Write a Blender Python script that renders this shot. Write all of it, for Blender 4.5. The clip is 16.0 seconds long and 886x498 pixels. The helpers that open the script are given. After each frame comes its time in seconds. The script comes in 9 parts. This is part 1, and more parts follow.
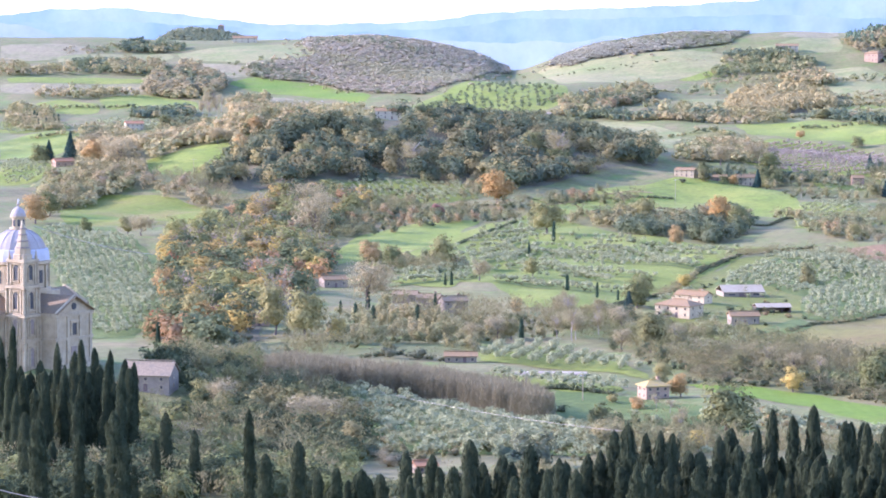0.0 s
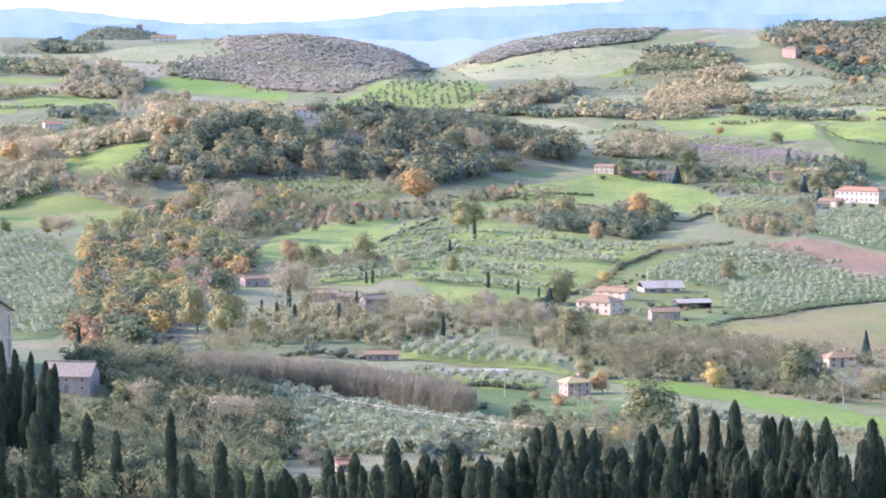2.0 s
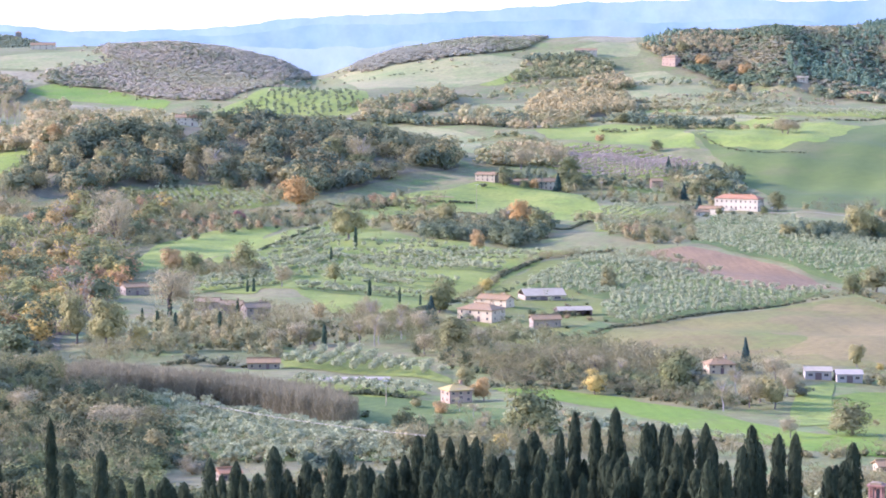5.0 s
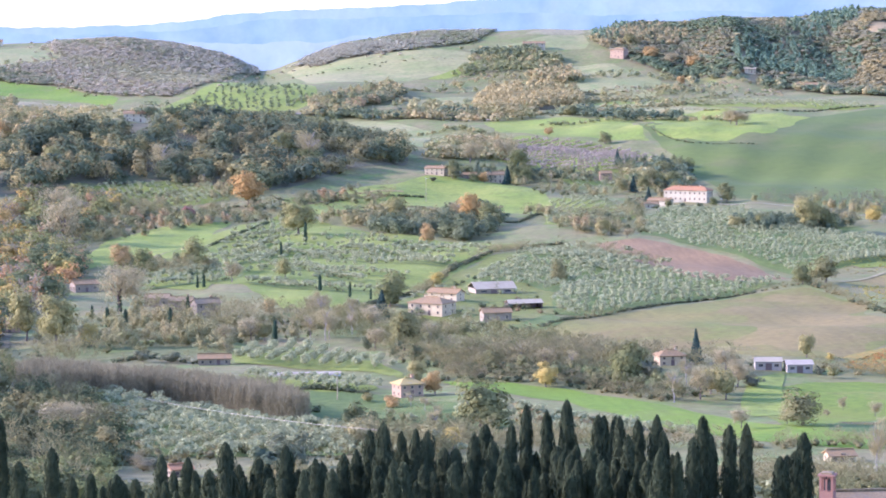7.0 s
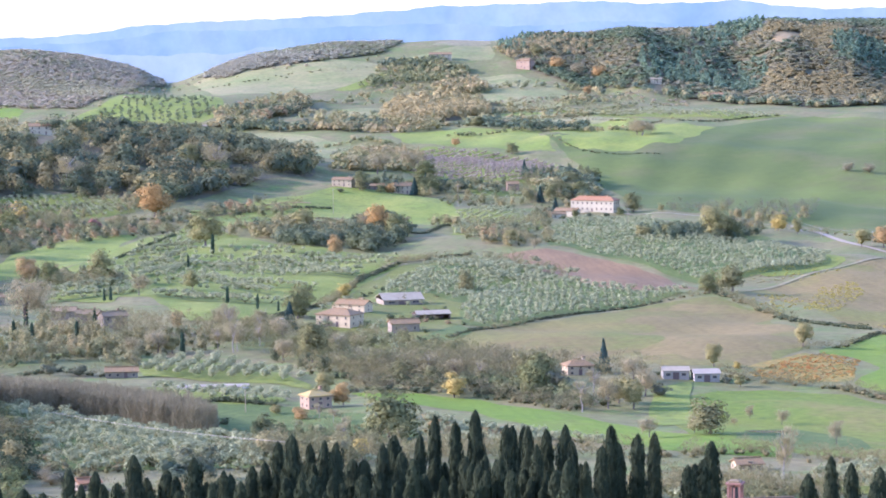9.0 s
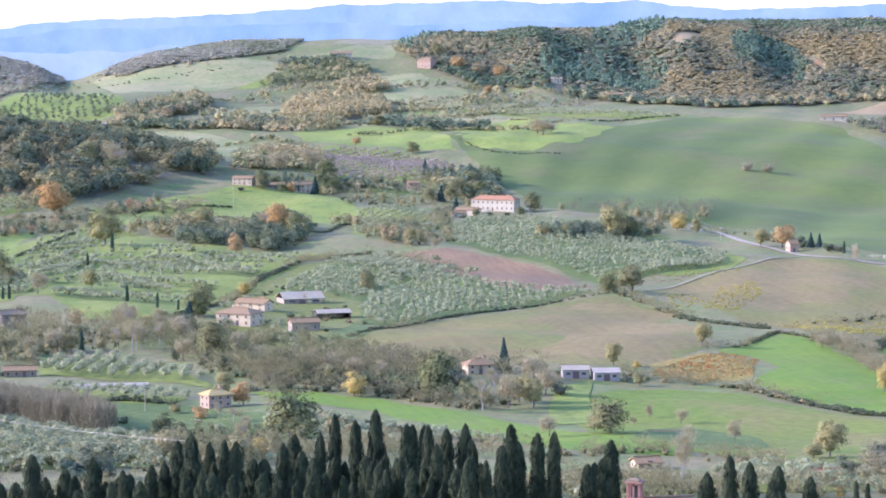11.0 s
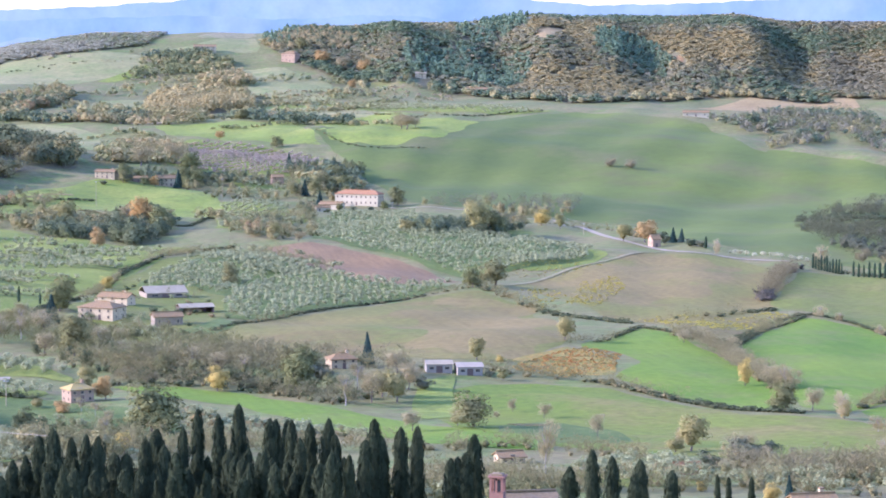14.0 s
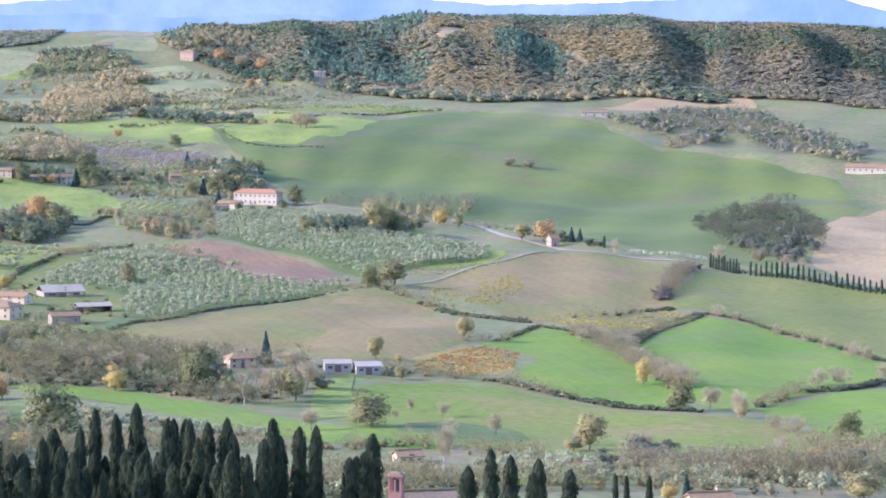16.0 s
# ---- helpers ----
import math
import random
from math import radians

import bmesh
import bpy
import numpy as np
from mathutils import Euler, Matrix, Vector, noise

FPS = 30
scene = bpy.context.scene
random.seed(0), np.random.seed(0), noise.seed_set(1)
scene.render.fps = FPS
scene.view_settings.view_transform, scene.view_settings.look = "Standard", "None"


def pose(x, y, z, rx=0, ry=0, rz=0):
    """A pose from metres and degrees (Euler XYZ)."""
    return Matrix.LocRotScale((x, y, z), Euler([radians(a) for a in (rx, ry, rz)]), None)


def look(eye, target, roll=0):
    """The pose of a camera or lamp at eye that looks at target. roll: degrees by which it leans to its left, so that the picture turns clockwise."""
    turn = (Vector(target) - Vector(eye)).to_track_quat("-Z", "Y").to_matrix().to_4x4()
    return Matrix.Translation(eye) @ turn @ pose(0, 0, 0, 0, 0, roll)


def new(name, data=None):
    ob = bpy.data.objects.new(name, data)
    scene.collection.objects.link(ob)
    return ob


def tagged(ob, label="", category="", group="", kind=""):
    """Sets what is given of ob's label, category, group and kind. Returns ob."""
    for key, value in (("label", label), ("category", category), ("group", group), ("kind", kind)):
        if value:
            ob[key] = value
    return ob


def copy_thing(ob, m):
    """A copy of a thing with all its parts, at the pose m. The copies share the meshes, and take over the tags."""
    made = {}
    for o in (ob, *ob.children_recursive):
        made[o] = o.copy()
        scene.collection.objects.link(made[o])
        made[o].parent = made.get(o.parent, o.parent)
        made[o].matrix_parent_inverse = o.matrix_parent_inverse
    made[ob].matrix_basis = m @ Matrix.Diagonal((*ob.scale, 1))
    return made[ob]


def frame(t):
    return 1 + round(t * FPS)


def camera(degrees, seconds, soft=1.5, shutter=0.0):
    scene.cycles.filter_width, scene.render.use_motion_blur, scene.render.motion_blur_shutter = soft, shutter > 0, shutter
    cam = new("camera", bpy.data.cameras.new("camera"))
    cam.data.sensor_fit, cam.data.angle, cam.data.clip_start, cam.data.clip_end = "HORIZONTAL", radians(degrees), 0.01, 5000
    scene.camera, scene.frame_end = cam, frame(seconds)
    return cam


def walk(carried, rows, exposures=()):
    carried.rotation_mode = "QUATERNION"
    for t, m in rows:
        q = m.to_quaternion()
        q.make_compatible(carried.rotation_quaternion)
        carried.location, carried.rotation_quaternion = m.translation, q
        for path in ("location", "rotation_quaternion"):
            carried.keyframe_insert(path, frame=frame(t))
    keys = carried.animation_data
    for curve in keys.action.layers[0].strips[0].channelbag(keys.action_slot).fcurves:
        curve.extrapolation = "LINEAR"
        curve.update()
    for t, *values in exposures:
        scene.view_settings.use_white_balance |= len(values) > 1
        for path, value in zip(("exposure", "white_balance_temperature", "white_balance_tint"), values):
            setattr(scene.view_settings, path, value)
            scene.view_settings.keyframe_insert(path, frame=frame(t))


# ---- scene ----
# A hill-town terrace looks down over a farmed valley. Bearings are degrees clockwise from +y, distances metres from the terrace.
EYE = 118.0

# camera: it stands on the terrace and is turned by hand to the right
cam = camera(18.0, 16.0, soft=1.8)
TURNS = [
    (0, -0.000, -4.745, 0.347),
    (0.5, 0.521, -4.754, 0.333),
    (1, 0.980, -4.827, 0.196),
    (1.5, 1.256, -4.802, 0.171),
    (2, 1.627, -4.782, 0.042),
    (2.5, 2.115, -4.828, -0.019),
    (3, 2.529, -4.633, -0.051),
    (3.5, 3.028, -4.633, -0.094),
    (4, 3.435, -4.624, 0.029),
    (6.5, 4.775, -4.659, -0.151),
    (7, 5.093, -4.740, -0.278),
    (7.5, 5.820, -4.511, -0.213),
    (8, 6.358, -4.447, -0.080),
    (8.2, 6.444, -4.410, -0.198),
    (10.3, 8.285, -4.725, -0.287),
    (10.5, 8.507, -4.630, -0.236),
    (11, 9.036, -4.556, -0.175),
    (11.5, 9.544, -4.458, -0.094),
    (12, 9.825, -4.497, -0.265),
    (12.5, 10.331, -4.627, -0.307),
    (13, 10.476, -4.716, -0.299),
    (13.5, 11.106, -4.661, -0.126),
    (14, 11.835, -4.669, 0.185),
    (14.5, 12.213, -4.637, 0.317),
    (15, 12.699, -4.489, 0.391),
    (15.5, 13.277, -4.588, 0.441),
    (16, 13.914, -4.675, 0.418),
]
walk(cam, [(t, pose(0, 0, EYE, 0, 0, -yaw) @ pose(0, 0, 0, 90 + pitch) @ pose(0, 0, 0, 0, 0, roll)) for t, yaw, pitch, roll in TURNS],
     [(0, 2.12, 4790, 47), (4, 2.08, 4790, 47), (8, 1.9, 4760, 45), (10.5, 1.8, 4700, 43), (16, 1.8, 4690, 43)])

# sky and sun
SUN_BEARING, SUN_HEIGHT = -80.0, 22.0
world = bpy.data.worlds.new("sky")
scene.world = world
world.use_nodes = True
wn = world.node_tree
sky = wn.nodes.new("ShaderNodeTexSky")
sky.sky_type, sky.sun_disc = "NISHITA", False
sky.sun_elevation, sky.sun_rotation = radians(SUN_HEIGHT), radians(SUN_BEARING)
sky.altitude, sky.air_density, sky.dust_density, sky.ozone_density = 500, 1.3, 1.2, 1.5
wn.links.new(sky.outputs[0], wn.nodes["Background"].inputs[0])
wn.nodes["Background"].inputs[1].default_value = 0.15
sun = new("sun", bpy.data.lights.new("sun", "SUN"))
sun.data.energy, sun.data.angle, sun.data.color = 2.8, radians(1.0), (1.0, 0.87, 0.66)
sb, sh = radians(SUN_BEARING), radians(SUN_HEIGHT)
sun.matrix_basis = look((300 * math.sin(sb), 300 * math.cos(sb), 400), (300 * math.sin(sb) - math.sin(sb) * math.cos(sh), 300 * math.cos(sb) - math.cos(sb) * math.cos(sh), 400 - math.sin(sh)))

# ---- the lie of the land ----
FALL_AT = [0, 3, 20, 100, 250, 430, 600, 800, 1000, 1300, 1700, 2000, 2600, 3300, 3800, 4400, 4900]
FALL = [1.7, 2.0, 8, 27, 57, 82, 99, 112, 117, 118, 116, 109, 86, 47, 62, 110, 115]
# bearing, distance, half-width across, half-width along, height
HILLS = [
    (-0.4, 2030, 120, 115, 30), (-3.2, 1980, 70, 100, 14), (-4.35, 4150, 62, 200, 62), (-5.6, 4150, 42, 150, 44), (14.6, 2400, 230, 190, 15),
    (18.0, 1820, 330, 150, -9), (1.6, 2700, 90, 110, 14), (20.0, 2700, 160, 160, -6),
    (-8.8, 800, 60, 55, 14), (9.0, 905, 70, 35, 4), (15.0, 1010, 60, 45, 5), (3.0, 3900, 260, 330, -45),
]
# the last crest: bearing, and its height over the slope
CREST_AT = [-14, -9, -7.53, -5.99, -4.45, -3, -2.26, -1.46, -0.3, 0.51, 0.97, 1.38, 1.89, 2.47, 3, 3.69, 4.65, 5.91, 7.05, 8.09, 8.89, 10.03, 11.3, 12.22, 12.91, 13.6, 14.64, 15.56, 16.37, 17.64, 18.67, 19.81, 20.95, 22.09, 22.76, 28]
CREST = [22.8, 22.8, 23.1, 19.4, 21.9, 23.9, 25, 28.7, 20.4, 8.1, 1.9, -17.2, -0.5, 9.8, 21.7, 26.1, 33.6, 33.1, 36.4, 32, 39.8, 39.8, 42.9, 42, 46.3, 50.3, 48.1, 53.1, 49.3, 50.6, 47.4, 47.6, 44.7, 43.2, 38.3, 34.3]


def smooth_profile(d):
    """The fall below the terrace at a distance, as a smooth curve through the table."""
    x, y = np.array(FALL_AT, float), np.array(FALL, float)
    h, s = np.diff(x), np.diff(y) / np.diff(x)
    m = np.zeros_like(y)
    m[1:-1] = np.where(s[:-1] * s[1:] > 0, 2 * s[:-1] * s[1:] / (s[:-1] + s[1:] + 1e-12), 0)
    m[0], m[-1] = s[0], s[-1]
    k = np.clip(np.searchsorted(x, d) - 1, 0, len(h) - 1)
    t = np.clip((d - x[k]) / h[k], 0, 1)
    return (2 * t**3 - 3 * t**2 + 1) * y[k] + (t**3 - 2 * t**2 + t) * h[k] * m[k] + (3 * t**2 - 2 * t**3) * y[k + 1] + (t**3 - t**2) * h[k] * m[k + 1]


def height(b, d):
    """The ground's height at a bearing and distance (numpy arrays or numbers)."""
    b, d = np.asarray(b, float), np.asarray(d, float)
    z = EYE - smooth_profile(d)
    for hb, hd, across, along, h in HILLS:
        z = z + h * np.exp(-((np.radians(b - hb) * d / across) ** 2 + ((d - hd) / along) ** 2) / 2)
    spread = np.mean([np.interp(b + o, CREST_AT, CREST) for o in (-0.3, -0.1, 0.1, 0.3)], axis=0)
    z = z + spread * np.exp(-(((d - 3260) / np.where(d < 3260, 260, 200)) ** 2) / 2)
    x, y = d * np.sin(np.radians(b)), d * np.cos(np.radians(b))
    z = z + np.clip((b - 8) / 3, 0, 1) * (11 * np.sin(b * 1.9 + 4.5 + d / 400) + 4.5 * np.sin(b * 4.3 + d / 260)) * np.exp(-(((d - 2980) / 170) ** 2))
    roll = np.clip((b - 9) / 3, 0, 1) * np.exp(-(((d - 1950) / 420) ** 2))
    z = z + roll * (3.2 * np.sin((0.55 * x + 0.83 * y) / 52) + 1.6 * np.sin((0.8 * x - 0.4 * y) / 33))
    swell = np.clip((d - 600) / 150, 0, 1) * np.clip((3000 - d) / 600, 0, 1) * np.clip(d / 1100, 0.6, 1.6)
    z = z + swell * (0.55 * np.sin((0.8 * x + 0.5 * y) / 14 + 1.3 * np.sin(y / 43)) + 0.4 * np.sin((0.9 * x - 0.35 * y) / 8.3 + 2 * np.sin(x / 61)) + 0.5 * np.sin((0.55 * x + y) / 27 + 1.7 * np.sin(x / 38)))
    far = np.clip((d - 500) / 900, 0, 1)
    z = z + far * (1.2 * np.sin(x / 61 + 1.3) * np.sin(y / 83) + 0.8 * np.sin(x / 33 + y / 47) + 1.5 * np.sin(y / 131 + x / 210 + 0.7))
    return z


# ---- materials ----
def node_material(name):
    m = bpy.data.materials.new(name)
    m.use_nodes = True
    nt = m.node_tree
    return m, nt, nt.nodes["Principled BSDF"]


def noise_node(nt, scale, detail=4, kind="Object", rough=0.6, stretch=None):
    co = nt.nodes.new("ShaderNodeTexCoord")
    n = nt.nodes.new("ShaderNodeTexNoise")
    n.inputs["Scale"].default_value, n.inputs["Detail"].default_value, n.inputs["Roughness"].default_value = scale, detail, rough
    if stretch:
        mp = nt.nodes.new("ShaderNodeMapping")
        mp.inputs["Rotation"].default_value = (0, 0, radians(stretch[0]))
        mp.inputs["Scale"].default_value = (stretch[1], stretch[2], 1)
        nt.links.new(co.outputs[kind], mp.inputs[0])
        nt.links.new(mp.outputs[0], n.inputs["Vector"])
    else:
        nt.links.new(co.outputs[kind], n.inputs["Vector"])
    return n.outputs["Fac"]


def ramp_node(nt, value, stops):
    r = nt.nodes.new("ShaderNodeValToRGB")
    while len(r.color_ramp.elements) < len(stops):
        r.color_ramp.elements.new(0.5)
    for e, (at, c) in zip(r.color_ramp.elements, stops):
        e.position, e.color = at, (*c, 1)
    nt.links.new(value, r.inputs[0])
    return r.outputs[0]


def mix_node(nt, fac, a, b, mode="MIX"):
    x = nt.nodes.new("ShaderNodeMix")
    x.data_type, x.blend_type = "RGBA", mode
    for sock, v in ((x.inputs[0], fac), (x.inputs[6], a), (x.inputs[7], b)):
        if isinstance(v, (int, float)):
            sock.default_value = v
        elif isinstance(v, tuple):
            sock.default_value = (*v, 1)
        else:
            nt.links.new(v, sock)
    return x.outputs[2]


def bump_node(nt, bsdf, value, strength, distance):
    bn = nt.nodes.new("ShaderNodeBump")
    bn.inputs["Strength"].default_value, bn.inputs["Distance"].default_value = strength, distance
    nt.links.new(value, bn.inputs["Height"])
    nt.links.new(bn.outputs[0], bsdf.inputs["Normal"])


def grown(name, low, high, patch=0.02, grain=0.6, rows=None, third=None, rough=0.95, mottle=0.5):
    """Grass, crops and soil: broad patches, fine tufts, and drill rows at rows=(heading, spacing, strength)."""
    m, nt, bsdf = node_material(name)
    big = ramp_node(nt, noise_node(nt, patch, 3), [(0.35, low), (0.65, high)])
    if third:
        big = mix_node(nt, ramp_node(nt, noise_node(nt, patch * 2.3, 5, rough=0.7), [(0.5, (0, 0, 0)), (0.66, (1, 1, 1))]), big, third)
    fine = noise_node(nt, grain, 6, rough=0.75)
    col = mix_node(nt, mottle, big, ramp_node(nt, fine, [(0.3, (0.25, 0.25, 0.25)), (0.7, (0.85, 0.85, 0.85))]), "OVERLAY")
    if rows:
        heading, spacing, strength = rows
        lines = noise_node(nt, 1.0 / spacing, 2, rough=0.5, stretch=(heading, 1.0, 0.02))
        col = mix_node(nt, strength, col, ramp_node(nt, lines, [(0.4, (0.2, 0.2, 0.2)), (0.6, (0.8, 0.8, 0.8))]), "OVERLAY")
    nt.links.new(col, bsdf.inputs["Base Color"])
    bsdf.inputs["Roughness"].default_value = rough
    bsdf.inputs["Specular IOR Level"].default_value = 0.15
    bump_node(nt, bsdf, fine, 0.6, 0.5)
    return m


def foliage(name, low=None, high=None):
    """Leaves: each thing its own tone between low and high, or the colours laid down in leaf_colour; each leaf clump a little lighter or darker."""
    m, nt, bsdf = node_material(name)
    if low:
        info = nt.nodes.new("ShaderNodeObjectInfo")
        col = ramp_node(nt, info.outputs["Random"], [(0.0, low), (1.0, high)])
    else:
        at = nt.nodes.new("ShaderNodeAttribute")
        at.attribute_name = "leaf_colour"
        col = at.outputs["Color"]
    geo = nt.nodes.new("ShaderNodeNewGeometry")
    tone = ramp_node(nt, geo.outputs["Random Per Island"], [(0.0, (0.45, 0.45, 0.45)), (1.0, (0.56, 0.56, 0.56))])
    col = mix_node(nt, 0.8, col, tone, "OVERLAY")
    tufts = nt.nodes.new("ShaderNodeTexNoise")
    tufts.inputs["Scale"].default_value, tufts.inputs["Detail"].default_value, tufts.inputs["Roughness"].default_value = 1.1, 5, 0.8
    nt.links.new(geo.outputs["Position"], tufts.inputs["Vector"])
    col = mix_node(nt, 0.9, col, ramp_node(nt, tufts.outputs["Fac"], [(0.34, (0.32, 0.32, 0.32)), (0.5, (0.5, 0.5, 0.5)), (0.66, (0.68, 0.68, 0.65))]), "OVERLAY")
    relief = nt.nodes.new("ShaderNodeBump")
    relief.inputs["Strength"].default_value, relief.inputs["Distance"].default_value = 0.35, 0.5
    nt.links.new(tufts.outputs["Fac"], relief.inputs["Height"])
    dif, thin, mix = nt.nodes.new("ShaderNodeBsdfDiffuse"), nt.nodes.new("ShaderNodeBsdfTranslucent"), nt.nodes.new("ShaderNodeMixShader")
    nt.links.new(col, dif.inputs[0])
    nt.links.new(col, thin.inputs[0])
    nt.links.new(relief.outputs[0], dif.inputs["Normal"])
    mix.inputs[0].default_value = 0.3
    nt.links.new(dif.outputs[0], mix.inputs[1])
    nt.links.new(thin.outputs[0], mix.inputs[2])
    nt.links.new(mix.outputs[0], nt.nodes["Material Output"].inputs[0])
    return m


def masonry(name, low, high, patch=0.35, grain=3.0, stain=(0.3, 0.27, 0.22), rough=0.9):
    m, nt, bsdf = node_material(name)
    col = ramp_node(nt, noise_node(nt, patch, 4), [(0.3, low), (0.7, high)])
    spots = noise_node(nt, grain, 5, rough=0.7)
    col = mix_node(nt, ramp_node(nt, spots, [(0.52, (0, 0, 0)), (0.75, (0.7, 0.7, 0.7))]), col, stain)
    nt.links.new(col, bsdf.inputs["Base Color"])
    bsdf.inputs["Roughness"].default_value = rough
    bump_node(nt, bsdf, spots, 0.4, 0.03)
    return m


def tiled(name, low, high, age=(0.22, 0.17, 0.13)):
    """Clay roof tiles: rows of uneven tiles with lichen."""
    m, nt, bsdf = node_material(name)
    tiles = noise_node(nt, 2.2, 2)
    col = ramp_node(nt, tiles, [(0.35, low), (0.65, high)])
    col = mix_node(nt, ramp_node(nt, noise_node(nt, 0.5, 5, rough=0.7), [(0.5, (0, 0, 0)), (0.75, (0.8, 0.8, 0.8))]), col, age)
    nt.links.new(col, bsdf.inputs["Base Color"])
    bsdf.inputs["Roughness"].default_value = 0.9
    bump_node(nt, bsdf, tiles, 0.5, 0.06)
    return m


def plain(name, colour, rough=0.7, metal=0.0):
    m, nt, bsdf = node_material(name)
    nt.links.new(ramp_node(nt, noise_node(nt, 1.3, 4), [(0.3, tuple(c * 0.85 for c in colour)), (0.7, tuple(min(1, c * 1.12) for c in colour))]), bsdf.inputs["Base Color"])
    bsdf.inputs["Roughness"].default_value, bsdf.inputs["Metallic"].default_value = rough, metal
    return m


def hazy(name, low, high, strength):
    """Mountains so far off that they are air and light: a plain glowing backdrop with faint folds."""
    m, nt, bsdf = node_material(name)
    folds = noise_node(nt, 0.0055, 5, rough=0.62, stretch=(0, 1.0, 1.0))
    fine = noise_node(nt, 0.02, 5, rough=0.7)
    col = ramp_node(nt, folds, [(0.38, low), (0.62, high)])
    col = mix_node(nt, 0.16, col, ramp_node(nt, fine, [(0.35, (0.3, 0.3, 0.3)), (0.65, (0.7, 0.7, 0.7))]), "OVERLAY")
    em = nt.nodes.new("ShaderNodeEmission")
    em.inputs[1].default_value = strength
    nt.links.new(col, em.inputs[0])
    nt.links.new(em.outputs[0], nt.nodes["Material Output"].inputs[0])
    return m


LEAVES = foliage("leaves")
BARK = plain("bark", (0.13, 0.10, 0.075), 0.95)
PALE_BARK = plain("pale_bark", (0.32, 0.265, 0.19), 0.9)
SCRUB = grown("scrub_ground", (0.14, 0.139, 0.0378), (0.19, 0.154, 0.0567), 0.02, 0.2, third=(0.129, 0.16, 0.0324))
# also fills open arches, where its dark stands in for shade
GLASS = plain("dark_glass_and_opening_shade", (0.055, 0.055, 0.05), 0.25)
WOOD = plain("weathered_wood", (0.14, 0.09, 0.06), 0.8)
ROAD = masonry("pale_gravel", (0.23, 0.175, 0.09), (0.30, 0.235, 0.125), 0.2, 2.0)
METAL = plain("galvanised_steel", (0.5, 0.5, 0.5), 0.45, 0.6)

# ---- shaping helpers ----
def spot(b, d, up=0.0):
    """The place on the ground at a bearing and distance."""
    return Vector((d * math.sin(radians(b)), d * math.cos(radians(b)), float(height(b, d)) + up))


def ground_at(x, y):
    return height(np.degrees(np.arctan2(x, y)), np.hypot(x, y))


def mesh_of(name, verts, faces, material, smooth=False):
    me = bpy.data.meshes.new(name)
    verts = np.asarray(verts, dtype=np.float32).reshape(-1, 3)
    faces = np.asarray(faces, dtype=np.int32)
    k = faces.shape[1]
    me.vertices.add(len(verts))
    me.vertices.foreach_set("co", verts.ravel())
    me.loops.add(faces.size)
    me.loops.foreach_set("vertex_index", faces.ravel())
    me.polygons.add(len(faces))
    me.polygons.foreach_set("loop_start", np.arange(0, faces.size, k, dtype=np.int32))
    me.polygons.foreach_set("use_smooth", np.full(len(faces), smooth))
    me.materials.append(material)
    me.update(calc_edges=True)
    return me


def part(name, bm, material, parent=None, label=""):
    """Links a bmesh as one mesh object, under a thing or part where one is given."""
    me = bpy.data.meshes.new(name)
    bm.normal_update()
    bm.to_mesh(me)
    bm.free()
    for m in material if isinstance(material, (list, tuple)) else [material]:
        me.materials.append(m)
    ob = new(name, me)
    ob.parent = parent
    if label:
        ob["label"] = label
    return ob


def box(bm, x0, x1, y0, y1, z0, z1, bevel=0.0):
    vs = [bm.verts.new((x, y, z)) for z in (z0, z1) for x, y in ((x0, y0), (x1, y0), (x1, y1), (x0, y1))]
    fs = [bm.faces.new([vs[i] for i in f]) for f in ((3, 2, 1, 0), (4, 5, 6, 7), (0, 1, 5, 4), (1, 2, 6, 5), (2, 3, 7, 6), (3, 0, 4, 7))]
    if bevel:
        bmesh.ops.bevel(bm, geom=list({e for f in fs for e in f.edges}), offset=bevel, segments=1, affect="EDGES")
    return fs


def boxes(*dims, bevel=0.0):
    bm = bmesh.new()
    for d in dims:
        box(bm, *d, bevel=bevel)
    return bm


def lathe(bm, profile, n=20, cx=0.0, cy=0.0, turn=0.0):
    """A turned form: rings of (radius, height)."""
    rings = []
    for r, z in profile:
        rings.append([bm.verts.new((cx + r * math.cos(turn + 2 * math.pi * i / n), cy + r * math.sin(turn + 2 * math.pi * i / n), z)) for i in range(n)])
    for a, c in zip(rings, rings[1:]):
        for i in range(n):
            bm.faces.new((a[i], a[(i + 1) % n], c[(i + 1) % n], c[i]))
    bm.faces.new(rings[0][::-1])
    bm.faces.new(rings[-1])


def tube(bm, points, radius, n=6):
    """A round bar along points, tapering where radius is a list."""
    rings = []
    for i, p in enumerate(points):
        p = Vector(p)
        d = (Vector(points[min(i + 1, len(points) - 1)]) - Vector(points[max(i - 1, 0)])).normalized()
        side = d.cross(Vector((0, 0, 1)) if abs(d.z) < 0.9 else Vector((1, 0, 0))).normalized()
        up = side.cross(d)
        r = radius[i] if isinstance(radius, (list, tuple)) else radius
        rings.append([bm.verts.new(p + r * (math.cos(2 * math.pi * k / n) * side + math.sin(2 * math.pi * k / n) * up)) for k in range(n)])
    for a, c in zip(rings, rings[1:]):
        for k in range(n):
            bm.faces.new((a[k], a[(k + 1) % n], c[(k + 1) % n], c[k]))
    bm.faces.new(rings[0][::-1])
    bm.faces.new(rings[-1])


def curve_round(points, times=2, closed=True):
    """Rounds the corners of an outline."""
    p = np.array(points, float)
    for _ in range(times):
        q = np.roll(p, -1, 0)
        r = np.stack([0.75 * p + 0.25 * q, 0.25 * p + 0.75 * q], 1).reshape(-1, 2)
        p = r if closed else np.concatenate([p[:1], r[1:-2], p[-1:]])
    return p


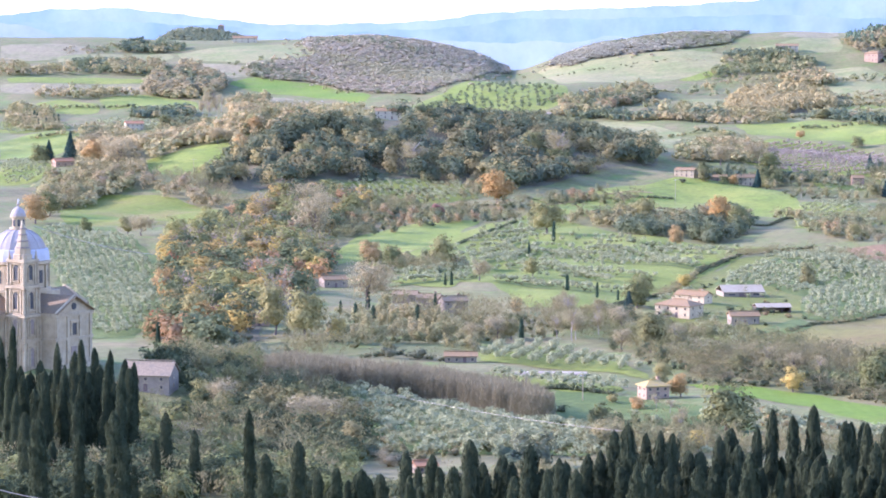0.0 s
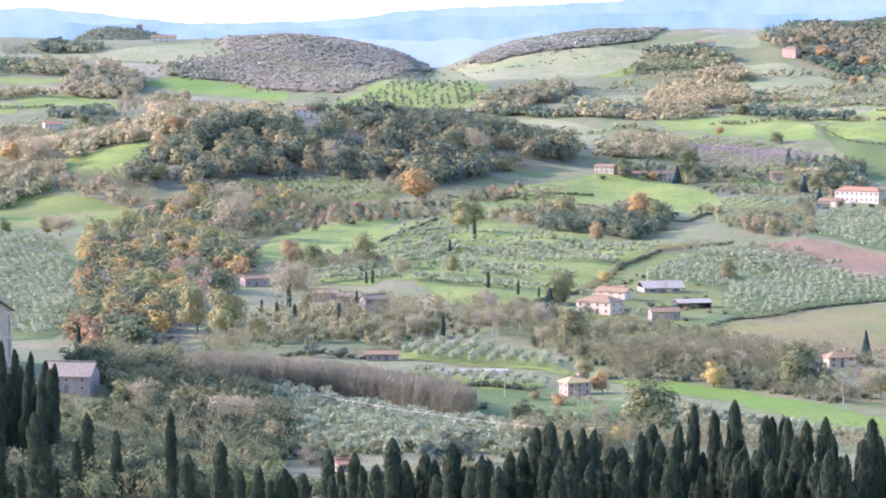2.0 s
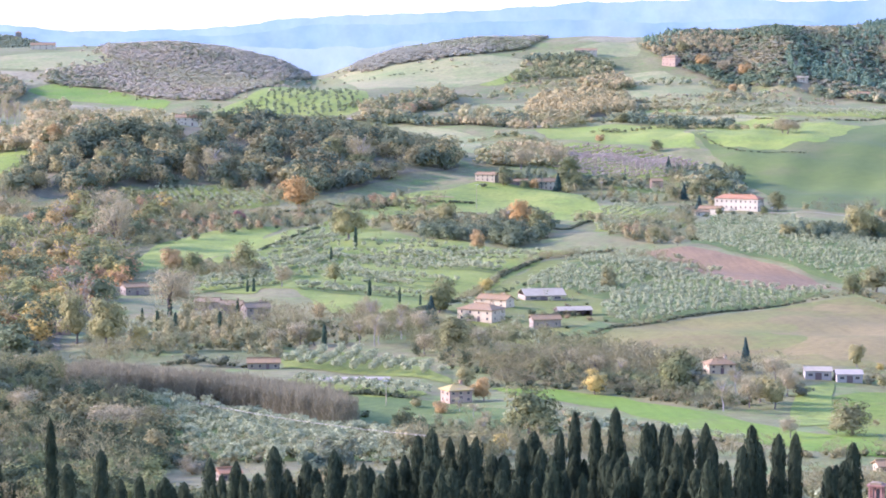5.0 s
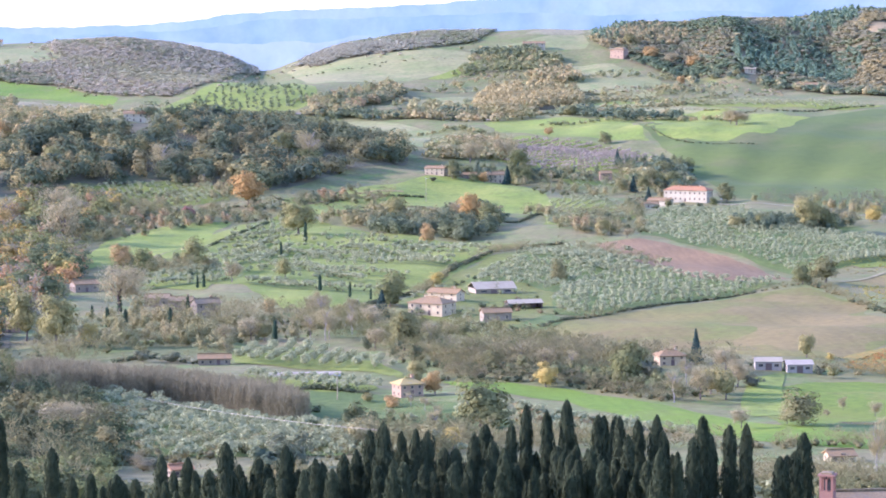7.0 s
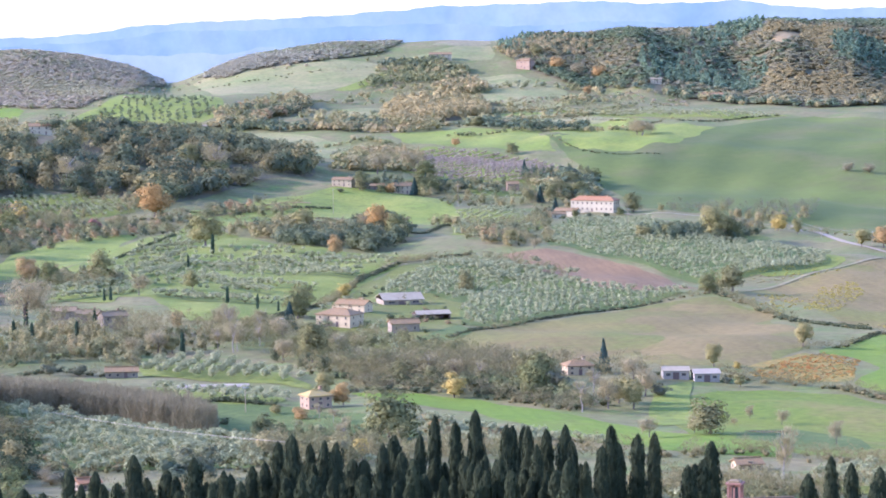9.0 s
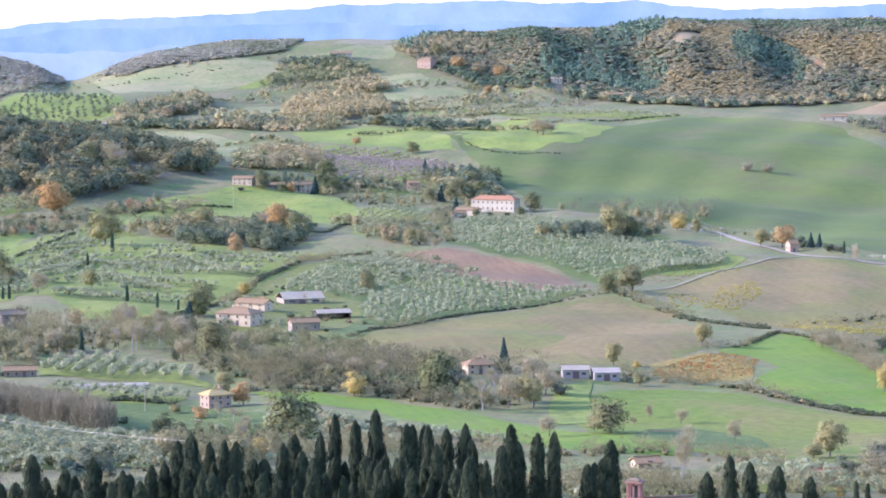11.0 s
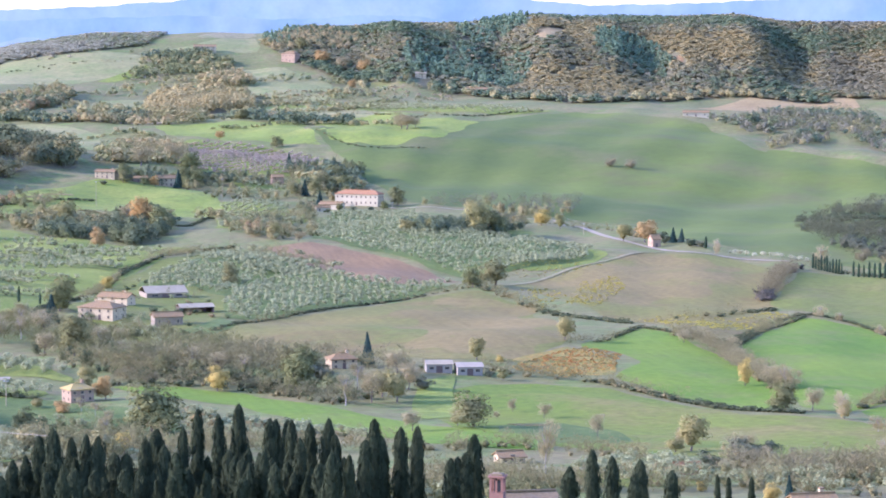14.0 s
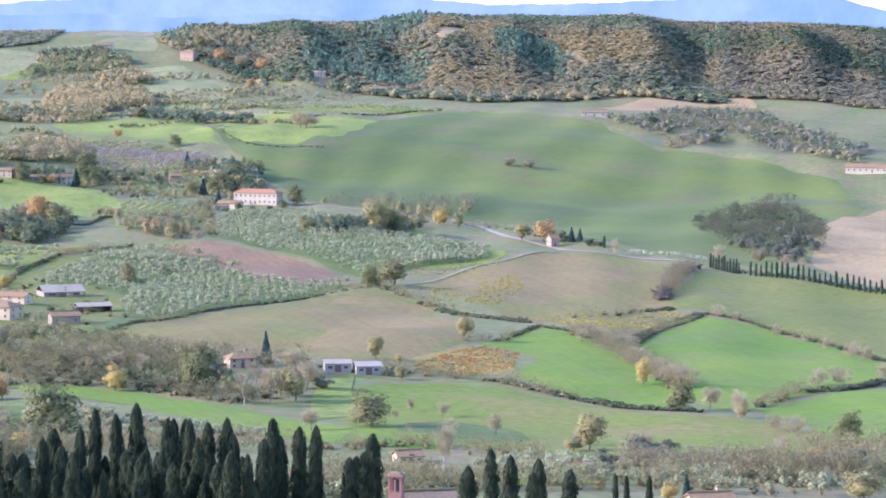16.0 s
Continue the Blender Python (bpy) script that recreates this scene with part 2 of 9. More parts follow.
def to_plan(polar):
    p = np.array(polar, float)
    return np.stack([p[:, 1] * np.sin(np.radians(p[:, 0])), p[:, 1] * np.cos(np.radians(p[:, 0]))], 1)


def inside_by(poly, x, y):
    """How far (x, y) lie inside an outline; negative outside."""
    best = np.full(x.shape, 1e9)
    odd = np.zeros(x.shape, bool)
    for (ax, ay), (bx, by) in zip(poly, np.roll(poly, -1, 0)):
        ex, ey = bx - ax, by - ay
        t = np.clip(((x - ax) * ex + (y - ay) * ey) / (ex * ex + ey * ey + 1e-9), 0, 1)
        best = np.minimum(best, (x - ax - t * ex) ** 2 + (y - ay - t * ey) ** 2)
        odd ^= ((ay > y) != (by > y)) & (x < (bx - ax) * (y - ay) / (by - ay + 1e-12) + ax)
    return np.where(odd, 1, -1) * np.sqrt(best)


def resample(points, step):
    p = np.array(points, float)
    s = np.r_[0, np.cumsum(np.hypot(*np.diff(p, axis=0).T))]
    at = np.arange(0, s[-1], step)
    return np.stack([np.interp(at, s, p[:, 0]), np.interp(at, s, p[:, 1])], 1)


# ---- the ground: one sheet to the horizon, finest where it is farmed ----
BEARINGS = np.concatenate([np.arange(-176, -16, 8.0), np.arange(-16, 30, 0.16), np.arange(30, 184, 8.0)])
RANGES = np.concatenate([[0.0, 3, 8, 20, 45, 80, 130, 190, 260, 320], 370 * 1.008 ** np.arange(0, 291), np.arange(3850, 4900, 70)])
GB, GD = np.meshgrid(BEARINGS, RANGES, indexing="ij")
GX, GY, GZ = GD * np.sin(np.radians(GB)), GD * np.cos(np.radians(GB)), height(GB, GD)
nb, nr = GB.shape
index = np.arange(nb * nr).reshape(nb, nr)
wrap = np.roll(index, -1, 0)
facets = np.concatenate([np.stack([wrap[:, :-1], wrap[:, 1:], index[:, :-1]], -1).reshape(-1, 3), np.stack([wrap[:, 1:], index[:, 1:], index[:, :-1]], -1).reshape(-1, 3)])
ground = new("ground", mesh_of("ground", np.stack([GX, GY, GZ], -1).reshape(-1, 3), facets, SCRUB, True))
tagged(ground, "rough grass and scrub of a broad farmed valley", "ground", kind="structure")


LAID = []


def field(name, label, outline, material, ragged=2.0, soft=0):
    """A crop or grass field laid on the ground's own facets, cut to its outline."""
    lift = 0.06 + 0.002 * len(LAID)
    LAID.append(label)
    poly = curve_round(to_plan(outline), soft)
    ob = np.array(outline, float)
    i0, i1 = np.searchsorted(BEARINGS, [ob[:, 0].min() - 0.3, ob[:, 0].max() + 0.3])
    j0, j1 = np.searchsorted(RANGES, [ob[:, 1].min() - 20, ob[:, 1].max() + 25])
    i0, j0, i1, j1 = max(i0 - 1, 0), max(j0 - 1, 0), min(i1 + 1, nb - 1), min(j1 + 1, nr - 1)
    x, y, z = GX[i0:i1, j0:j1], GY[i0:i1, j0:j1], GZ[i0:i1, j0:j1]
    s = inside_by(poly, x, y) + ragged * (np.sin(x / 9 + y / 17) * 0.5 + np.sin(x / 3.7 - y / 8) * 0.35)
    pts, faces, seen = [], [], {}

    def vert(key, p):
        if key not in seen:
            seen[key] = len(pts)
            pts.append(p)
        return seen[key]

    n0, n1 = x.shape
    live = s > -15
    for i in range(n0 - 1):
        for j in range(n1 - 1):
            if not (live[i, j] or live[i + 1, j + 1]):
                continue
            for tri in (((i, j), (i + 1, j), (i + 1, j + 1)), ((i, j), (i + 1, j + 1), (i, j + 1))):
                v = [s[k] for k in tri]
                if max(v) <= 0:
                    continue
                out = []
                for a in range(3):
                    k, l = tri[a], tri[(a + 1) % 3]
                    if s[k] > 0:
                        out.append(vert(k, (x[k], y[k], z[k] + lift)))
                    if (s[k] > 0) != (s[l] > 0):
                        t = s[k] / (s[k] - s[l])
                        out.append(vert((min(k, l), max(k, l)), (x[k] + t * (x[l] - x[k]), y[k] + t * (y[l] - y[k]), z[k] + t * (z[l] - z[k]) + lift)))
                faces.append(out[:3])
                if len(out) == 4:
                    faces.append([out[0], out[2], out[3]])
    if not faces:
        return None
    f = np.array(faces)
    p = np.array(pts)
    up = np.cross(p[f[:, 1]] - p[f[:, 0]], p[f[:, 2]] - p[f[:, 0]])[:, 2] < 0
    f[up] = f[up][:, ::-1]
    return tagged(new(name, mesh_of(name, p, f, material, True)), label, "field", kind="structure")


def ribbon(name, label, line, width, material, lift=0.3, category="road"):
    """A lane or track laid along a line over the ground."""
    p = resample(curve_round(to_plan(line), 2, False), 4.0)
    d = np.gradient(p, axis=0)
    nrm = np.stack([-d[:, 1], d[:, 0]], 1) / np.hypot(d[:, 0], d[:, 1])[:, None]
    rows = [p + nrm * o * width for o in (-0.5, -0.2, 0.2, 0.5)]
    v = np.stack([np.c_[r, ground_at(r[:, 0], r[:, 1]) + lift + (0.05 if 0 < k < 3 else 0)] for k, r in enumerate(rows)], 1)
    n = len(p)
    k = np.arange(n * 4).reshape(n, 4)
    f = np.concatenate([np.stack([k[:-1, c], k[:-1, c + 1], k[1:, c + 1], k[1:, c]], -1) for c in range(3)])
    return tagged(new(name, mesh_of(name, v.reshape(-1, 3), f[:, ::-1], material, True)), label, category, kind="structure")


# ---- fields, meadows and lanes ----
MEADOW = grown("meadow_grass", (0.16, 0.193, 0.023), (0.215, 0.222, 0.034), 0.02, 0.3, third=(0.14, 0.163, 0.027))
WHEAT = grown("young_wheat", (0.11, 0.17, 0.010), (0.16, 0.20, 0.016), 0.012, 0.3, (20, 2.2, 0.05), third=(0.15, 0.165, 0.03), mottle=0.3)
HILLGREEN = grown("sown_hillside", (0.086, 0.106, 0.019), (0.142, 0.162, 0.023), 0.0035, 0.12, third=(0.125, 0.12, 0.034), mottle=0.2)
STUBBLE = grown("stubble_and_weeds", (0.135, 0.135, 0.022), (0.20, 0.148, 0.038), 0.0065, 0.3, (60, 3, 0.06), third=(0.165, 0.118, 0.034))
PLOUGHED = grown("ploughed_red_earth", (0.178, 0.11, 0.042), (0.212, 0.132, 0.05), 0.03, 0.5, (60, 1.5, 0.1))
CLAY = grown("bare_pale_clay", (0.27, 0.185, 0.066), (0.31, 0.22, 0.082), 0.02, 0.3)
VINE_ORANGE = grown("autumn_vines", (0.27, 0.185, 0.035), (0.17, 0.16, 0.03), 0.16, 0.7, third=(0.34, 0.19, 0.03))
HILLOCK = grown("worn_pasture", (0.122, 0.156, 0.013), (0.17, 0.168, 0.022), 0.009, 0.3, third=(0.185, 0.152, 0.036))
# dry pasture, lightened and blued to paint in haze on far slopes
PALEGRASS = grown("dry_pasture", (0.20, 0.195, 0.058), (0.26, 0.22, 0.08), 0.012, 0.2, third=(0.17, 0.19, 0.05))
OLIVEGRASS = grown("grass_under_olives", (0.135, 0.162, 0.018), (0.19, 0.195, 0.03), 0.03, 0.4)
LITTER = grown("leaf_litter", (0.115, 0.10, 0.045), (0.155, 0.13, 0.06), 0.02, 0.3, third=(0.10, 0.115, 0.045))
FALLOW = grown("fallow_earth", (0.215, 0.18, 0.075), (0.255, 0.208, 0.092), 0.012, 0.2, (40, 5, 0.06), third=(0.19, 0.18, 0.06))
DRABGRASS = grown("drab_olive_grass", (0.118, 0.13, 0.017), (0.155, 0.152, 0.024), 0.008, 0.25, third=(0.158, 0.14, 0.032))
# darker green; under groves and trees its dark stands in for shade
DARKGRASS = grown("dark_and_shade_grass", (0.085, 0.112, 0.02), (0.118, 0.138, 0.026), 0.03, 0.3)

field("field", "bright green meadow below the scattered farmhouses", [(2.97, 1818), (4.82, 1896), (6.44, 1906), (7.20, 1840), (7.42, 1754), (6.79, 1684), (5.28, 1700), (4.01, 1752), (2.50, 1726), (1.81, 1758)], MEADOW)
field("field", "freshly ploughed red earth between olive groves", [(8.12, 1444), (9.11, 1458), (10.38, 1404), (11.66, 1337), (12.26, 1270), (10.85, 1256), (10.03, 1277), (9.22, 1344)], PLOUGHED)
field("field", "wide stubble field with weeds and brown patches", [(6.43, 1044), (7.94, 1100), (11.31, 1205), (12.59, 1224), (13.51, 1166), (14.44, 1024), (14.33, 963), (13.29, 914), (11.54, 917), (8.28, 984)], STUBBLE)
field("field", "tan vineyard slope below the white road", [(13.18, 1275), (14.92, 1354), (16.19, 1438), (17.68, 1395), (18.99, 1328), (18.71, 1203), (17.91, 1010), (17.11, 997), (15.73, 1087), (14.34, 1183)], STUBBLE)
BARESTUBBLE = grown("brown_worked_stubble", (0.165, 0.125, 0.034), (0.20, 0.145, 0.043), 0.012, 0.3, (60, 3, 0.06), third=(0.165, 0.135, 0.03))
field("field", "brown worked earth in the wide stubble field", [(10.9, 1130), (12.31, 1196), (13.3, 1180), (14.2, 1060), (14.2, 975), (13.35, 928), (11.62, 962), (10.9, 1040)], BARESTUBBLE, 16)
field("field", "brown worked earth in the tan vineyard slope", [(13.8, 1290), (15.0, 1345), (16.2, 1415), (17.3, 1385), (17.8, 1300), (16.96, 1205), (15.3, 1168), (14.5, 1195)], BARESTUBBLE, 16)
field("field", "strip of orange autumn vines beside the green corn", [(13.24, 915), (14.34, 965), (15.50, 928), (15.27, 884), (14.23, 886)], VINE_ORANGE)
field("field", "vivid green young wheat between hedges", [(14.58, 964), (15.96, 1033), (16.66, 1003), (17.55, 958), (18.28, 896), (18.84, 850), (18.95, 812), (18.2, 812), (16.66, 842), (15.44, 880), (15.94, 922), (15.27, 958)], WHEAT)
field("field", "vivid green young wheat on a gentle rise", [(18.07, 999), (18.98, 1110), (20.25, 1087), (21.52, 1036), (23.35, 969), (23.36, 938), (21.54, 853), (20.45, 825), (20.0, 806), (19.3, 822), (18.95, 862), (18.42, 914), (18.02, 962)], WHEAT)
field("field", "green hillock with a worn brown back", [(11.68, 774), (11.79, 839), (12.72, 859), (13.65, 866), (15.29, 857), (16.45, 823), (17.97, 790), (19.94, 783), (21.32, 762), (22.47, 724), (22.02, 671), (20.87, 682), (19.26, 667), (17.63, 666), (15.88, 679), (14.13, 693), (12.49, 716)], HILLOCK)
field("field", "green corn behind the hedge", [(20.45, 813), (21.54, 850), (23.36, 894), (23.39, 703), (22.13, 738), (21.32, 768)], WHEAT)
field("field", "dark grass beside a pond", [(12.84, 753), (14.01, 768), (15.29, 750), (16.00, 708), (14.36, 700), (12.96, 721)], DARKGRASS)
field("field", "long green corn strip on the valley floor", [(5.15, 862), (6.43, 852), (7.71, 839), (9.34, 806), (10.96, 768), (12.46, 736), (14.06, 716), (14.07, 677), (12.00, 688), (9.92, 730), (7.60, 806), (5.62, 836)], WHEAT)
field("field", "smooth sown green hillside above the road", [(9.01, 2306), (10.85, 2270), (12.47, 2334), (14.55, 2448), (15.71, 2406), (17.20, 2326), (18.12, 2154), (19.61, 2106), (20.81, 2070), (20.85, 1342), (18.95, 1387), (16.42, 1546), (13.87, 1758), (11.90, 1808), (10.86, 1876), (10.16, 2030)], HILLGREEN)
field("field", "far end of the sown green hillside", [(18.47, 2158), (20.31, 2090), (21.92, 2008), (22.61, 1846), (21.48, 1666), (20.11, 1444), (19.43, 1386), (18.50, 1450), (17.56, 1988)], HILLGREEN)
# lighter grass colour stands in for sun on the upper slope
field("field", "head of the sown hillside with its sunlit slope painted brighter", [(9.21, 2392), (10.01, 2392), (11.74, 2348), (12.54, 2330), (11.74, 2204), (10.48, 2172), (9.55, 2208)], MEADOW, 10)
field("field", "bright green field above the fruit trees", [(5.91, 2378), (7.70, 2388), (9.03, 2352), (8.92, 2230), (7.47, 2232), (6.20, 2292)], MEADOW, 4)
field("field", "bare pale clay beside a dark copse", [(21.48, 1630), (22.16, 1774), (23.29, 1864), (23.32, 1228), (21.49, 1361)], CLAY)
field("field", "grassy slope below the cypress avenue", [(18.52, 1187), (19.14, 1322), (21.04, 1286), (23.32, 1228), (23.35, 973), (21.29, 1049), (19.91, 1109)], DRABGRASS)
field("field", "grass terraces planted with olive rows", [(-1.67, 1336), (-0.28, 1456), (0.76, 1570), (2.04, 1674), (3.43, 1552), (4.82, 1486), (6.77, 1454), (5.75, 1347), (4.60, 1203), (3.10, 1122), (1.82, 1127), (0.89, 1223), (-0.51, 1252)], OLIVEGRASS)
field("field", "green meadow behind autumn trees", [(-2.37, 1408), (-1.67, 1526), (-0.28, 1582), (0.76, 1610), (0.18, 1494), (-0.97, 1408), (-2.14, 1334)], MEADOW)
field("field", "grass strip behind the bushes", [(1.80, 1762), (3.77, 1834), (4.58, 1738), (3.66, 1624), (2.04, 1656)], MEADOW)
field("field", "light green pasture above autumn woods", [(-6.40, 1912), (-5.26, 1952), (-3.99, 1926), (-3.93, 1892), (-5.26, 1852), (-6.06, 1868)], MEADOW)
field("field", "green pasture above the church grove", [(-7.89, 1700), (-6.98, 1790), (-5.60, 1756), (-4.51, 1686), (-4.57, 1634), (-6.06, 1570), (-7.66, 1582)], HILLOCK)
field("field", "grass under the olives beside the church", [(-8.35, 1608), (-6.75, 1564), (-5.89, 1393), (-5.72, 1085), (-6.41, 1009), (-7.56, 1011), (-8.01, 1337)], DARKGRASS)
field("field", "mauve-brown fallow along the far crest", [(-9.00, 3098), (-7.76, 3126), (-7.08, 3098), (-7.19, 3024), (-7.99, 2980), (-9.00, 2950)], FALLOW)
field("field", "green pasture dotted with shrubs below the crest", [(-7.93, 3002), (-6.96, 3042), (-5.60, 3068), (-5.48, 3016), (-6.28, 2948), (-7.76, 2950)], PALEGRASS)
field("field", "pale pasture below the village hill", [(-5.48, 3052), (-4.45, 3120), (-3.30, 3164), (-2.26, 3096), (-2.38, 2996), (-3.88, 2956), (-5.25, 3002)], PALEGRASS)
field("field", "brown fallow beside the leafless hill", [(-5.37, 2978), (-3.88, 2946), (-3.88, 2870), (-4.45, 2844), (-5.25, 2910)], FALLOW)
field("field", "narrow bright green strip on the far slope", [(-8.89, 2832), (-7.31, 2840), (-5.94, 2824), (-6.05, 2796), (-8.78, 2786)], MEADOW)
field("field", "tan strip on the far slope", [(-9.01, 2780), (-5.94, 2792), (-5.83, 2750), (-7.88, 2706), (-9.01, 2716)], FALLOW)
field("field", "distant green pasture with a shaded edge", [(-8.33, 2634), (-7.65, 2650), (-6.97, 2622), (-7.08, 2548), (-7.99, 2552)], MEADOW)
field("field", "distant green pasture on a swell", [(-7.08, 2664), (-6.17, 2720), (-5.02, 2660), (-5.02, 2562), (-6.06, 2590), (-6.86, 2582)], MEADOW)
field("field", "distant green corn on a slope", [(-4.45, 2812), (-3.88, 2862), (-2.61, 2802), (-1.45, 2676), (-1.68, 2610), (-2.84, 2686), (-3.99, 2752)], WHEAT)
field("field", "distant dry field below the green corn", [(-3.82, 2700), (-2.84, 2648), (-2.26, 2572), (-2.61, 2524), (-3.53, 2558)], FALLOW)
field("field", "green meadow among far olives", [(-9.02, 2250), (-8.00, 2330), (-6.97, 2318), (-6.74, 2250), (-7.88, 2088), (-9.02, 2058)], MEADOW)
field("field", "pale stubble along the far crest", [(5.53, 3034), (6.68, 3070), (7.37, 3136), (8.00, 3160), (8.11, 3034), (7.25, 3018), (6.10, 2996)], PALEGRASS)
field("field", "pink-brown fallow on the far crest", [(6.68, 3132), (7.25, 3234), (8.00, 3300), (8.00, 3166), (7.37, 3136)], FALLOW)
field("field", "brown fallow slope under the far crest", [(4.72, 2958), (5.99, 3004), (6.79, 3014), (6.68, 2978), (5.76, 2974), (4.84, 2906)], FALLOW)
field("field", "green strip up the far slope", [(4.72, 2842), (5.07, 2878), (5.70, 2960), (5.87, 2938), (5.53, 2876), (5.07, 2836)], MEADOW)
field("field", "thin green terrace below the far woods", [(7.37, 2538), (8.75, 2636), (10.58, 2582), (10.12, 2486), (8.87, 2462), (7.60, 2478)], MEADOW)
field("field", "thin green terrace above the sown hillside", [(8.98, 2404), (10.58, 2486), (11.26, 2416), (11.03, 2374), (9.44, 2338)], MEADOW)
field("field", "green field in strips above the orchard", [(5.99, 2324), (7.14, 2370), (9.10, 2278), (9.33, 2182), (8.64, 2198), (6.92, 2256)], MEADOW)
field("field", "dry pasture on a rounded distant slope", [(1.90, 3076), (3.39, 3086), (5.69, 3018), (5.80, 2942), (4.55, 2830), (2.36, 2766)], PALEGRASS)
field("field", "young olive plantation on a green knoll", [(-0.76, 2556), (0.17, 2674), (0.97, 2906), (2.47, 2746), (2.59, 2582), (2.02, 2514), (0.63, 2514)], MEADOW)
field("field", "dry pasture behind the wood", [(2.60, 2432), (3.75, 2424), (4.90, 2326), (4.68, 2156), (3.41, 2252)], PALEGRASS)
field("field", "grassy slope under the ridge", [(4.14, 2624), (5.87, 2694), (7.72, 2548), (9.68, 2616), (11.05, 2550), (10.37, 2396), (8.18, 2390), (5.87, 2424)], PALEGRASS)
field("field", "green pasture under the wooded ridge", [(7.14, 2916), (8.53, 2932), (9.56, 2822), (9.45, 2676), (8.07, 2692), (7.14, 2794)], PALEGRASS)
field("field", "bare field along the foot of the ridge", [(16.88, 2630), (18.14, 2744), (20.19, 2754), (20.31, 2686), (18.60, 2588)], CLAY)
# shade of the bank's trees put into the grass colour
field("field", "grass with painted shade on the bank under the road trees", [(9.22, 1688), (10.38, 1712), (12.24, 1610), (13.74, 1570), (13.62, 1478), (11.54, 1490), (9.69, 1536)], DARKGRASS)
field("field", "grass under young olives", [(12.47, 1402), (13.86, 1518), (15.24, 1406), (15.01, 1368), (13.63, 1330)], OLIVEGRASS)
field("field", "grass bank around the farmyard", [(6.20, 1049), (7.13, 1117), (7.71, 1082), (7.13, 1036)], DARKGRASS)
field("field", "grass of the lower valley", [(11.20, 857), (12.06, 876), (12.07, 782), (11.32, 772)], MEADOW)

ribbon("road", "pale gravel road along the crest", [(14.14, 1698), (15.01, 1550), (16.10, 1466), (16.95, 1428), (17.98, 1391)], 3.6, ROAD)
ribbon("road", "pale gravel road along the crest", [(17.52, 1404), (18.16, 1387), (18.97, 1369)], 3.6, ROAD)
ribbon("road", "pale lane towards the villa", [(10.73, 1822), (11.54, 1798), (12.70, 1752), (14.14, 1698)], 3.2, ROAD)
ribbon("farm_track", "grassy farm track beside a hedge", [(4.02, 1156), (4.83, 1274), (5.63, 1361), (6.66, 1440)], 2.6, FALLOW)
ribbon("road", "far road below the ridge", [(2.02, 2496), (3.40, 2474), (4.79, 2428), (6.28, 2396)], 7.0, ROAD)
ribbon("farm_track", "pale earth track from the chapel down to the oak", [(16.31, 1444), (15.30, 1382), (14.14, 1328), (13.16, 1262)], 2.6, FALLOW)
ribbon("farm_track", "pale track across the terraces", [(1.94, 1716), (3.22, 1810), (4.37, 1826)], 4.0, CLAY)


POND = plain("still_water", (0.05, 0.06, 0.055), 0.06)
tagged(field("water", "narrow still pond reflecting the sky", [(12.96, 756), (13.43, 762), (14.13, 761), (14.22, 757), (13.54, 751)], POND, ragged=0.5), category="pond")

# ---- trees ----
def merge(*pieces):
    """Joins (vertices, triangles) pieces into one."""
    vs, fs, n = [], [], 0
    for v, f in pieces:
        vs.append(v)
        fs.append(f + n)
        n += len(v)
    return np.concatenate(vs), np.concatenate(fs)


def ball_form(fine):
    bm = bmesh.new()
    bmesh.ops.create_icosphere(bm, subdivisions=2 if fine else 1, radius=1.0)
    v = np.array([p.co[:] for p in bm.verts])
    f = np.array([[p.index for p in q.verts] for q in bm.faces])
    bm.free()
    return v, f


FORMS = {True: ball_form(True), False: ball_form(False)}


def leaf_scraps(rng, centres, normals, size, lean=0.35):
    """Small leaf clumps: a three-cornered scrap at each centre, facing roughly along its normal."""
    n = len(centres)
    nrm = normals + rng.normal(0, lean, (n, 3))
    nrm /= np.linalg.norm(nrm, axis=1)[:, None] + 1e-9
    a = np.cross(nrm, rng.normal(0, 1, (n, 3)))
    a /= np.linalg.norm(a, axis=1)[:, None] + 1e-9
    c = np.cross(nrm, a)
    s = (size * rng.uniform(0.6, 1.5, n))[:, None]
    v = np.stack([centres - a * s - c * s * 0.5, centres + a * s - c * s * 0.5, centres + c * s * rng.uniform(0.8, 1.3, (n, 1))], 1)
    return v.reshape(-1, 3), np.arange(3 * n).reshape(-1, 3)


def crown(rng, blobs, n, size, lean=0.3, core=0.5, fine=False, up=0.0):
    """Boughs of loose leaf clumps, thick outside and thinner within, with gaps and stray tips, round a small dense heart."""
    pieces = []
    for x, y, z, r in blobs[:3 if fine else 1]:
        fv, ff = FORMS[fine]
        pieces.append((fv * r * core * rng.uniform(0.7, 1.25, (len(fv), 1)) + [x, y, z], ff))
    w = np.array([r * r for *_, r in blobs])
    pick = rng.choice(len(blobs), n, p=w / w.sum())
    c = np.array([b[:3] for b in blobs])[pick]
    r = np.array([b[3] for b in blobs])[pick]
    d = rng.normal(0, 1, (n, 3))
    d /= np.linalg.norm(d, axis=1)[:, None]
    d[:, 2] = np.where(d[:, 2] < -0.6, -d[:, 2] * 0.6, d[:, 2])
    p = c + d * (r * (0.5 + 0.66 * rng.uniform(0, 1, n) ** 0.6))[:, None] * [1, 1, 0.88]
    whole = p - np.average(np.array([b[:3] for b in blobs]), axis=0, weights=w) + [0, 0, 0.08]
    whole /= np.linalg.norm(whole, axis=1)[:, None] + 1e-9
    pieces.append(leaf_scraps(rng, p, d * 0.6 + whole * 0.8 + [0, 0, up], size, lean))
    return merge(*pieces)


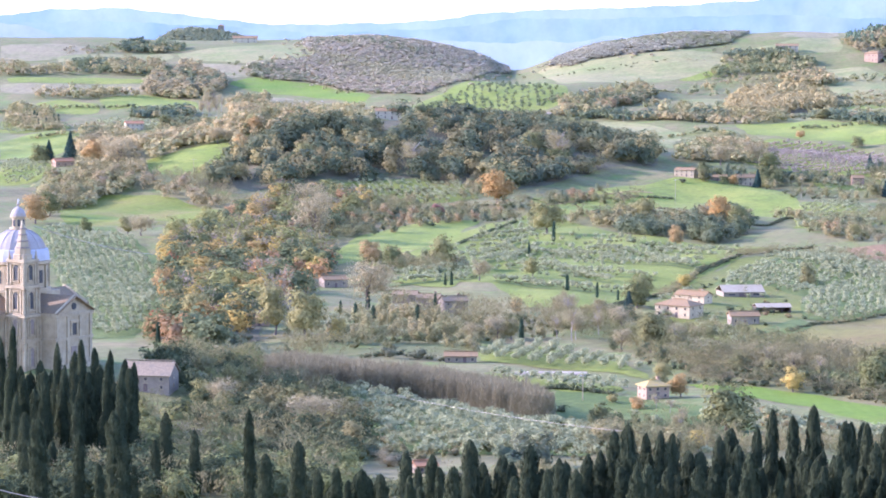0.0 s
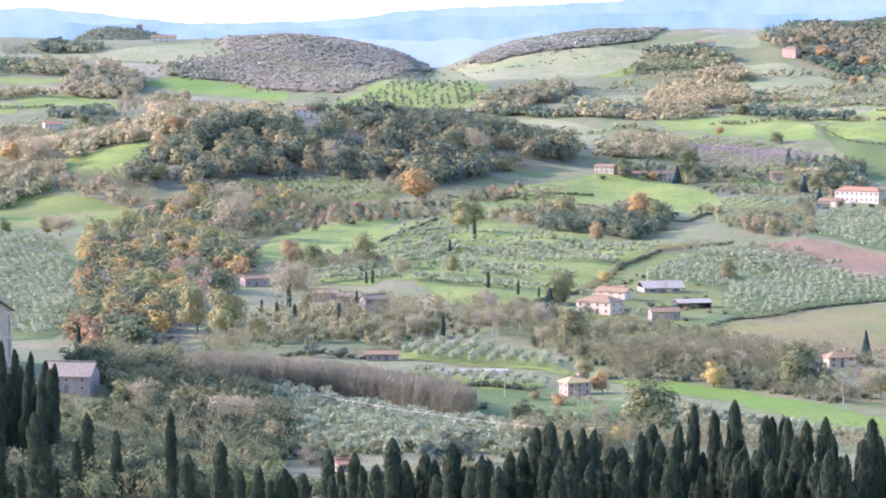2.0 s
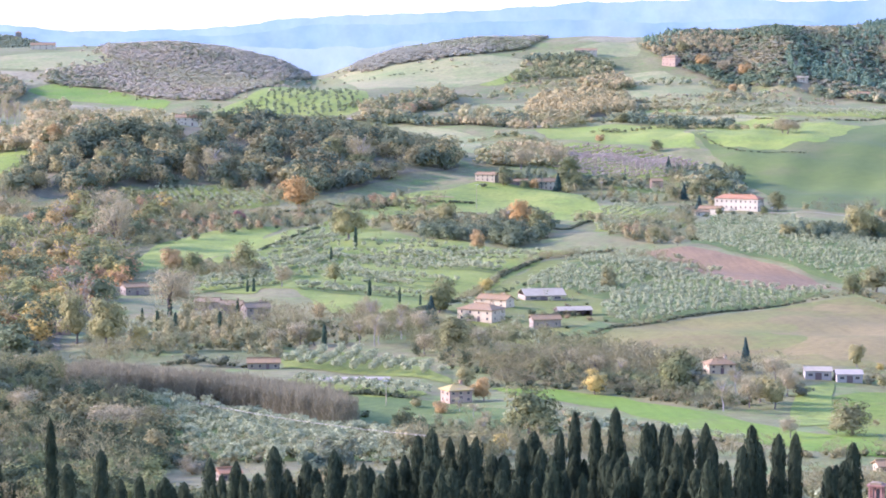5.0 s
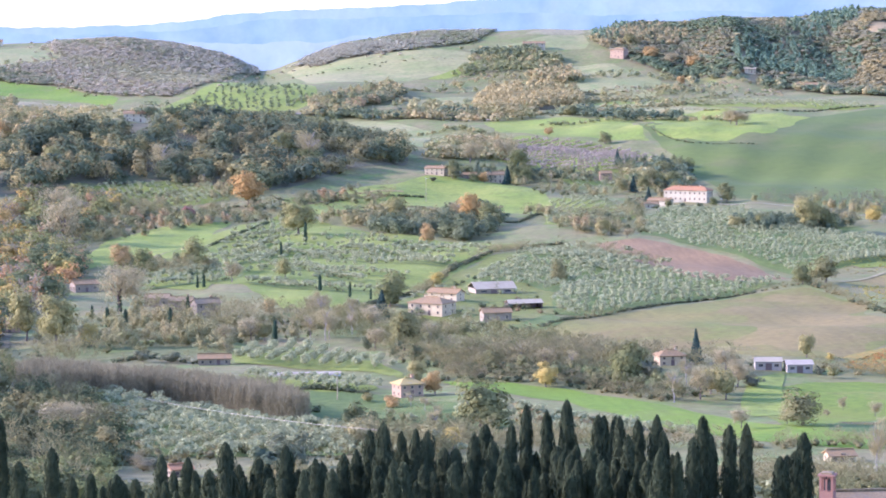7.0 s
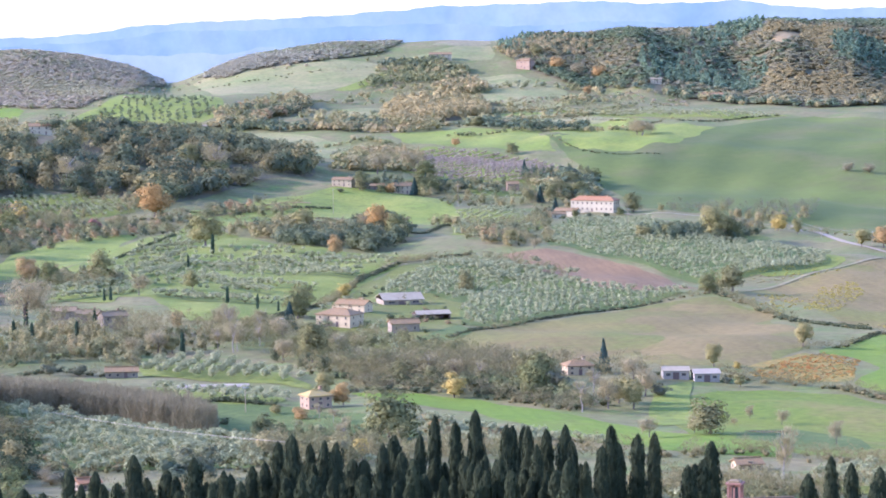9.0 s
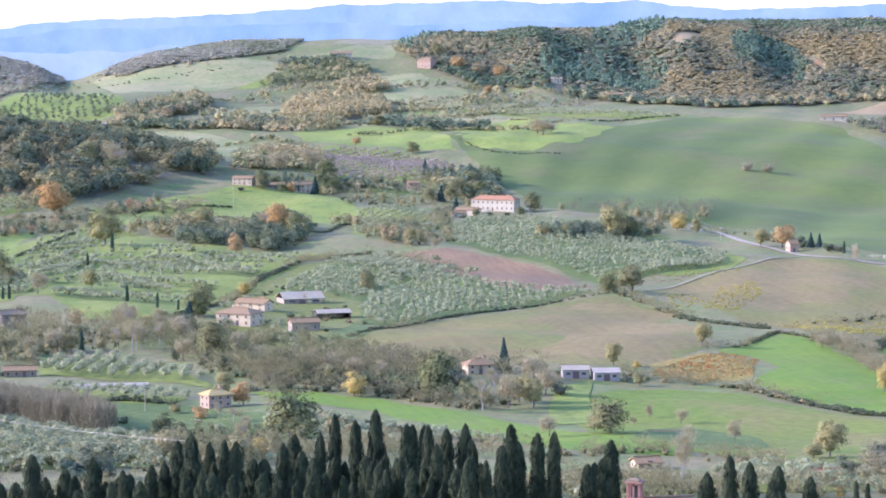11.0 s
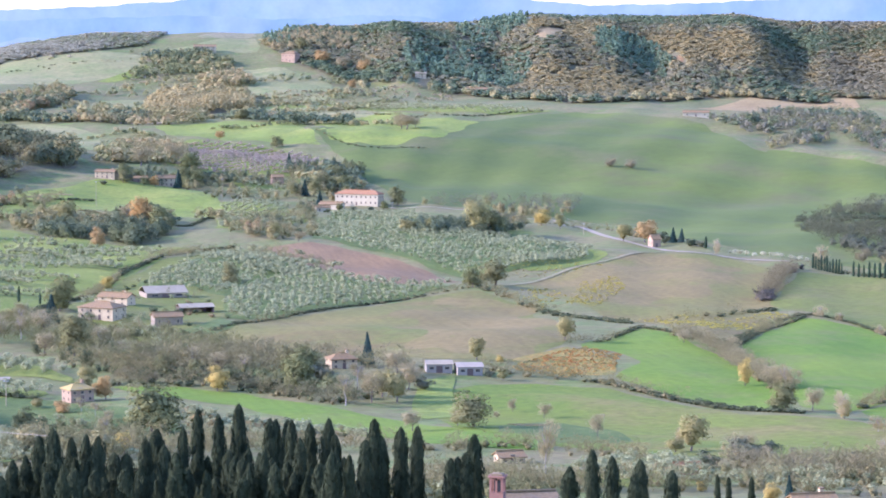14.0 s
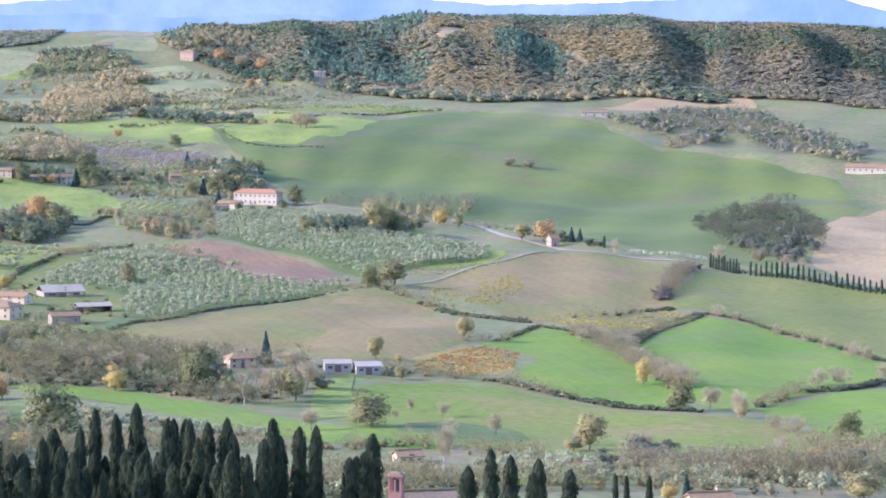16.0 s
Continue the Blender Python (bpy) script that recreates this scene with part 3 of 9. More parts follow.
def broad_crown(seed, n, size, low=0.2, spread=0.54, fine=False, boughs=10, core=0.55):
    """A round-headed crown: uneven boughs on all sides of a leaning middle, with notches between them."""
    rng = np.random.default_rng(seed)
    lean = rng.uniform(-0.07, 0.07, 2)
    blobs = [(lean[0], lean[1], 0.56, 0.31), (0, 0, 0.32, 0.26)]
    for k in range(boughs):
        a = k * 2.4 + rng.uniform(0, 1.1)
        z = rng.uniform(low, 0.88)
        q = rng.uniform(0.7, 1.12) * spread * 0.5 * math.sqrt(max(0.05, 1.05 - ((z - 0.5) / 0.5) ** 2))
        blobs.append((q * math.cos(a) + lean[0], q * math.sin(a) + lean[1], z, rng.uniform(0.1, 0.21)))
    return crown(rng, blobs, n, size, core=core, fine=fine)


def olive_crown(seed, n, size, fine=False):
    rng = np.random.default_rng(seed)
    blobs = [(0, 0, 0.55, 0.33)] + [(0.25 * math.cos(k * 1.26 + rng.uniform(0, 0.5)), 0.25 * math.sin(k * 1.26), rng.uniform(0.45, 0.8), rng.uniform(0.13, 0.22)) for k in range(4)]
    return crown(rng, blobs, n, size, 0.35, 0.5, fine)


def bush_crown(seed, n, size, fine=False):
    rng = np.random.default_rng(seed)
    blobs = [(0, 0, 0.34, 0.34)] + [(0.32 * math.cos(k * 1.26 + rng.uniform(0, 0.7)), 0.32 * math.sin(k * 1.26), rng.uniform(0.2, 0.7), rng.uniform(0.17, 0.32)) for k in range(5)]
    return crown(rng, blobs, n, size, 0.3, 0.75, fine)


def far_crown(seed, n, size, lean=0.7, up=0.6):
    """A crown seen from far off: a few uneven boughs of large clumps."""
    rng = np.random.default_rng(seed)
    blobs = [(rng.uniform(-0.08, 0.08), rng.uniform(-0.08, 0.08), 0.46, 0.34)] + [(*rng.uniform(-0.25, 0.25, 2), rng.uniform(0.35, 0.8), rng.uniform(0.14, 0.24)) for _ in range(4)]
    return crown(rng, blobs, n, size, lean, 0.55, up=up)


def cypress_crown(seed, n, size, fat=0.1, rings=18):
    """A dense column of upright sprays, widest low down and drawn to an uneven point."""
    rng = np.random.default_rng(seed)

    def girth(t, a):
        lump = 1 + 0.22 * np.sin(a * 2 + t * 7 + seed) * np.sin(t * 13 + seed) + 0.16 * np.sin(a * 3 + t * 31 + seed) + 0.09 * np.sin(a * 7 - t * 60)
        return fat * 1.08 * np.minimum(1, t * 3 + 0.7) * (1 - 0.34 * t) * np.maximum(1 - t ** 9, 0) ** 0.55 * lump

    m = 14
    tt, aa = np.meshgrid(np.linspace(0, 0.985, rings), np.arange(m) * 2 * math.pi / m, indexing="ij")
    g = girth(tt, aa) * 0.9
    body = np.stack([g * np.cos(aa), g * np.sin(aa), 0.04 + 0.94 * tt], -1).reshape(-1, 3)
    i = np.arange(rings * m).reshape(rings, m)
    j = np.roll(i, -1, 1)
    f = np.concatenate([np.stack([i[:-1], j[:-1], j[1:]], -1).reshape(-1, 3), np.stack([i[:-1], j[1:], i[1:]], -1).reshape(-1, 3)])
    t = rng.uniform(0, 1, n) ** 0.9
    a = rng.uniform(0, 2 * math.pi, n)
    r = girth(t, a) * rng.uniform(0.85, 1.32, n) + 0.003
    p = np.stack([r * np.cos(a), r * np.sin(a), 0.04 + 0.96 * t], 1)
    v, lf = leaf_scraps(rng, p, np.stack([np.cos(a), np.sin(a), np.full(n, 0.25)], 1), size, 0.4)
    mid = np.repeat(v.reshape(-1, 3, 3).mean(1), 3, 0)
    leaders = []
    for k in range(4):
        q = rng.uniform(0, 2 * math.pi, 2)
        x, y, top, w = fat * 0.35 * math.cos(q[0]) * min(k, 1), fat * 0.35 * math.sin(q[0]) * min(k, 1), 1.0 - 0.03 * k, fat * rng.uniform(0.22, 0.34)
        ring = np.array([[x + w * math.cos(c), y + w * math.sin(c), 0.88] for c in np.arange(5) * 1.2566] + [[x * 0.6, y * 0.6, top]])
        leaders.append((ring, np.array([[c, (c + 1) % 5, 5] for c in range(5)])))
    return merge((body, f), (mid + (v - mid) * [0.6, 0.6, 3.0], lf), *leaders)


def fir_crown(seed, n, size):
    rng = np.random.default_rng(seed)
    t = rng.uniform(0, 1, n) ** 1.4
    a = rng.uniform(0, 2 * math.pi, n)
    r = 0.24 * (1 - t) * (0.75 + 0.35 * np.abs(np.sin(t * 26 + a))) * rng.uniform(0.5, 1.05, n) + 0.01
    p = np.stack([r * np.cos(a), r * np.sin(a), 0.12 + 0.88 * t - r * 0.25], 1)
    return leaf_scraps(rng, p, np.stack([np.cos(a), np.sin(a), np.full(n, 0.6)], 1), size, 0.5)


def bare_twigs(seed, n, wide=0.3, low=0.3, thick=0.006):
    """A leafless crown: thin upward twigs that fan from uneven boughs, with gaps between them."""
    rng = np.random.default_rng(seed)
    k = 9
    ba, bt = rng.uniform(0, 2 * math.pi, k), np.linspace(low + 0.12, 0.84, k) + rng.uniform(-0.06, 0.06, k)
    bq = wide * rng.uniform(0.25, 0.85, k) * np.sin(np.clip((bt - low) / (1.05 - low), 0, 1) * math.pi) ** 0.5
    pick = rng.integers(0, k, n)
    spread = wide * rng.uniform(0.3, 0.62, k)[pick]
    p = np.stack([bq[pick] * np.cos(ba[pick]), bq[pick] * np.sin(ba[pick]), bt[pick]], 1) + rng.normal(0, 0.5, (n, 3)) * spread[:, None] * [1, 1, 0.75]
    p[:, 2] = np.clip(p[:, 2], low * 0.6, 0.93)
    a = np.arctan2(p[:, 1], p[:, 0])
    d = np.stack([np.cos(a) * 0.55, np.sin(a) * 0.55, np.full(n, 0.85)], 1) + rng.normal(0, 0.3, (n, 3))
    d *= (rng.uniform(0.08, 0.2, n) * (1.15 - 0.6 * p[:, 2]))[:, None]
    s = np.cross(d, rng.normal(0, 1, (n, 3)))
    s *= thick * rng.uniform(0.6, 1.5, (n, 1)) / (np.linalg.norm(s, axis=1)[:, None] + 1e-9)
    return np.stack([p - s, p + s, p + d], 1).reshape(-1, 3), np.arange(3 * n).reshape(-1, 3)


def poplar_twigs(seed, n):
    """A young leafless poplar: a slim broom of upright twigs."""
    rng = np.random.default_rng(seed)
    t, a = rng.uniform(0.04, 0.9, n), rng.uniform(0, 2 * math.pi, n)
    r = 0.15 * np.sqrt(rng.uniform(0, 1, n)) * (1.1 - 0.6 * t)
    p = np.stack([r * np.cos(a), r * np.sin(a), t], 1)
    d = np.stack([np.cos(a) * 0.22, np.sin(a) * 0.22, np.ones(n)], 1) + rng.normal(0, 0.12, (n, 3))
    d *= rng.uniform(0.1, 0.22, (n, 1))
    s = np.cross(d, rng.normal(0, 1, (n, 3)))
    s *= 0.0065 * rng.uniform(0.6, 1.5, (n, 1)) / (np.linalg.norm(s, axis=1)[:, None] + 1e-9)
    return np.stack([p - s, p + s, p + d], 1).reshape(-1, 3), np.arange(3 * n).reshape(-1, 3)


def trunk_mesh(seed, top, radius, limbs, spread, bow=0.03):
    """A tapered trunk with limbs, for a tree of height one."""
    rng = random.Random(seed)
    bm = bmesh.new()
    fork = top * 0.45
    pts = [(rng.uniform(-bow, bow) * k, rng.uniform(-bow, bow) * k, top * k / 4 - (0.02 if k == 0 else 0)) for k in range(5)]
    tube(bm, pts, [radius * (1 - 0.18 * k) for k in range(5)], 6)
    for k in range(limbs):
        a = 2 * math.pi * k / limbs + rng.uniform(-0.4, 0.4)
        z0 = fork + (top - fork) * rng.uniform(0, 0.7)
        q = spread * rng.uniform(0.6, 1.0)
        tube(bm, [(0, 0, z0), (q * 0.5 * math.cos(a), q * 0.5 * math.sin(a), z0 + 0.12), (q * math.cos(a), q * math.sin(a), z0 + rng.uniform(0.2, 0.34))], [radius * 0.5, radius * 0.33, radius * 0.12], 5)
    return bm


def crown_mesh(name, form, material):
    return mesh_of(name, form[0], form[1], material, True)


# every kind: crown quads, trunk, and the thing's words
KINDS = {}


def tree_kind(key, name, label, category, crowns, trunk, low, high, bark=None, crown_name="crown", group=""):
    mat = foliage(key + "_leaves", low, high)
    KINDS[key] = [name, label, category, crowns, trunk, mat, bark or BARK, crown_name, {}, group]


def plant(key, place, tall, wide=1.0, variant=None, label="", lean=0.0):
    """Stands one tree of a kind at (bearing, distance), so tall, its width scaled by wide."""
    name, lab, cat, crowns, trunk, mat, bark, cname, made, group = KINDS[key]
    b, d = place
    rng = random.Random(f"{key} {b:.2f} {d:.0f}")
    v = rng.randrange(len(crowns)) if variant is None else variant
    m = Matrix.LocRotScale(spot(b, d, -0.1), Euler((rng.uniform(-0.03, 0.03), lean + rng.uniform(-0.03, 0.03), rng.uniform(0, 6.28))), (tall * wide, tall * wide, tall))
    if v not in made:
        root = new(name)
        c = new(cname, crown_mesh(cname, crowns[v], mat))
        c.parent = root
        part("trunk", trunk(v), bark, root)
        root.matrix_basis = m
        made[v] = root
        tagged(root, label or lab, cat, group)
        return root
    base = made[v]
    ob = copy_thing(base, Matrix())
    ob.matrix_basis = m
    return tagged(ob, label or lab, cat, group)


def boles(top, radius, limbs, spread, bow=0.03):
    return lambda s: trunk_mesh(s + 9, top, radius, limbs, spread, bow)


def full(*seeds, n=1900, size=0.026, low=0.13):
    return [broad_crown(k, n, size, low, fine=True, boughs=17) for k in seeds]


tree_kind("oak", "oak_tree", "broad green-brown oak tree in late autumn leaf", "tree", full(1, 2, 3), boles(0.5, 0.03, 5, 0.22), (0.17, 0.175, 0.06), (0.23, 0.205, 0.08))
tree_kind("yellow", "autumn_tree", "round tree in bright yellow autumn leaf", "tree", full(4, 5), boles(0.5, 0.03, 5, 0.2), (0.45, 0.34, 0.08), (0.48, 0.36, 0.10))
tree_kind("orange", "autumn_tree", "round tree in orange-tan autumn leaf", "tree", full(6, 7), boles(0.5, 0.03, 5, 0.2), (0.42, 0.265, 0.085), (0.40, 0.28, 0.11))
tree_kind("red", "autumn_tree", "small tree in rusty red autumn leaf", "tree", full(8), boles(0.5, 0.03, 5, 0.2), (0.34, 0.17, 0.11), (0.30, 0.18, 0.12))
tree_kind("mustard", "autumn_tree", "tall tree with mustard-green autumn leaves", "tree", full(9, 10, 11, low=0.3), boles(0.6, 0.028, 5, 0.2), (0.25, 0.23, 0.08), (0.33, 0.28, 0.10))
tree_kind("brown", "autumn_tree", "tree with the last tan leaves on bare boughs", "tree", [merge(broad_crown(s, 900, 0.02, 0.3, boughs=12, core=0.3), bare_twigs(s, 1400, 0.42, 0.25, 0.004)) for s in (12, 13, 14)], boles(0.6, 0.028, 6, 0.24), (0.32, 0.265, 0.125), (0.37, 0.305, 0.15))
tree_kind("bare", "bare_tree", "leafless grey-brown tree with fine upright twigs", "tree", [bare_twigs(s, 1100, 0.27, 0.3, 0.004) for s in (15, 16, 17)], boles(0.85, 0.02, 16, 0.24), (0.31, 0.26, 0.12), (0.38, 0.32, 0.15), PALE_BARK)
tree_kind("clump", "bare_tree", "wide fuzzy clump of leafless pinkish-tan trees", "tree", [merge(*[(bare_twigs(s + 7 * k, 800, 0.3, 0.08, 0.0045)[0] * [1, 1, r] + [dx, dy, 0], bare_twigs(s + 7 * k, 800, 0.3, 0.08, 0.0045)[1]) for k, (dx, dy, r) in enumerate(((0, 0, 1.0), (0.36, 0.08, 0.8), (-0.34, -0.06, 0.86)))]) for s in (31, 32, 33)], boles(0.8, 0.02, 18, 0.3), (0.36, 0.29, 0.135), (0.42, 0.34, 0.165), PALE_BARK)
tree_kind("bush", "bush", "dense rounded dark green bush", "bush", [bush_crown(s, 700, 0.042, True) for s in (18, 19, 20)], boles(0.5, 0.03, 5, 0.2), (0.12, 0.14, 0.07), (0.18, 0.17, 0.09))
tree_kind("drybush", "bush", "tangled leafless grey-brown bush", "bush", [merge(bush_crown(s, 200, 0.035), bare_twigs(s, 1500, 0.48, 0.08, 0.006)) for s in (21, 22, 23)], boles(0.5, 0.03, 5, 0.2), (0.24, 0.205, 0.10), (0.32, 0.265, 0.135))
tree_kind("cypress", "cypress", "tall slender dark green cypress", "cypress", [cypress_crown(s, 2600, 0.009, f) for s, f in ((1, 0.06), (2, 0.066), (3, 0.074), (4, 0.062), (5, 0.054), (8, 0.069))], boles(0.6, 0.014, 3, 0.02, 0.004), (0.052, 0.062, 0.029), (0.07, 0.08, 0.037), group="cypresses")
tree_kind("farcypress", "cypress", "small dark green garden cypress", "cypress", [cypress_crown(s, 400, 0.016, f, 10) for s, f in ((6, 0.09), (7, 0.11))], boles(0.6, 0.016, 3, 0.02, 0.004), (0.05, 0.075, 0.04), (0.07, 0.095, 0.05), group="far cypresses")
tree_kind("fir", "conifer", "dark blue-green pointed conifer", "conifer", [fir_crown(s, 2200, 0.022) for s in (1, 2)], boles(0.9, 0.02, 0, 0.1, 0.002), (0.05, 0.085, 0.06), (0.07, 0.10, 0.07))

STUFF = {
    "olive": [olive_crown(s, 80, 0.062) for s in range(6)], "nearolive": [olive_crown(s, 190, 0.046) for s in range(6)], "oak": [broad_crown(s, 330, 0.042, boughs=9) for s in range(6)],
    "bush": [bush_crown(s, 44, 0.085) for s in range(6)], "bare": [bare_twigs(s, 105, 0.38, 0.1, 0.0115) for s in range(6)],
    "poplar": [poplar_twigs(s, 190) for s in range(6)], "nearoak": [broad_crown(s, 420, 0.04, boughs=12) for s in range(6)],
    "fartree": [far_crown(s, 44, 0.095) for s in range(8)], "midtree": [broad_crown(s, 120, 0.062, boughs=6) for s in range(6)], "canopy": [far_crown(s, 34, 0.135, 0.5, 1.6) for s in range(8)], "farpine": [fir_crown(s, 44, 0.1) for s in range(4)],
}


# yards kept free of scrub: place, half-width
YARDS = [((9.75, 883), 8), ((0.22, 1102), 8), ((-0.27, 1120), 7), ((-0.76, 1148), 7), ((-2.25, 1223), 8), ((-3.80, 1041), 4), ((0.38, 920), 7), ((4.35, 811), 7),
         ((6.17, 1065), 6), ((4.85, 1083), 8), ((4.97, 1892), 10), ((6.17, 1900), 9), ((5.61, 1896), 8), ((10.12, 1812), 18), ((8.71, 2950), 14), ((-6.32, 2368), 14),
         ((-1.13, 1994), 14), ((-1.13, 1955), 10), ((-7.75, 1944), 11), ((-6.05, 751), 9), ((12.07, 875), 13), ((8.43, 1950), 7), ((22.59, 2038), 22), ((11.37, 2812), 12), ((-2.13, 987), 5)]


def outside_yards(p):
    b, d = np.degrees(np.arctan2(p[:, 0], p[:, 1])), np.hypot(p[:, 0], p[:, 1])
    keep = np.ones(len(p), bool)
    for (b0, d0), r in YARDS:
        keep &= ~((np.abs(np.radians(b - b0) * d) < r) & (d > d0 - 2.6 * r) & (d < d0 + 7))
    return p[keep]


# multiplies each shape's colours; far shapes are raised to paint haze into them
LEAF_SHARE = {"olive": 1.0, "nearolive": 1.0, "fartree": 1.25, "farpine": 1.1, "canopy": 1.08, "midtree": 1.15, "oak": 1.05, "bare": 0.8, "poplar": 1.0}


def mass(name, label, category, places, kinds, group="", mixing=0.36):
    """One object out of many trees: places are (x, y) rows; kinds are (share, shape, height low, high, width, colour a, colour b)."""
    places = outside_yards(places)
    rng = np.random.default_rng(len(places) * 7 + len(label))
    share = np.array([k[0] for k in kinds], float)
    wide = 1 + np.hypot(*places.mean(0)) / 1600 if len(places) else 1
    drift = np.sin(places[:, 0] / 41 / wide + 1.1) * np.sin(places[:, 1] / 57 / wide) + 0.7 * np.sin(places[:, 0] / 17 / wide + places[:, 1] / 23 / wide) + rng.normal(0, mixing, len(places))
    rank = np.argsort(np.argsort(drift)) / max(len(places), 1)
    which = np.minimum(np.searchsorted(np.cumsum(share / share.sum()), rank), len(kinds) - 1)
    z = ground_at(places[:, 0], places[:, 1])
    allq, allf, allc, n = [], [], [], 0
    for i, (x, y) in enumerate(places):
        _, shape, lo, hi, wide, ca, cb = kinds[which[i]]
        q, f = STUFF[shape][rng.integers(len(STUFF[shape]))]
        h = rng.uniform(lo, hi)
        w = h * wide * rng.uniform(0.85, 1.2)
        a = rng.uniform(0, 6.28)
        ca_, sa_ = math.cos(a), math.sin(a)
        allq.append(np.stack([(q[:, 0] * ca_ - q[:, 1] * sa_) * w + x, (q[:, 0] * sa_ + q[:, 1] * ca_) * w + y, q[:, 2] * h + z[i] - 0.08 * h * (shape in ("oak", "nearoak", "fartree", "bush"))], -1))
        allf.append(f + n)
        n += len(q)
        t = rng.uniform(0, 1)
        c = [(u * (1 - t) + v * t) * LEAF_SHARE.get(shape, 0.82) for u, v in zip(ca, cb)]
        allc.append(np.tile(np.array([*c, 1.0], np.float32), (len(f), 1)))
    if not allq:
        return None
    me = mesh_of(name, np.concatenate(allq), np.concatenate(allf), LEAVES, True)
    at = me.attributes.new("leaf_colour", "FLOAT_COLOR", "FACE")
    at.data.foreach_set("color", np.concatenate(allc).ravel())
    return tagged(new(name, me), label, category, group, "stuff")


def scatter(outline, area, seed=0, soft=0):
    """Uneven places inside an outline, about one to every so many square metres."""
    poly = curve_round(to_plan(outline), soft)
    lo, hi = poly.min(0), poly.max(0)
    n = int((hi - lo).prod() / area)
    rng = np.random.default_rng(seed + n)
    p = rng.uniform(lo, hi, (n, 2))
    return p[inside_by(poly, p[:, 0], p[:, 1]) > 0]


def rows_in(outline, along, between, heading, seed=0, jitter=0.35, gaps=0.05):
    """Planted rows inside an outline: so far apart along a row and between rows, rows running to a bearing."""
    poly = curve_round(to_plan(outline), 1)
    mid = poly.mean(0)
    r = np.hypot(*(poly - mid).T).max()
    rng = np.random.default_rng(seed + int(r))
    u, v = np.meshgrid(np.arange(-r, r, along), np.arange(-r, r, between))
    u, v = u.ravel(), v.ravel()
    u, v = u + rng.normal(0, jitter, len(u)), v + rng.normal(0, jitter, len(u)) + 1.5 * np.sin(u / 23)
    c, s = math.cos(radians(heading)), math.sin(radians(heading))
    p = np.stack([mid[0] + u * s + v * c, mid[1] + u * c - v * s], 1)
    return p[(inside_by(poly, p[:, 0], p[:, 1]) > 0) & (rng.uniform(0, 1, len(p)) > gaps)]


def line_of(line, step, spread, seed=0):
    p = resample(to_plan(line), step)
    return p + np.random.default_rng(seed + len(p)).normal(0, spread, p.shape)


# ---- woods, groves and hedges ----
GREEN, OLDGREEN, TAN, RUST, GREY, GOLD, SILVER, SILVER2, PINE = (0.155, 0.165, 0.07), (0.24, 0.225, 0.085), (0.34, 0.275, 0.118), (0.36, 0.235, 0.105), (0.255, 0.238, 0.094), (0.42, 0.32, 0.12), (0.278, 0.275, 0.125), (0.365, 0.36, 0.17), (0.10, 0.125, 0.075)

field("field", "brown leaf litter under an oak wood on a hill", [(-5.14, 1804), (-4.57, 1884), (-3.30, 1938), (-1.68, 1964), (-0.52, 2038), (1.33, 2410), (2.49, 2040), (3.41, 2202), (4.39, 2054), (4.34, 1956), (3.18, 1914), (2.38, 1842), (1.34, 1794), (-0.29, 1826), (-2.14, 1814), (-3.53, 1790), (-4.22, 1772)], LITTER)
mass("woodland", "oak wood on a hill, green and brown with bare patches", "woodland",
     scatter([(-5.14, 1804), (-4.57, 1884), (-3.30, 1938), (-1.68, 1964), (-0.52, 2038), (1.33, 2410), (2.49, 2040), (3.41, 2202), (4.39, 2054), (4.34, 1956), (3.18, 1914), (2.38, 1842), (1.34, 1794), (-0.29, 1826), (-2.14, 1814), (-3.53, 1790), (-4.22, 1772)], 135),
     [(2.4, "oak", 13, 19, 1.3, (0.14, 0.15, 0.07), (0.19, 0.185, 0.08)), (1.3, "oak", 12, 18, 1.3, (0.29, 0.245, 0.09), (0.36, 0.29, 0.11)), (1.1, "bare", 12, 17, 1.2, (0.28, 0.25, 0.11), (0.36, 0.30, 0.13)), (1.8, "oak", 13, 20, 1.25, (0.11, 0.125, 0.07), GREEN), (1.0, "oak", 12, 17, 1.25, (0.24, 0.205, 0.085), (0.31, 0.25, 0.10))], mixing=0.6)
field("field", "brown leaf litter under a mixed autumn wood", [(-5.72, 1340), (-5.60, 1452), (-4.22, 1644), (-3.30, 1744), (-2.14, 1766), (-1.21, 1680), (-2.14, 1572), (-2.60, 1482), (-2.25, 1301), (-3.06, 1135), (-3.64, 1061), (-3.99, 971), (-5.26, 963), (-5.95, 1008), (-5.61, 1132)], LITTER)
mass("woodland", "mixed autumn wood of rust, tan and yellow trees", "woodland",
     scatter([(-5.72, 1340), (-5.60, 1452), (-4.22, 1644), (-3.30, 1744), (-2.14, 1766), (-1.21, 1680), (-2.14, 1572), (-2.60, 1482), (-2.25, 1301), (-3.06, 1135), (-3.64, 1061), (-3.99, 971), (-5.26, 963), (-5.95, 1008), (-5.61, 1132)], 112),
     [(2.2, "oak", 10, 15, 1.3, (0.22, 0.217, 0.0723), (0.282, 0.252, 0.0765)), (2, "bare", 10, 15, 1.25, GREY, (0.352, 0.27, 0.187)), (1.6, "oak", 10, 14, 1.3, (0.378, 0.278, 0.068), (0.37, 0.252, 0.085)), (1.9, "oak", 10, 16, 1.3, (0.11, 0.122, 0.0527), GREEN), (0.9, "oak", 9, 13, 1.3, (0.387, 0.217, 0.0723), (0.334, 0.217, 0.0978)), (1.4, "oak", 10, 14, 1.35, (0.132, 0.148, 0.0595), OLDGREEN), (0.45, "oak", 8, 10, 1.2, (0.37, 0.139, 0.068), (0.334, 0.183, 0.085))], mixing=0.6)
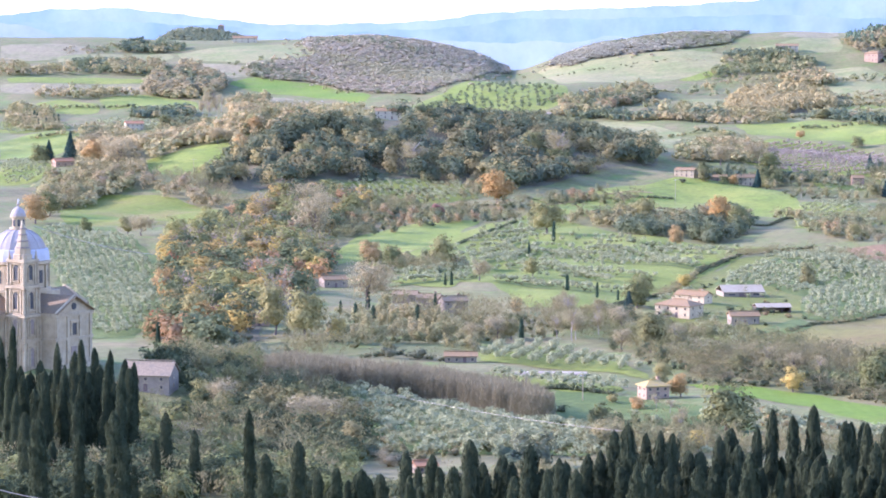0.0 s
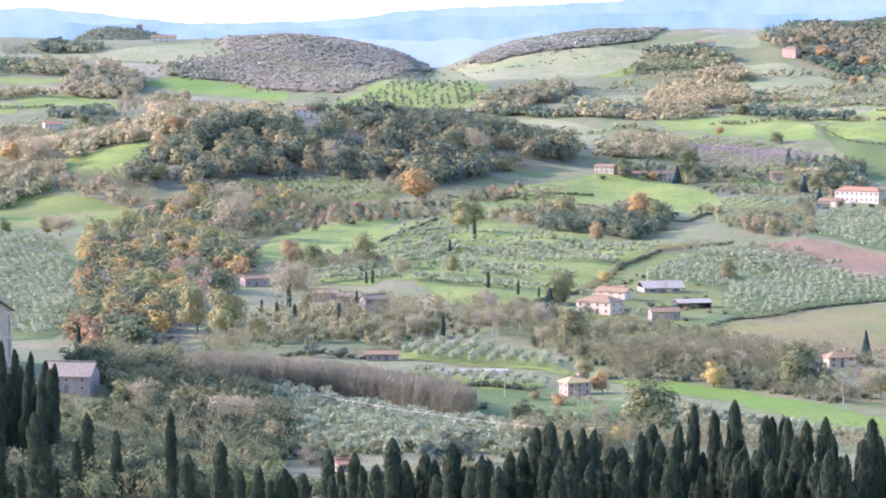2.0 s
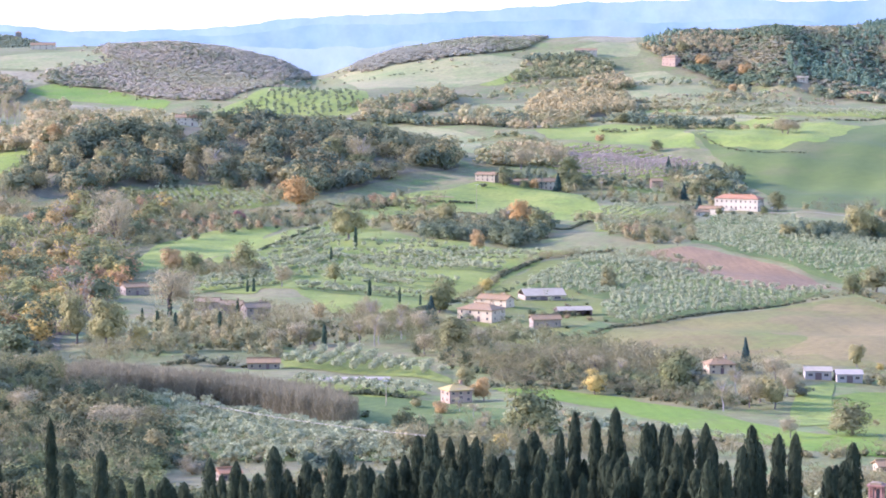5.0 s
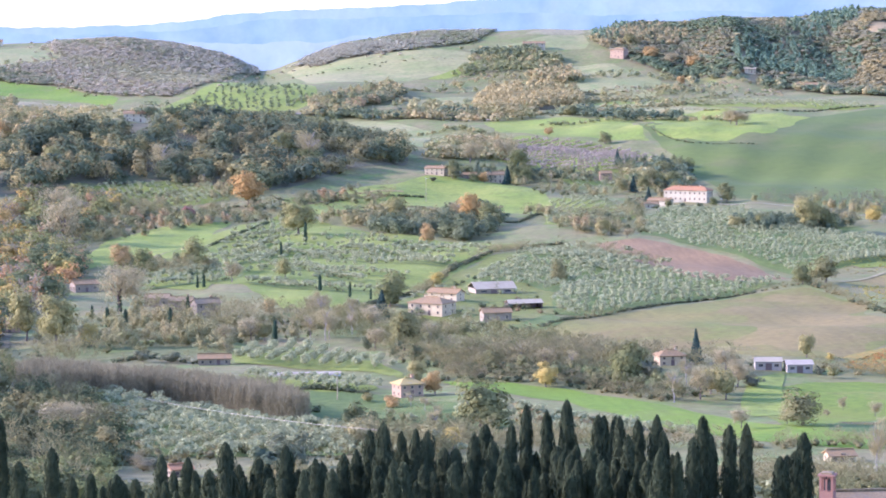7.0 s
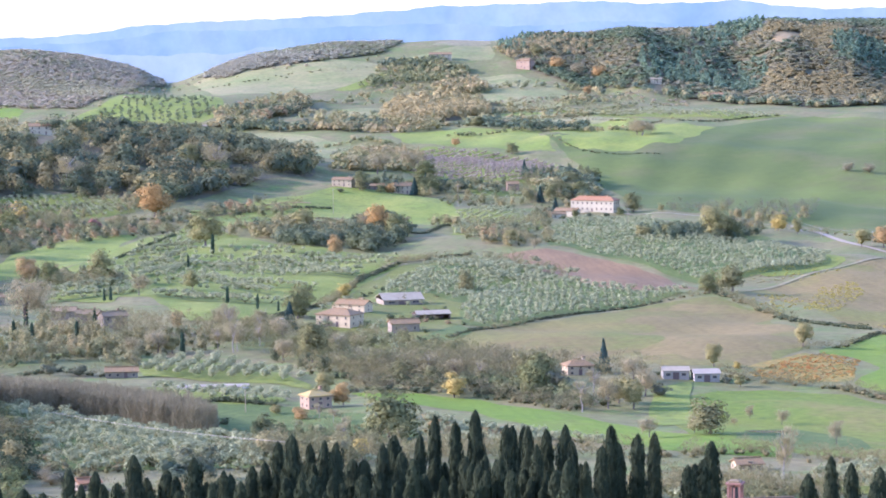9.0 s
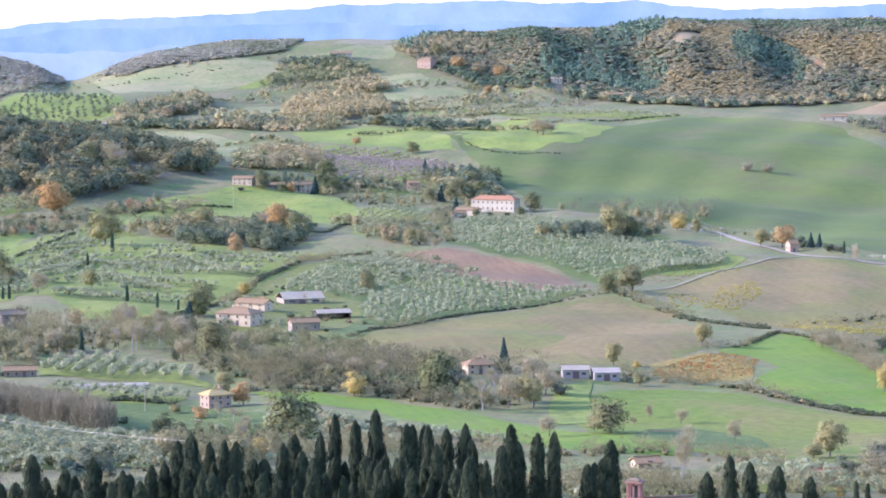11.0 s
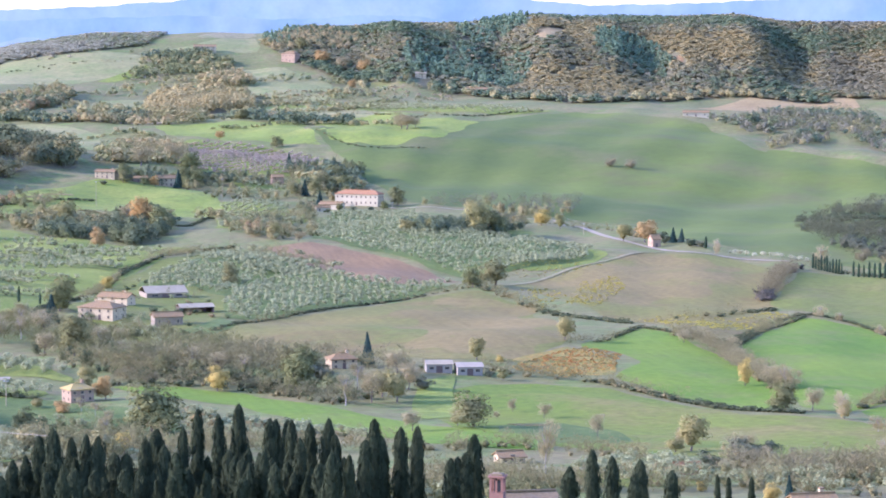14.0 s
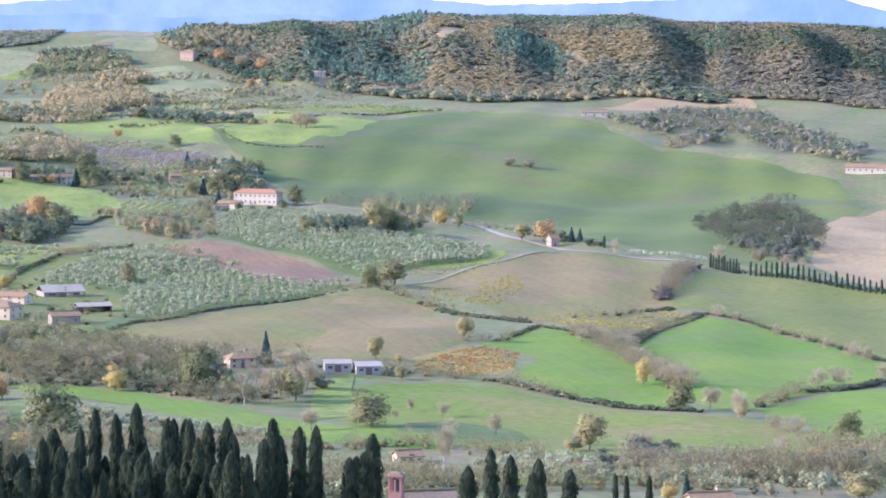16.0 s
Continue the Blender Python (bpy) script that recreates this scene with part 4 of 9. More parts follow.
mass("woodland", "belt of brown and green trees at the foot of a slope", "woodland",
     scatter([(-8.35, 1682), (-8.11, 1872), (-6.75, 1898), (-5.26, 1816), (-4.22, 1764), (-4.22, 1696), (-5.26, 1726), (-6.40, 1782), (-7.32, 1772)], 100),
     [(2, "oak", 9, 14, 1.2, OLDGREEN, TAN), (1.4, "oak", 9, 14, 1.2, (0.34, 0.26, 0.13), TAN), (2.5, "bare", 9, 13, 1.2, GREY, TAN)])
mass("woodland", "dense tangle of bushes and bare trees on the slope", "woodland",
     scatter([(-6.19, 758), (-5.26, 932), (-3.76, 912), (-3.64, 779), (-2.13, 780), (-1.66, 714), (-2.12, 543), (-9.07, 551), (-9.06, 669), (-7.34, 734)], 36),
     [(1.6, "nearoak", 5, 9, 1.2, (0.20, 0.205, 0.07), (0.26, 0.25, 0.08)), (3.2, "bare", 6, 10, 1.2, (0.22, 0.205, 0.085), (0.30, 0.255, 0.11)), (2.2, "nearoak", 6, 9, 1.2, (0.10, 0.115, 0.05), (0.14, 0.15, 0.06)), (0.8, "nearoak", 6, 10, 1.1, (0.27, 0.23, 0.09), OLDGREEN)], mixing=0.6)
mass("thicket", "dark evergreen undergrowth among the cypresses by the church", "thicket", scatter([(-9.07, 660), (-6.3, 655), (-6.0, 600), (-6.2, 520), (-9.07, 500)], 26),
     [(3, "nearoak", 5, 9, 1.1, (0.075, 0.09, 0.042), (0.105, 0.12, 0.05)), (0.6, "nearoak", 4, 7, 1.1, (0.16, 0.17, 0.06), (0.20, 0.20, 0.07))], mixing=0.7)
mass("plantation", "dense grey plantation of leafless poplars in rows", "plantation",
     rows_in([(-3.66, 802), (-2.59, 855), (-0.96, 849), (0.67, 824), (2.37, 774), (2.25, 745), (1.38, 752), (-0.26, 794), (-2.13, 789), (-3.64, 779)], 2.4, 3.2, 60, jitter=0.5),
     [(1, "poplar", 7.6, 9.4, 1.3, (0.20, 0.17, 0.088), (0.25, 0.21, 0.108))])
mass("woodland", "thicket of bare trees and scrub along a stream", "thicket",
     scatter([(2.06, 1037), (3.45, 1098), (4.38, 1079), (5.30, 1061), (7.15, 1023), (8.07, 918), (7.39, 869), (5.32, 873), (4.16, 925), (2.99, 996)], 34),
     [(3, "bare", 5, 9, 1.2, (0.21, 0.2, 0.072), (0.28, 0.252, 0.096)), (1.4, "nearoak", 4, 7, 1.1, (0.15, 0.16, 0.075), OLDGREEN), (1.6, "bare", 4, 8, 1.3, GREY, TAN), (0.9, "bush", 2, 4, 1.2, (0.12, 0.135, 0.065), GREEN)], mixing=0.5)
mass("woodland", "gardens of bare and tan trees around the cottages", "thicket",
     scatter([(-2.25, 1086), (-0.97, 1138), (0.89, 1116), (2.52, 1105), (3.45, 1078), (2.52, 1018), (0.90, 1012), (-0.73, 979), (-2.13, 934), (-3.52, 934), (-3.29, 1022)], 60),
     [(4, "bare", 6, 10, 1.2, GREY, TAN), (0.8, "bush", 3, 5, 1.0, GREEN, OLDGREEN), (0.7, "oak", 5, 8, 1, OLDGREEN, TAN), (1.2, "olive", 3, 4.5, 1.1, SILVER, SILVER2)])
field("field", "brown leaf litter under the wood at the ridge's end", [(19.47, 3198), (21.41, 3298), (22.83, 3266), (22.86, 2676), (21.43, 2724), (20.29, 2742), (19.49, 2762)], LITTER)
# tree colours at the ridge's end carry the haze: lighter and greyer
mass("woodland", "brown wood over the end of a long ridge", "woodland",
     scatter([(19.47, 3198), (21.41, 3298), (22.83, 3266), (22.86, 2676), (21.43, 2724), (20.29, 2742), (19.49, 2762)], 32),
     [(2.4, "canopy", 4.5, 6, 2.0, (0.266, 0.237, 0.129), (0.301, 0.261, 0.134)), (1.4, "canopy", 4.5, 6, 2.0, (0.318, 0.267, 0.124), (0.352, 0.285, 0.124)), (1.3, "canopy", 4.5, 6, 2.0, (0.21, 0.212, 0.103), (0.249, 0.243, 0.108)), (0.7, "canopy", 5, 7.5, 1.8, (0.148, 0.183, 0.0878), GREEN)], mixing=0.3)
field("field", "brown leaf litter under a leafless wood", [(-3.99, 2958), (-3.07, 2968), (-2.6, 3032), (-2.9, 3150), (-2.7, 3262), (-1.23, 3300), (-0.07, 3310), (0.74, 3300), (1.26, 3280), (1.36, 3124), (0.97, 3054), (0.16, 2714), (-0.53, 2654), (-1.57, 2700), (-2.61, 2810), (-3.99, 2868)], LITTER)
# haze painted in: these leafless trees are lightened and blued
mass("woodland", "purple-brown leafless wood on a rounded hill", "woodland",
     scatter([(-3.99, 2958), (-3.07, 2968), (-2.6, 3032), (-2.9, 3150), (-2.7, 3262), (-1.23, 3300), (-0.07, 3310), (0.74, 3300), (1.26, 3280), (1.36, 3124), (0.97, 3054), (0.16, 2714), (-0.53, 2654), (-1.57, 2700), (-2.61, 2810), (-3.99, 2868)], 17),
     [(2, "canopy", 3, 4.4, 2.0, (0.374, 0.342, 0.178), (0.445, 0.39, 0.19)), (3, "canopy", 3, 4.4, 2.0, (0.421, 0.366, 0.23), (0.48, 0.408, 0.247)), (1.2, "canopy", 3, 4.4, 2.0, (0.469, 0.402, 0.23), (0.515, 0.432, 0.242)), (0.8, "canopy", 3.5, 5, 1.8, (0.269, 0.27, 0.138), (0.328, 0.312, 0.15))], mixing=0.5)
# colours lightened to stand in for haze over the village hill
mass("woodland", "dark wood over the far village hill", "woodland",
     scatter([(-6.6, 4010), (-5.6, 3960), (-4.6, 3940), (-3.6, 3960), (-2.7, 4020), (-3.1, 4230), (-4.6, 4330), (-6.2, 4230)], 60),
     [(3, "fartree", 6, 9, 1.4, (0.16, 0.18, 0.10), (0.20, 0.20, 0.10)), (1, "fartree", 6, 9, 1.4, OLDGREEN, TAN)])
mass("copse", "dark leafless copse in a dip of the green hill", "copse",
     scatter([(18.91, 1720), (19.87, 1870), (21.01, 1886), (21.59, 1668), (21.71, 1444), (21.04, 1372), (20.23, 1408), (19.42, 1508)], 40),
     [(0.8, "oak", 4, 8, 1.1, (0.11, 0.12, 0.07), (0.15, 0.145, 0.085)), (2.4, "bare", 4, 9, 1.4, (0.13, 0.131, 0.064), (0.17, 0.163, 0.08)), (1.0, "bush", 3, 6, 1.4, (0.10, 0.12, 0.065), GREEN)])
mass("copse", "dark trees in a fold below the ridge", "copse",
     scatter([(17.15, 2398), (17.89, 2360), (18.69, 2524), (19.84, 2662), (20.41, 2632), (20.64, 2420), (21.45, 2296), (22.47, 2194), (22.36, 2070), (21.45, 2090), (20.42, 2202), (19.85, 2284), (19.16, 2174), (18.36, 2156), (19.04, 2300), (18.24, 2268), (17.43, 2312)], 62),
     [(1.2, "fartree", 6, 12, 1.1, PINE, GREEN), (2, "midtree", 5, 9, 1.3, (0.19, 0.18, 0.11), (0.25, 0.22, 0.13)), (2, "bare", 7, 10, 1.3, (0.22, 0.205, 0.108), GREY), (0.8, "fartree", 4, 8, 1.3, OLDGREEN, TAN)], mixing=0.6)
field("field", "brown leaf litter under tan poplars", [(5.75, 2526), (6.10, 2724), (7.14, 2764), (7.84, 2722), (7.95, 2588), (7.14, 2500), (6.22, 2438)], LITTER)
mass("copse", "tan poplars and oaks in a far hollow", "copse",
     scatter([(5.75, 2526), (6.10, 2724), (7.14, 2764), (7.84, 2722), (7.95, 2588), (7.14, 2500), (6.22, 2438)], 50),
     [(3, "midtree", 11, 16, 1.0, (0.38, 0.30, 0.12), (0.34, 0.27, 0.11)), (1, "midtree", 9, 14, 1, OLDGREEN, TAN)])
mass("copse", "copse of brown and orange trees on a far slope", "copse",
     scatter([(2.34, 2526), (2.98, 2620), (4.02, 2750), (4.31, 2672), (3.67, 2534), (3.21, 2456), (2.52, 2470)], 50),
     [(2.5, "midtree", 8, 14, 1.1, OLDGREEN, TAN), (1.2, "midtree", 8, 12, 1.2, TAN, RUST), (1.2, "midtree", 8, 13, 1.1, (0.15, 0.165, 0.085), GREEN)], mixing=0.6)
mass("copse", "oaks around a far farm on the crest", "copse",
     scatter([(5.76, 2978), (6.45, 3022), (7.14, 3008), (7.61, 2956), (7.14, 2872), (6.22, 2872), (5.29, 2858)], 70),
     [(3, "fartree", 7, 11, 1.2, GREEN, OLDGREEN), (1, "fartree", 7, 11, 1.2, OLDGREEN, TAN)])
mass("copse", "brown copse between far pastures", "copse",
     scatter([(-6.06, 2706), (-5.48, 2842), (-4.79, 2878), (-4.45, 2768), (-4.91, 2678), (-5.60, 2680)], 50),
     [(3, "fartree", 8, 13, 1.2, OLDGREEN, TAN), (1, "fartree", 7, 11, 1.2, TAN, RUST)])
mass("copse", "belt of tan and green trees before the wood", "copse",
     scatter([(-6.40, 2134), (-5.60, 2376), (-4.22, 2428), (-3.07, 1988), (-1.91, 2504), (-0.76, 2500), (-2.14, 1958), (-3.53, 1938), (-4.22, 1928), (-5.37, 1958), (-5.94, 1904)], 100),
     [(3, "fartree", 8, 13, 1.2, OLDGREEN, TAN), (2, "fartree", 7, 11, 1.2, TAN, GOLD), (2, "bare", 8, 12, 1.1, GREY, TAN)])
mass("copse", "dark oaks behind the meadow edge", "copse",
     scatter([(2.85, 1616), (3.89, 1640), (4.82, 1622), (5.86, 1740), (6.33, 1572), (5.86, 1484), (4.82, 1490), (4.00, 1508)], 60),
     [(3, "oak", 8, 12, 1.25, (0.13, 0.145, 0.075), GREEN), (1.2, "oak", 7, 11, 1.2, OLDGREEN, TAN), (1.2, "bare", 7, 10, 1.2, GREY, TAN)], mixing=0.5)
mass("copse", "trees and bushes round the upper farms", "copse",
     scatter([(4.82, 1920), (5.98, 1974), (7.02, 1958), (8.30, 1992), (9.45, 2098), (10.14, 2054), (9.91, 1988), (8.53, 1932), (7.14, 1916), (5.86, 1894)], 70),
     [(3, "oak", 5, 9, 1.0, PINE, OLDGREEN), (1, "bare", 6, 9, 1.1, GREY, TAN)])
field("field", "grass between rows of fruit trees", [(5.87, 2156), (6.68, 2252), (8.07, 2192), (9.45, 2122), (9.97, 2044), (8.76, 1994), (7.37, 2002), (6.21, 2030)], OLIVEGRASS)
mass("orchard", "rows of leafless purple-grey fruit trees", "orchard",
     rows_in([(5.87, 2156), (6.68, 2244), (8.07, 2184), (9.45, 2116), (9.91, 2050), (8.76, 2000), (7.37, 2008), (6.21, 2038)], 1.9, 12.5, 62, gaps=0.05),
     [(1, "fartree", 2.8, 3.8, 1.0, (0.30, 0.235, 0.165), (0.35, 0.27, 0.19))])
mass("copse", "bare trees on the bank behind the villa", "copse",
     scatter([(10.62, 1840), (12.01, 1790), (13.85, 1714), (14.54, 1746), (14.66, 1808), (13.62, 1816), (12.47, 1832)], 60),
     [(3, "bare", 5, 9, 1.2, (0.2, 0.179, 0.128), GREY), (1, "oak", 5, 8, 1, OLDGREEN, TAN)])
mass("copse", "dark oaks on the bank below the road", "copse",
     scatter([(10.96, 1554), (12.24, 1622), (13.16, 1700), (13.74, 1610), (12.93, 1532), (11.54, 1498)], 40),
     [(3, "oak", 6, 9, 1.0, PINE, GREEN), (1.5, "bare", 5, 8, 1.2, (0.2, 0.179, 0.112), GREY), (0.6, "oak", 5, 8, 1, OLDGREEN, GOLD)])

OLIVES = [(1, "olive", 3.2, 4.5, 1.15, SILVER, SILVER2)]
NEAROLIVES = [(4, "nearolive", 3.4, 5.0, 1.12, SILVER, SILVER2), (0.5, "bare", 3, 5, 1.2, GREY, TAN)]
# under=DARKGRASS puts the trees' shade into the grass colour
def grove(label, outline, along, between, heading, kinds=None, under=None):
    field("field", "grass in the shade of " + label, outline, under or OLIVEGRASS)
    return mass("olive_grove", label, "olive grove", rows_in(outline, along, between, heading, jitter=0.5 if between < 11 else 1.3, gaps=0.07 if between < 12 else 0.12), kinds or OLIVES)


field("field", "rough grass round the stone farm", [(4.1, 1135), (5.0, 1262), (6.0, 1360), (6.9, 1430), (7.4, 1300), (7.4, 1112), (6.4, 1046), (4.7, 1086)], DRABGRASS)
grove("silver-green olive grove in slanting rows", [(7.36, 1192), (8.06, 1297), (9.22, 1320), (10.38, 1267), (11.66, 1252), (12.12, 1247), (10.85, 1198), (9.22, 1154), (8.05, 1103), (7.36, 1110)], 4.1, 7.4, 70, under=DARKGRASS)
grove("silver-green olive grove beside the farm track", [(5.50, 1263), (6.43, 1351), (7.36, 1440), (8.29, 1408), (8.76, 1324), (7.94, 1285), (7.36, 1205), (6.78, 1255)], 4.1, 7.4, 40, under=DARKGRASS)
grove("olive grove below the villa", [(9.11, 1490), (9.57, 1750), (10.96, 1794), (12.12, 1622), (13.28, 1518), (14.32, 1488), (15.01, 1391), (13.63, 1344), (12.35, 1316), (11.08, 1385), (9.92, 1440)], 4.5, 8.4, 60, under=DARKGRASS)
grove("small olive grove below the upper farms", [(7.31, 1816), (8.53, 1794), (9.10, 1714), (8.53, 1544), (7.72, 1564), (7.14, 1602)], 4.8, 7.4, 30)
grove("olive grove in front of the oak wood", [(-2.02, 1814), (-0.98, 1822), (0.64, 1808), (0.76, 1750), (-0.05, 1718), (-1.68, 1736), (-2.14, 1770)], 5.0, 8.0, 80)
field("field", "dark rough grass of gardens below the greenhouse", [(1.82, 838), (3.4, 832), (4.6, 806), (6.1, 790), (6.6, 742), (5.1, 690), (3.2, 676), (1.2, 690), (0.9, 760)], DARKGRASS)
grove("olive rows above the white greenhouse", [(0.78, 976), (2.06, 989), (3.69, 926), (4.28, 874), (3.00, 901), (1.72, 919), (0.78, 931)], 3.4, 6.4, 8, [(1, "nearolive", 4.2, 5.4, 0.85, SILVER, SILVER2)])
grove("olive grove around the greenhouse", [(0.79, 886), (1.72, 878), (3.00, 859), (3.93, 845), (3.58, 828), (2.54, 830), (1.37, 857)], 4.4, 6.4, 100)
grove("olive grove on the near valley floor", [(-2.59, 798), (-1.66, 797), (0.21, 768), (2.08, 717), (3.48, 685), (3.13, 648), (1.38, 654), (-0.96, 661), (-1.43, 715)], 4.4, 5.2, 75, NEAROLIVES, DARKGRASS)
grove("olive grove on green terraces beside the church", [(-8.35, 1560), (-6.98, 1536), (-6.06, 1422), (-5.78, 1132), (-6.30, 1024), (-7.22, 1010), (-7.90, 1243)], 3.9, 6.4, 80, under=DARKGRASS)
grove("far grey-green olive rows", [(-9.02, 2022), (-8.34, 2056), (-7.89, 1948), (-8.23, 1868), (-9.02, 1870)], 6.0, 7.0, 20)
grove("far grey-green olive rows", [(-9.01, 2456), (-7.99, 2508), (-7.54, 2416), (-8.34, 2330), (-9.01, 2334)], 7.0, 8.0, 20)
grove("young olives dotted over a green knoll", [(-0.41, 2574), (0.86, 2722), (2.36, 2718), (2.48, 2590), (1.90, 2534), (0.75, 2530)], 8.0, 15.0, 62, [(1, "fartree", 4.2, 5.8, 1.15, (0.12, 0.14, 0.065), (0.17, 0.18, 0.085))], MEADOW)
grove("far olive terraces", [(4.68, 2156), (5.14, 2288), (6.28, 2246), (5.83, 2156)], 6.0, 8.0, 90)
grove("olives along the foot of the ridge", [(8.99, 2684), (10.94, 2592), (14.08, 2446), (13.33, 2400), (10.37, 2494)], 7.0, 8.0, 90)
grove("olive grove among gardens below the road", [(14.49, 618), (15.30, 653), (16.59, 649), (17.40, 625), (16.94, 592), (15.31, 583)], 5.0, 5.5, 80, NEAROLIVES)
grove("olive grove on the grass terraces", [(0.89, 1362), (2.04, 1506), (3.20, 1512), (4.82, 1440), (6.54, 1446), (5.52, 1348), (3.67, 1328), (2.28, 1251)], 3.9, 21, 97)
grove("olive trees on lower terraces", [(-1.09, 1239), (-0.28, 1352), (0.53, 1506), (1.69, 1618), (2.27, 1584), (1.81, 1446), (1.12, 1322), (0.19, 1209)], 4.2, 15, 70)
grove("olives below the upper farms", [(7.14, 1960), (8.30, 1956), (8.87, 1918), (7.72, 1908)], 6.0, 7.0, 90)
mass("olive_grove", "grey-green bushy olives and shrubs by the big grove", "olive grove", scatter([(6.90, 1381), (7.83, 1456), (8.99, 1396), (9.80, 1328), (8.76, 1302), (7.83, 1323)], 30), [(2, "olive", 3, 5, 1.2, SILVER, SILVER2), (1, "bare", 4, 6, 1.3, GREY, TAN)])

HEDGE = [(2.8, "bush", 1.3, 2.6, 1.9, (0.11, 0.12, 0.06), GREEN), (1.0, "bush", 1.3, 2.6, 1.7, OLDGREEN, TAN), (2.2, "bare", 2.5, 5, 1.3, GREY, TAN)]
LOW = [(3, "bush", 0.9, 1.9, 2.0, (0.12, 0.125, 0.06), GREEN), (1.0, "bush", 0.9, 1.8, 1.9, OLDGREEN, TAN), (1.1, "bare", 1.5, 3.8, 1.4, GREY, TAN)]


def clear_of(p, outline):
    return p[inside_by(to_plan(outline), p[:, 0], p[:, 1]) < 0]


PINE_STANDS = ([(10.96, 2902), (11.3, 3036), (12.22, 3028), (13.38, 2988), (13.72, 2900), (13.38, 2792), (11.76, 2844), (11.07, 2844)], [(14.88, 3042), (15.11, 3102), (15.91, 3096), (16.49, 2984), (16.5, 2872), (15.69, 2874), (15.0, 2932)],
               [(11.99, 3196), (12.8, 3250), (13.6, 3260), (13.6, 3112), (12.22, 3058)], [(8.09, 3136), (8.5, 3210), (8.95, 3190), (8.85, 3070), (8.31, 3048)])
RIDGE = scatter([(8.06, 3110), (8.69, 3220), (10.08, 3214), (11.69, 3276), (13.54, 3248), (15.14, 3272), (17.43, 3262), (19.30, 3206), (19.69, 3112), (19.70, 2716), (17.66, 2744), (16.29, 2700), (14.92, 2650), (13.77, 2670), (12.61, 2716), (11.23, 2800), (9.84, 2856), (8.69, 2964), (8.46, 3018)], 30)
for outline in PINE_STANDS + ([(13.63, 3012), (13.84, 3082), (14.37, 3104), (14.28, 3050), (13.93, 2970)], [(16.44, 2990), (16.58, 2990), (16.83, 2908), (16.70, 2888)]):
    RIDGE = clear_of(RIDGE, outline)
field("field", "brown leaf litter under the long ridge wood", [(8.06, 3110), (8.69, 3220), (10.08, 3214), (11.69, 3276), (13.54, 3248), (15.14, 3272), (17.43, 3262), (19.30, 3206), (19.69, 3112), (19.70, 2716), (17.66, 2744), (16.29, 2700), (14.92, 2650), (13.77, 2670), (12.61, 2716), (11.23, 2800), (9.84, 2856), (8.69, 2964), (8.46, 3018)], LITTER)
# ridge trees painted lighter, in place of haze before them
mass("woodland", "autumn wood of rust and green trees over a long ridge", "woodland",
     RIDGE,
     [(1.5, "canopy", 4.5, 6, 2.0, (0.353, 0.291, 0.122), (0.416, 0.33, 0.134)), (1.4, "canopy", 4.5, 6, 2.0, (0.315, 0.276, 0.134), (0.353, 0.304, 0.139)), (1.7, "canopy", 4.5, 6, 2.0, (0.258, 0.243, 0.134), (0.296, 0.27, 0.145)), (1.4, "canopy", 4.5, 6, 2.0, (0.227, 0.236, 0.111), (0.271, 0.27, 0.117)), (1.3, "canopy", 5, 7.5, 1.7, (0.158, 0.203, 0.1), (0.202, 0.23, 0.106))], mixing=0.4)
mass("copse", "golden and dark trees along the foot of the ridge wood", "copse",
     line_of([(9.6, 2842), (11.23, 2796), (12.61, 2722), (13.77, 2680), (14.92, 2662), (16.29, 2712), (17.66, 2752), (19.0, 2740)], 4.2, 11),
     [(1.6, "midtree", 6, 10, 1.3, (0.391, 0.328, 0.14), (0.46, 0.368, 0.152)), (1.6, "midtree", 6, 10, 1.3, (0.149, 0.172, 0.0975), GREEN), (1.2, "midtree", 6, 9, 1.3, OLDGREEN, TAN)], mixing=0.7)
# pines lightened the same way, haze mixed into their colours
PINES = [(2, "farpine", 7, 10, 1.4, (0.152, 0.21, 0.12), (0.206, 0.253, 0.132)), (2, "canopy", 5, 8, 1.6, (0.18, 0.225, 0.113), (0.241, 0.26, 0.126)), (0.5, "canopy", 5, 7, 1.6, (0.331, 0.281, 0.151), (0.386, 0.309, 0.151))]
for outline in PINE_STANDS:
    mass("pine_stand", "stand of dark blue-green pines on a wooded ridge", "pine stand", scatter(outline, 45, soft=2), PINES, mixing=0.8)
field("field", "pale earth scar on the wooded ridge", [(13.63, 3012), (13.84, 3082), (14.37, 3104), (14.28, 3050), (13.93, 2970)], CLAY)
field("field", "red earth scar on the wooded ridge", [(16.44, 2990), (16.58, 2990), (16.83, 2908), (16.70, 2888)], PLOUGHED)


def hedge(label, line, kinds, step, spread):
    return mass("hedge", label, "hedge", line_of(line, step * 0.62, spread), kinds)


hedge("dark hedge along the farm track", [(3.56, 1123), (4.60, 1223), (5.40, 1333), (6.77, 1440), (7.57, 1454)], HEDGE, 1.6, 0.7)
hedge("hedge below the green hillock", [(12.66, 894), (13.76, 880), (15.15, 869), (16.20, 844), (17.69, 806), (19.29, 796)], HEDGE, 1.5, 0.6)
hedge("low hedge round the green corn", [(14.34, 973), (15.15, 983), (15.87, 1037), (16.65, 1012), (17.92, 991), (18.60, 1073), (19.28, 1111)], LOW, 1.5, 0.5)
hedge("hedge and bare shrubs between green fields", [(16.67, 1012), (17.60, 969), (18.31, 907), (18.89, 860)], [(3, "bare", 3, 5.5, 1.4, (0.3, 0.252, 0.112), (0.38, 0.315, 0.144)), (0.8, "bush", 2, 3, 1.3, OLDGREEN, TAN)], 0.8, 2.2)
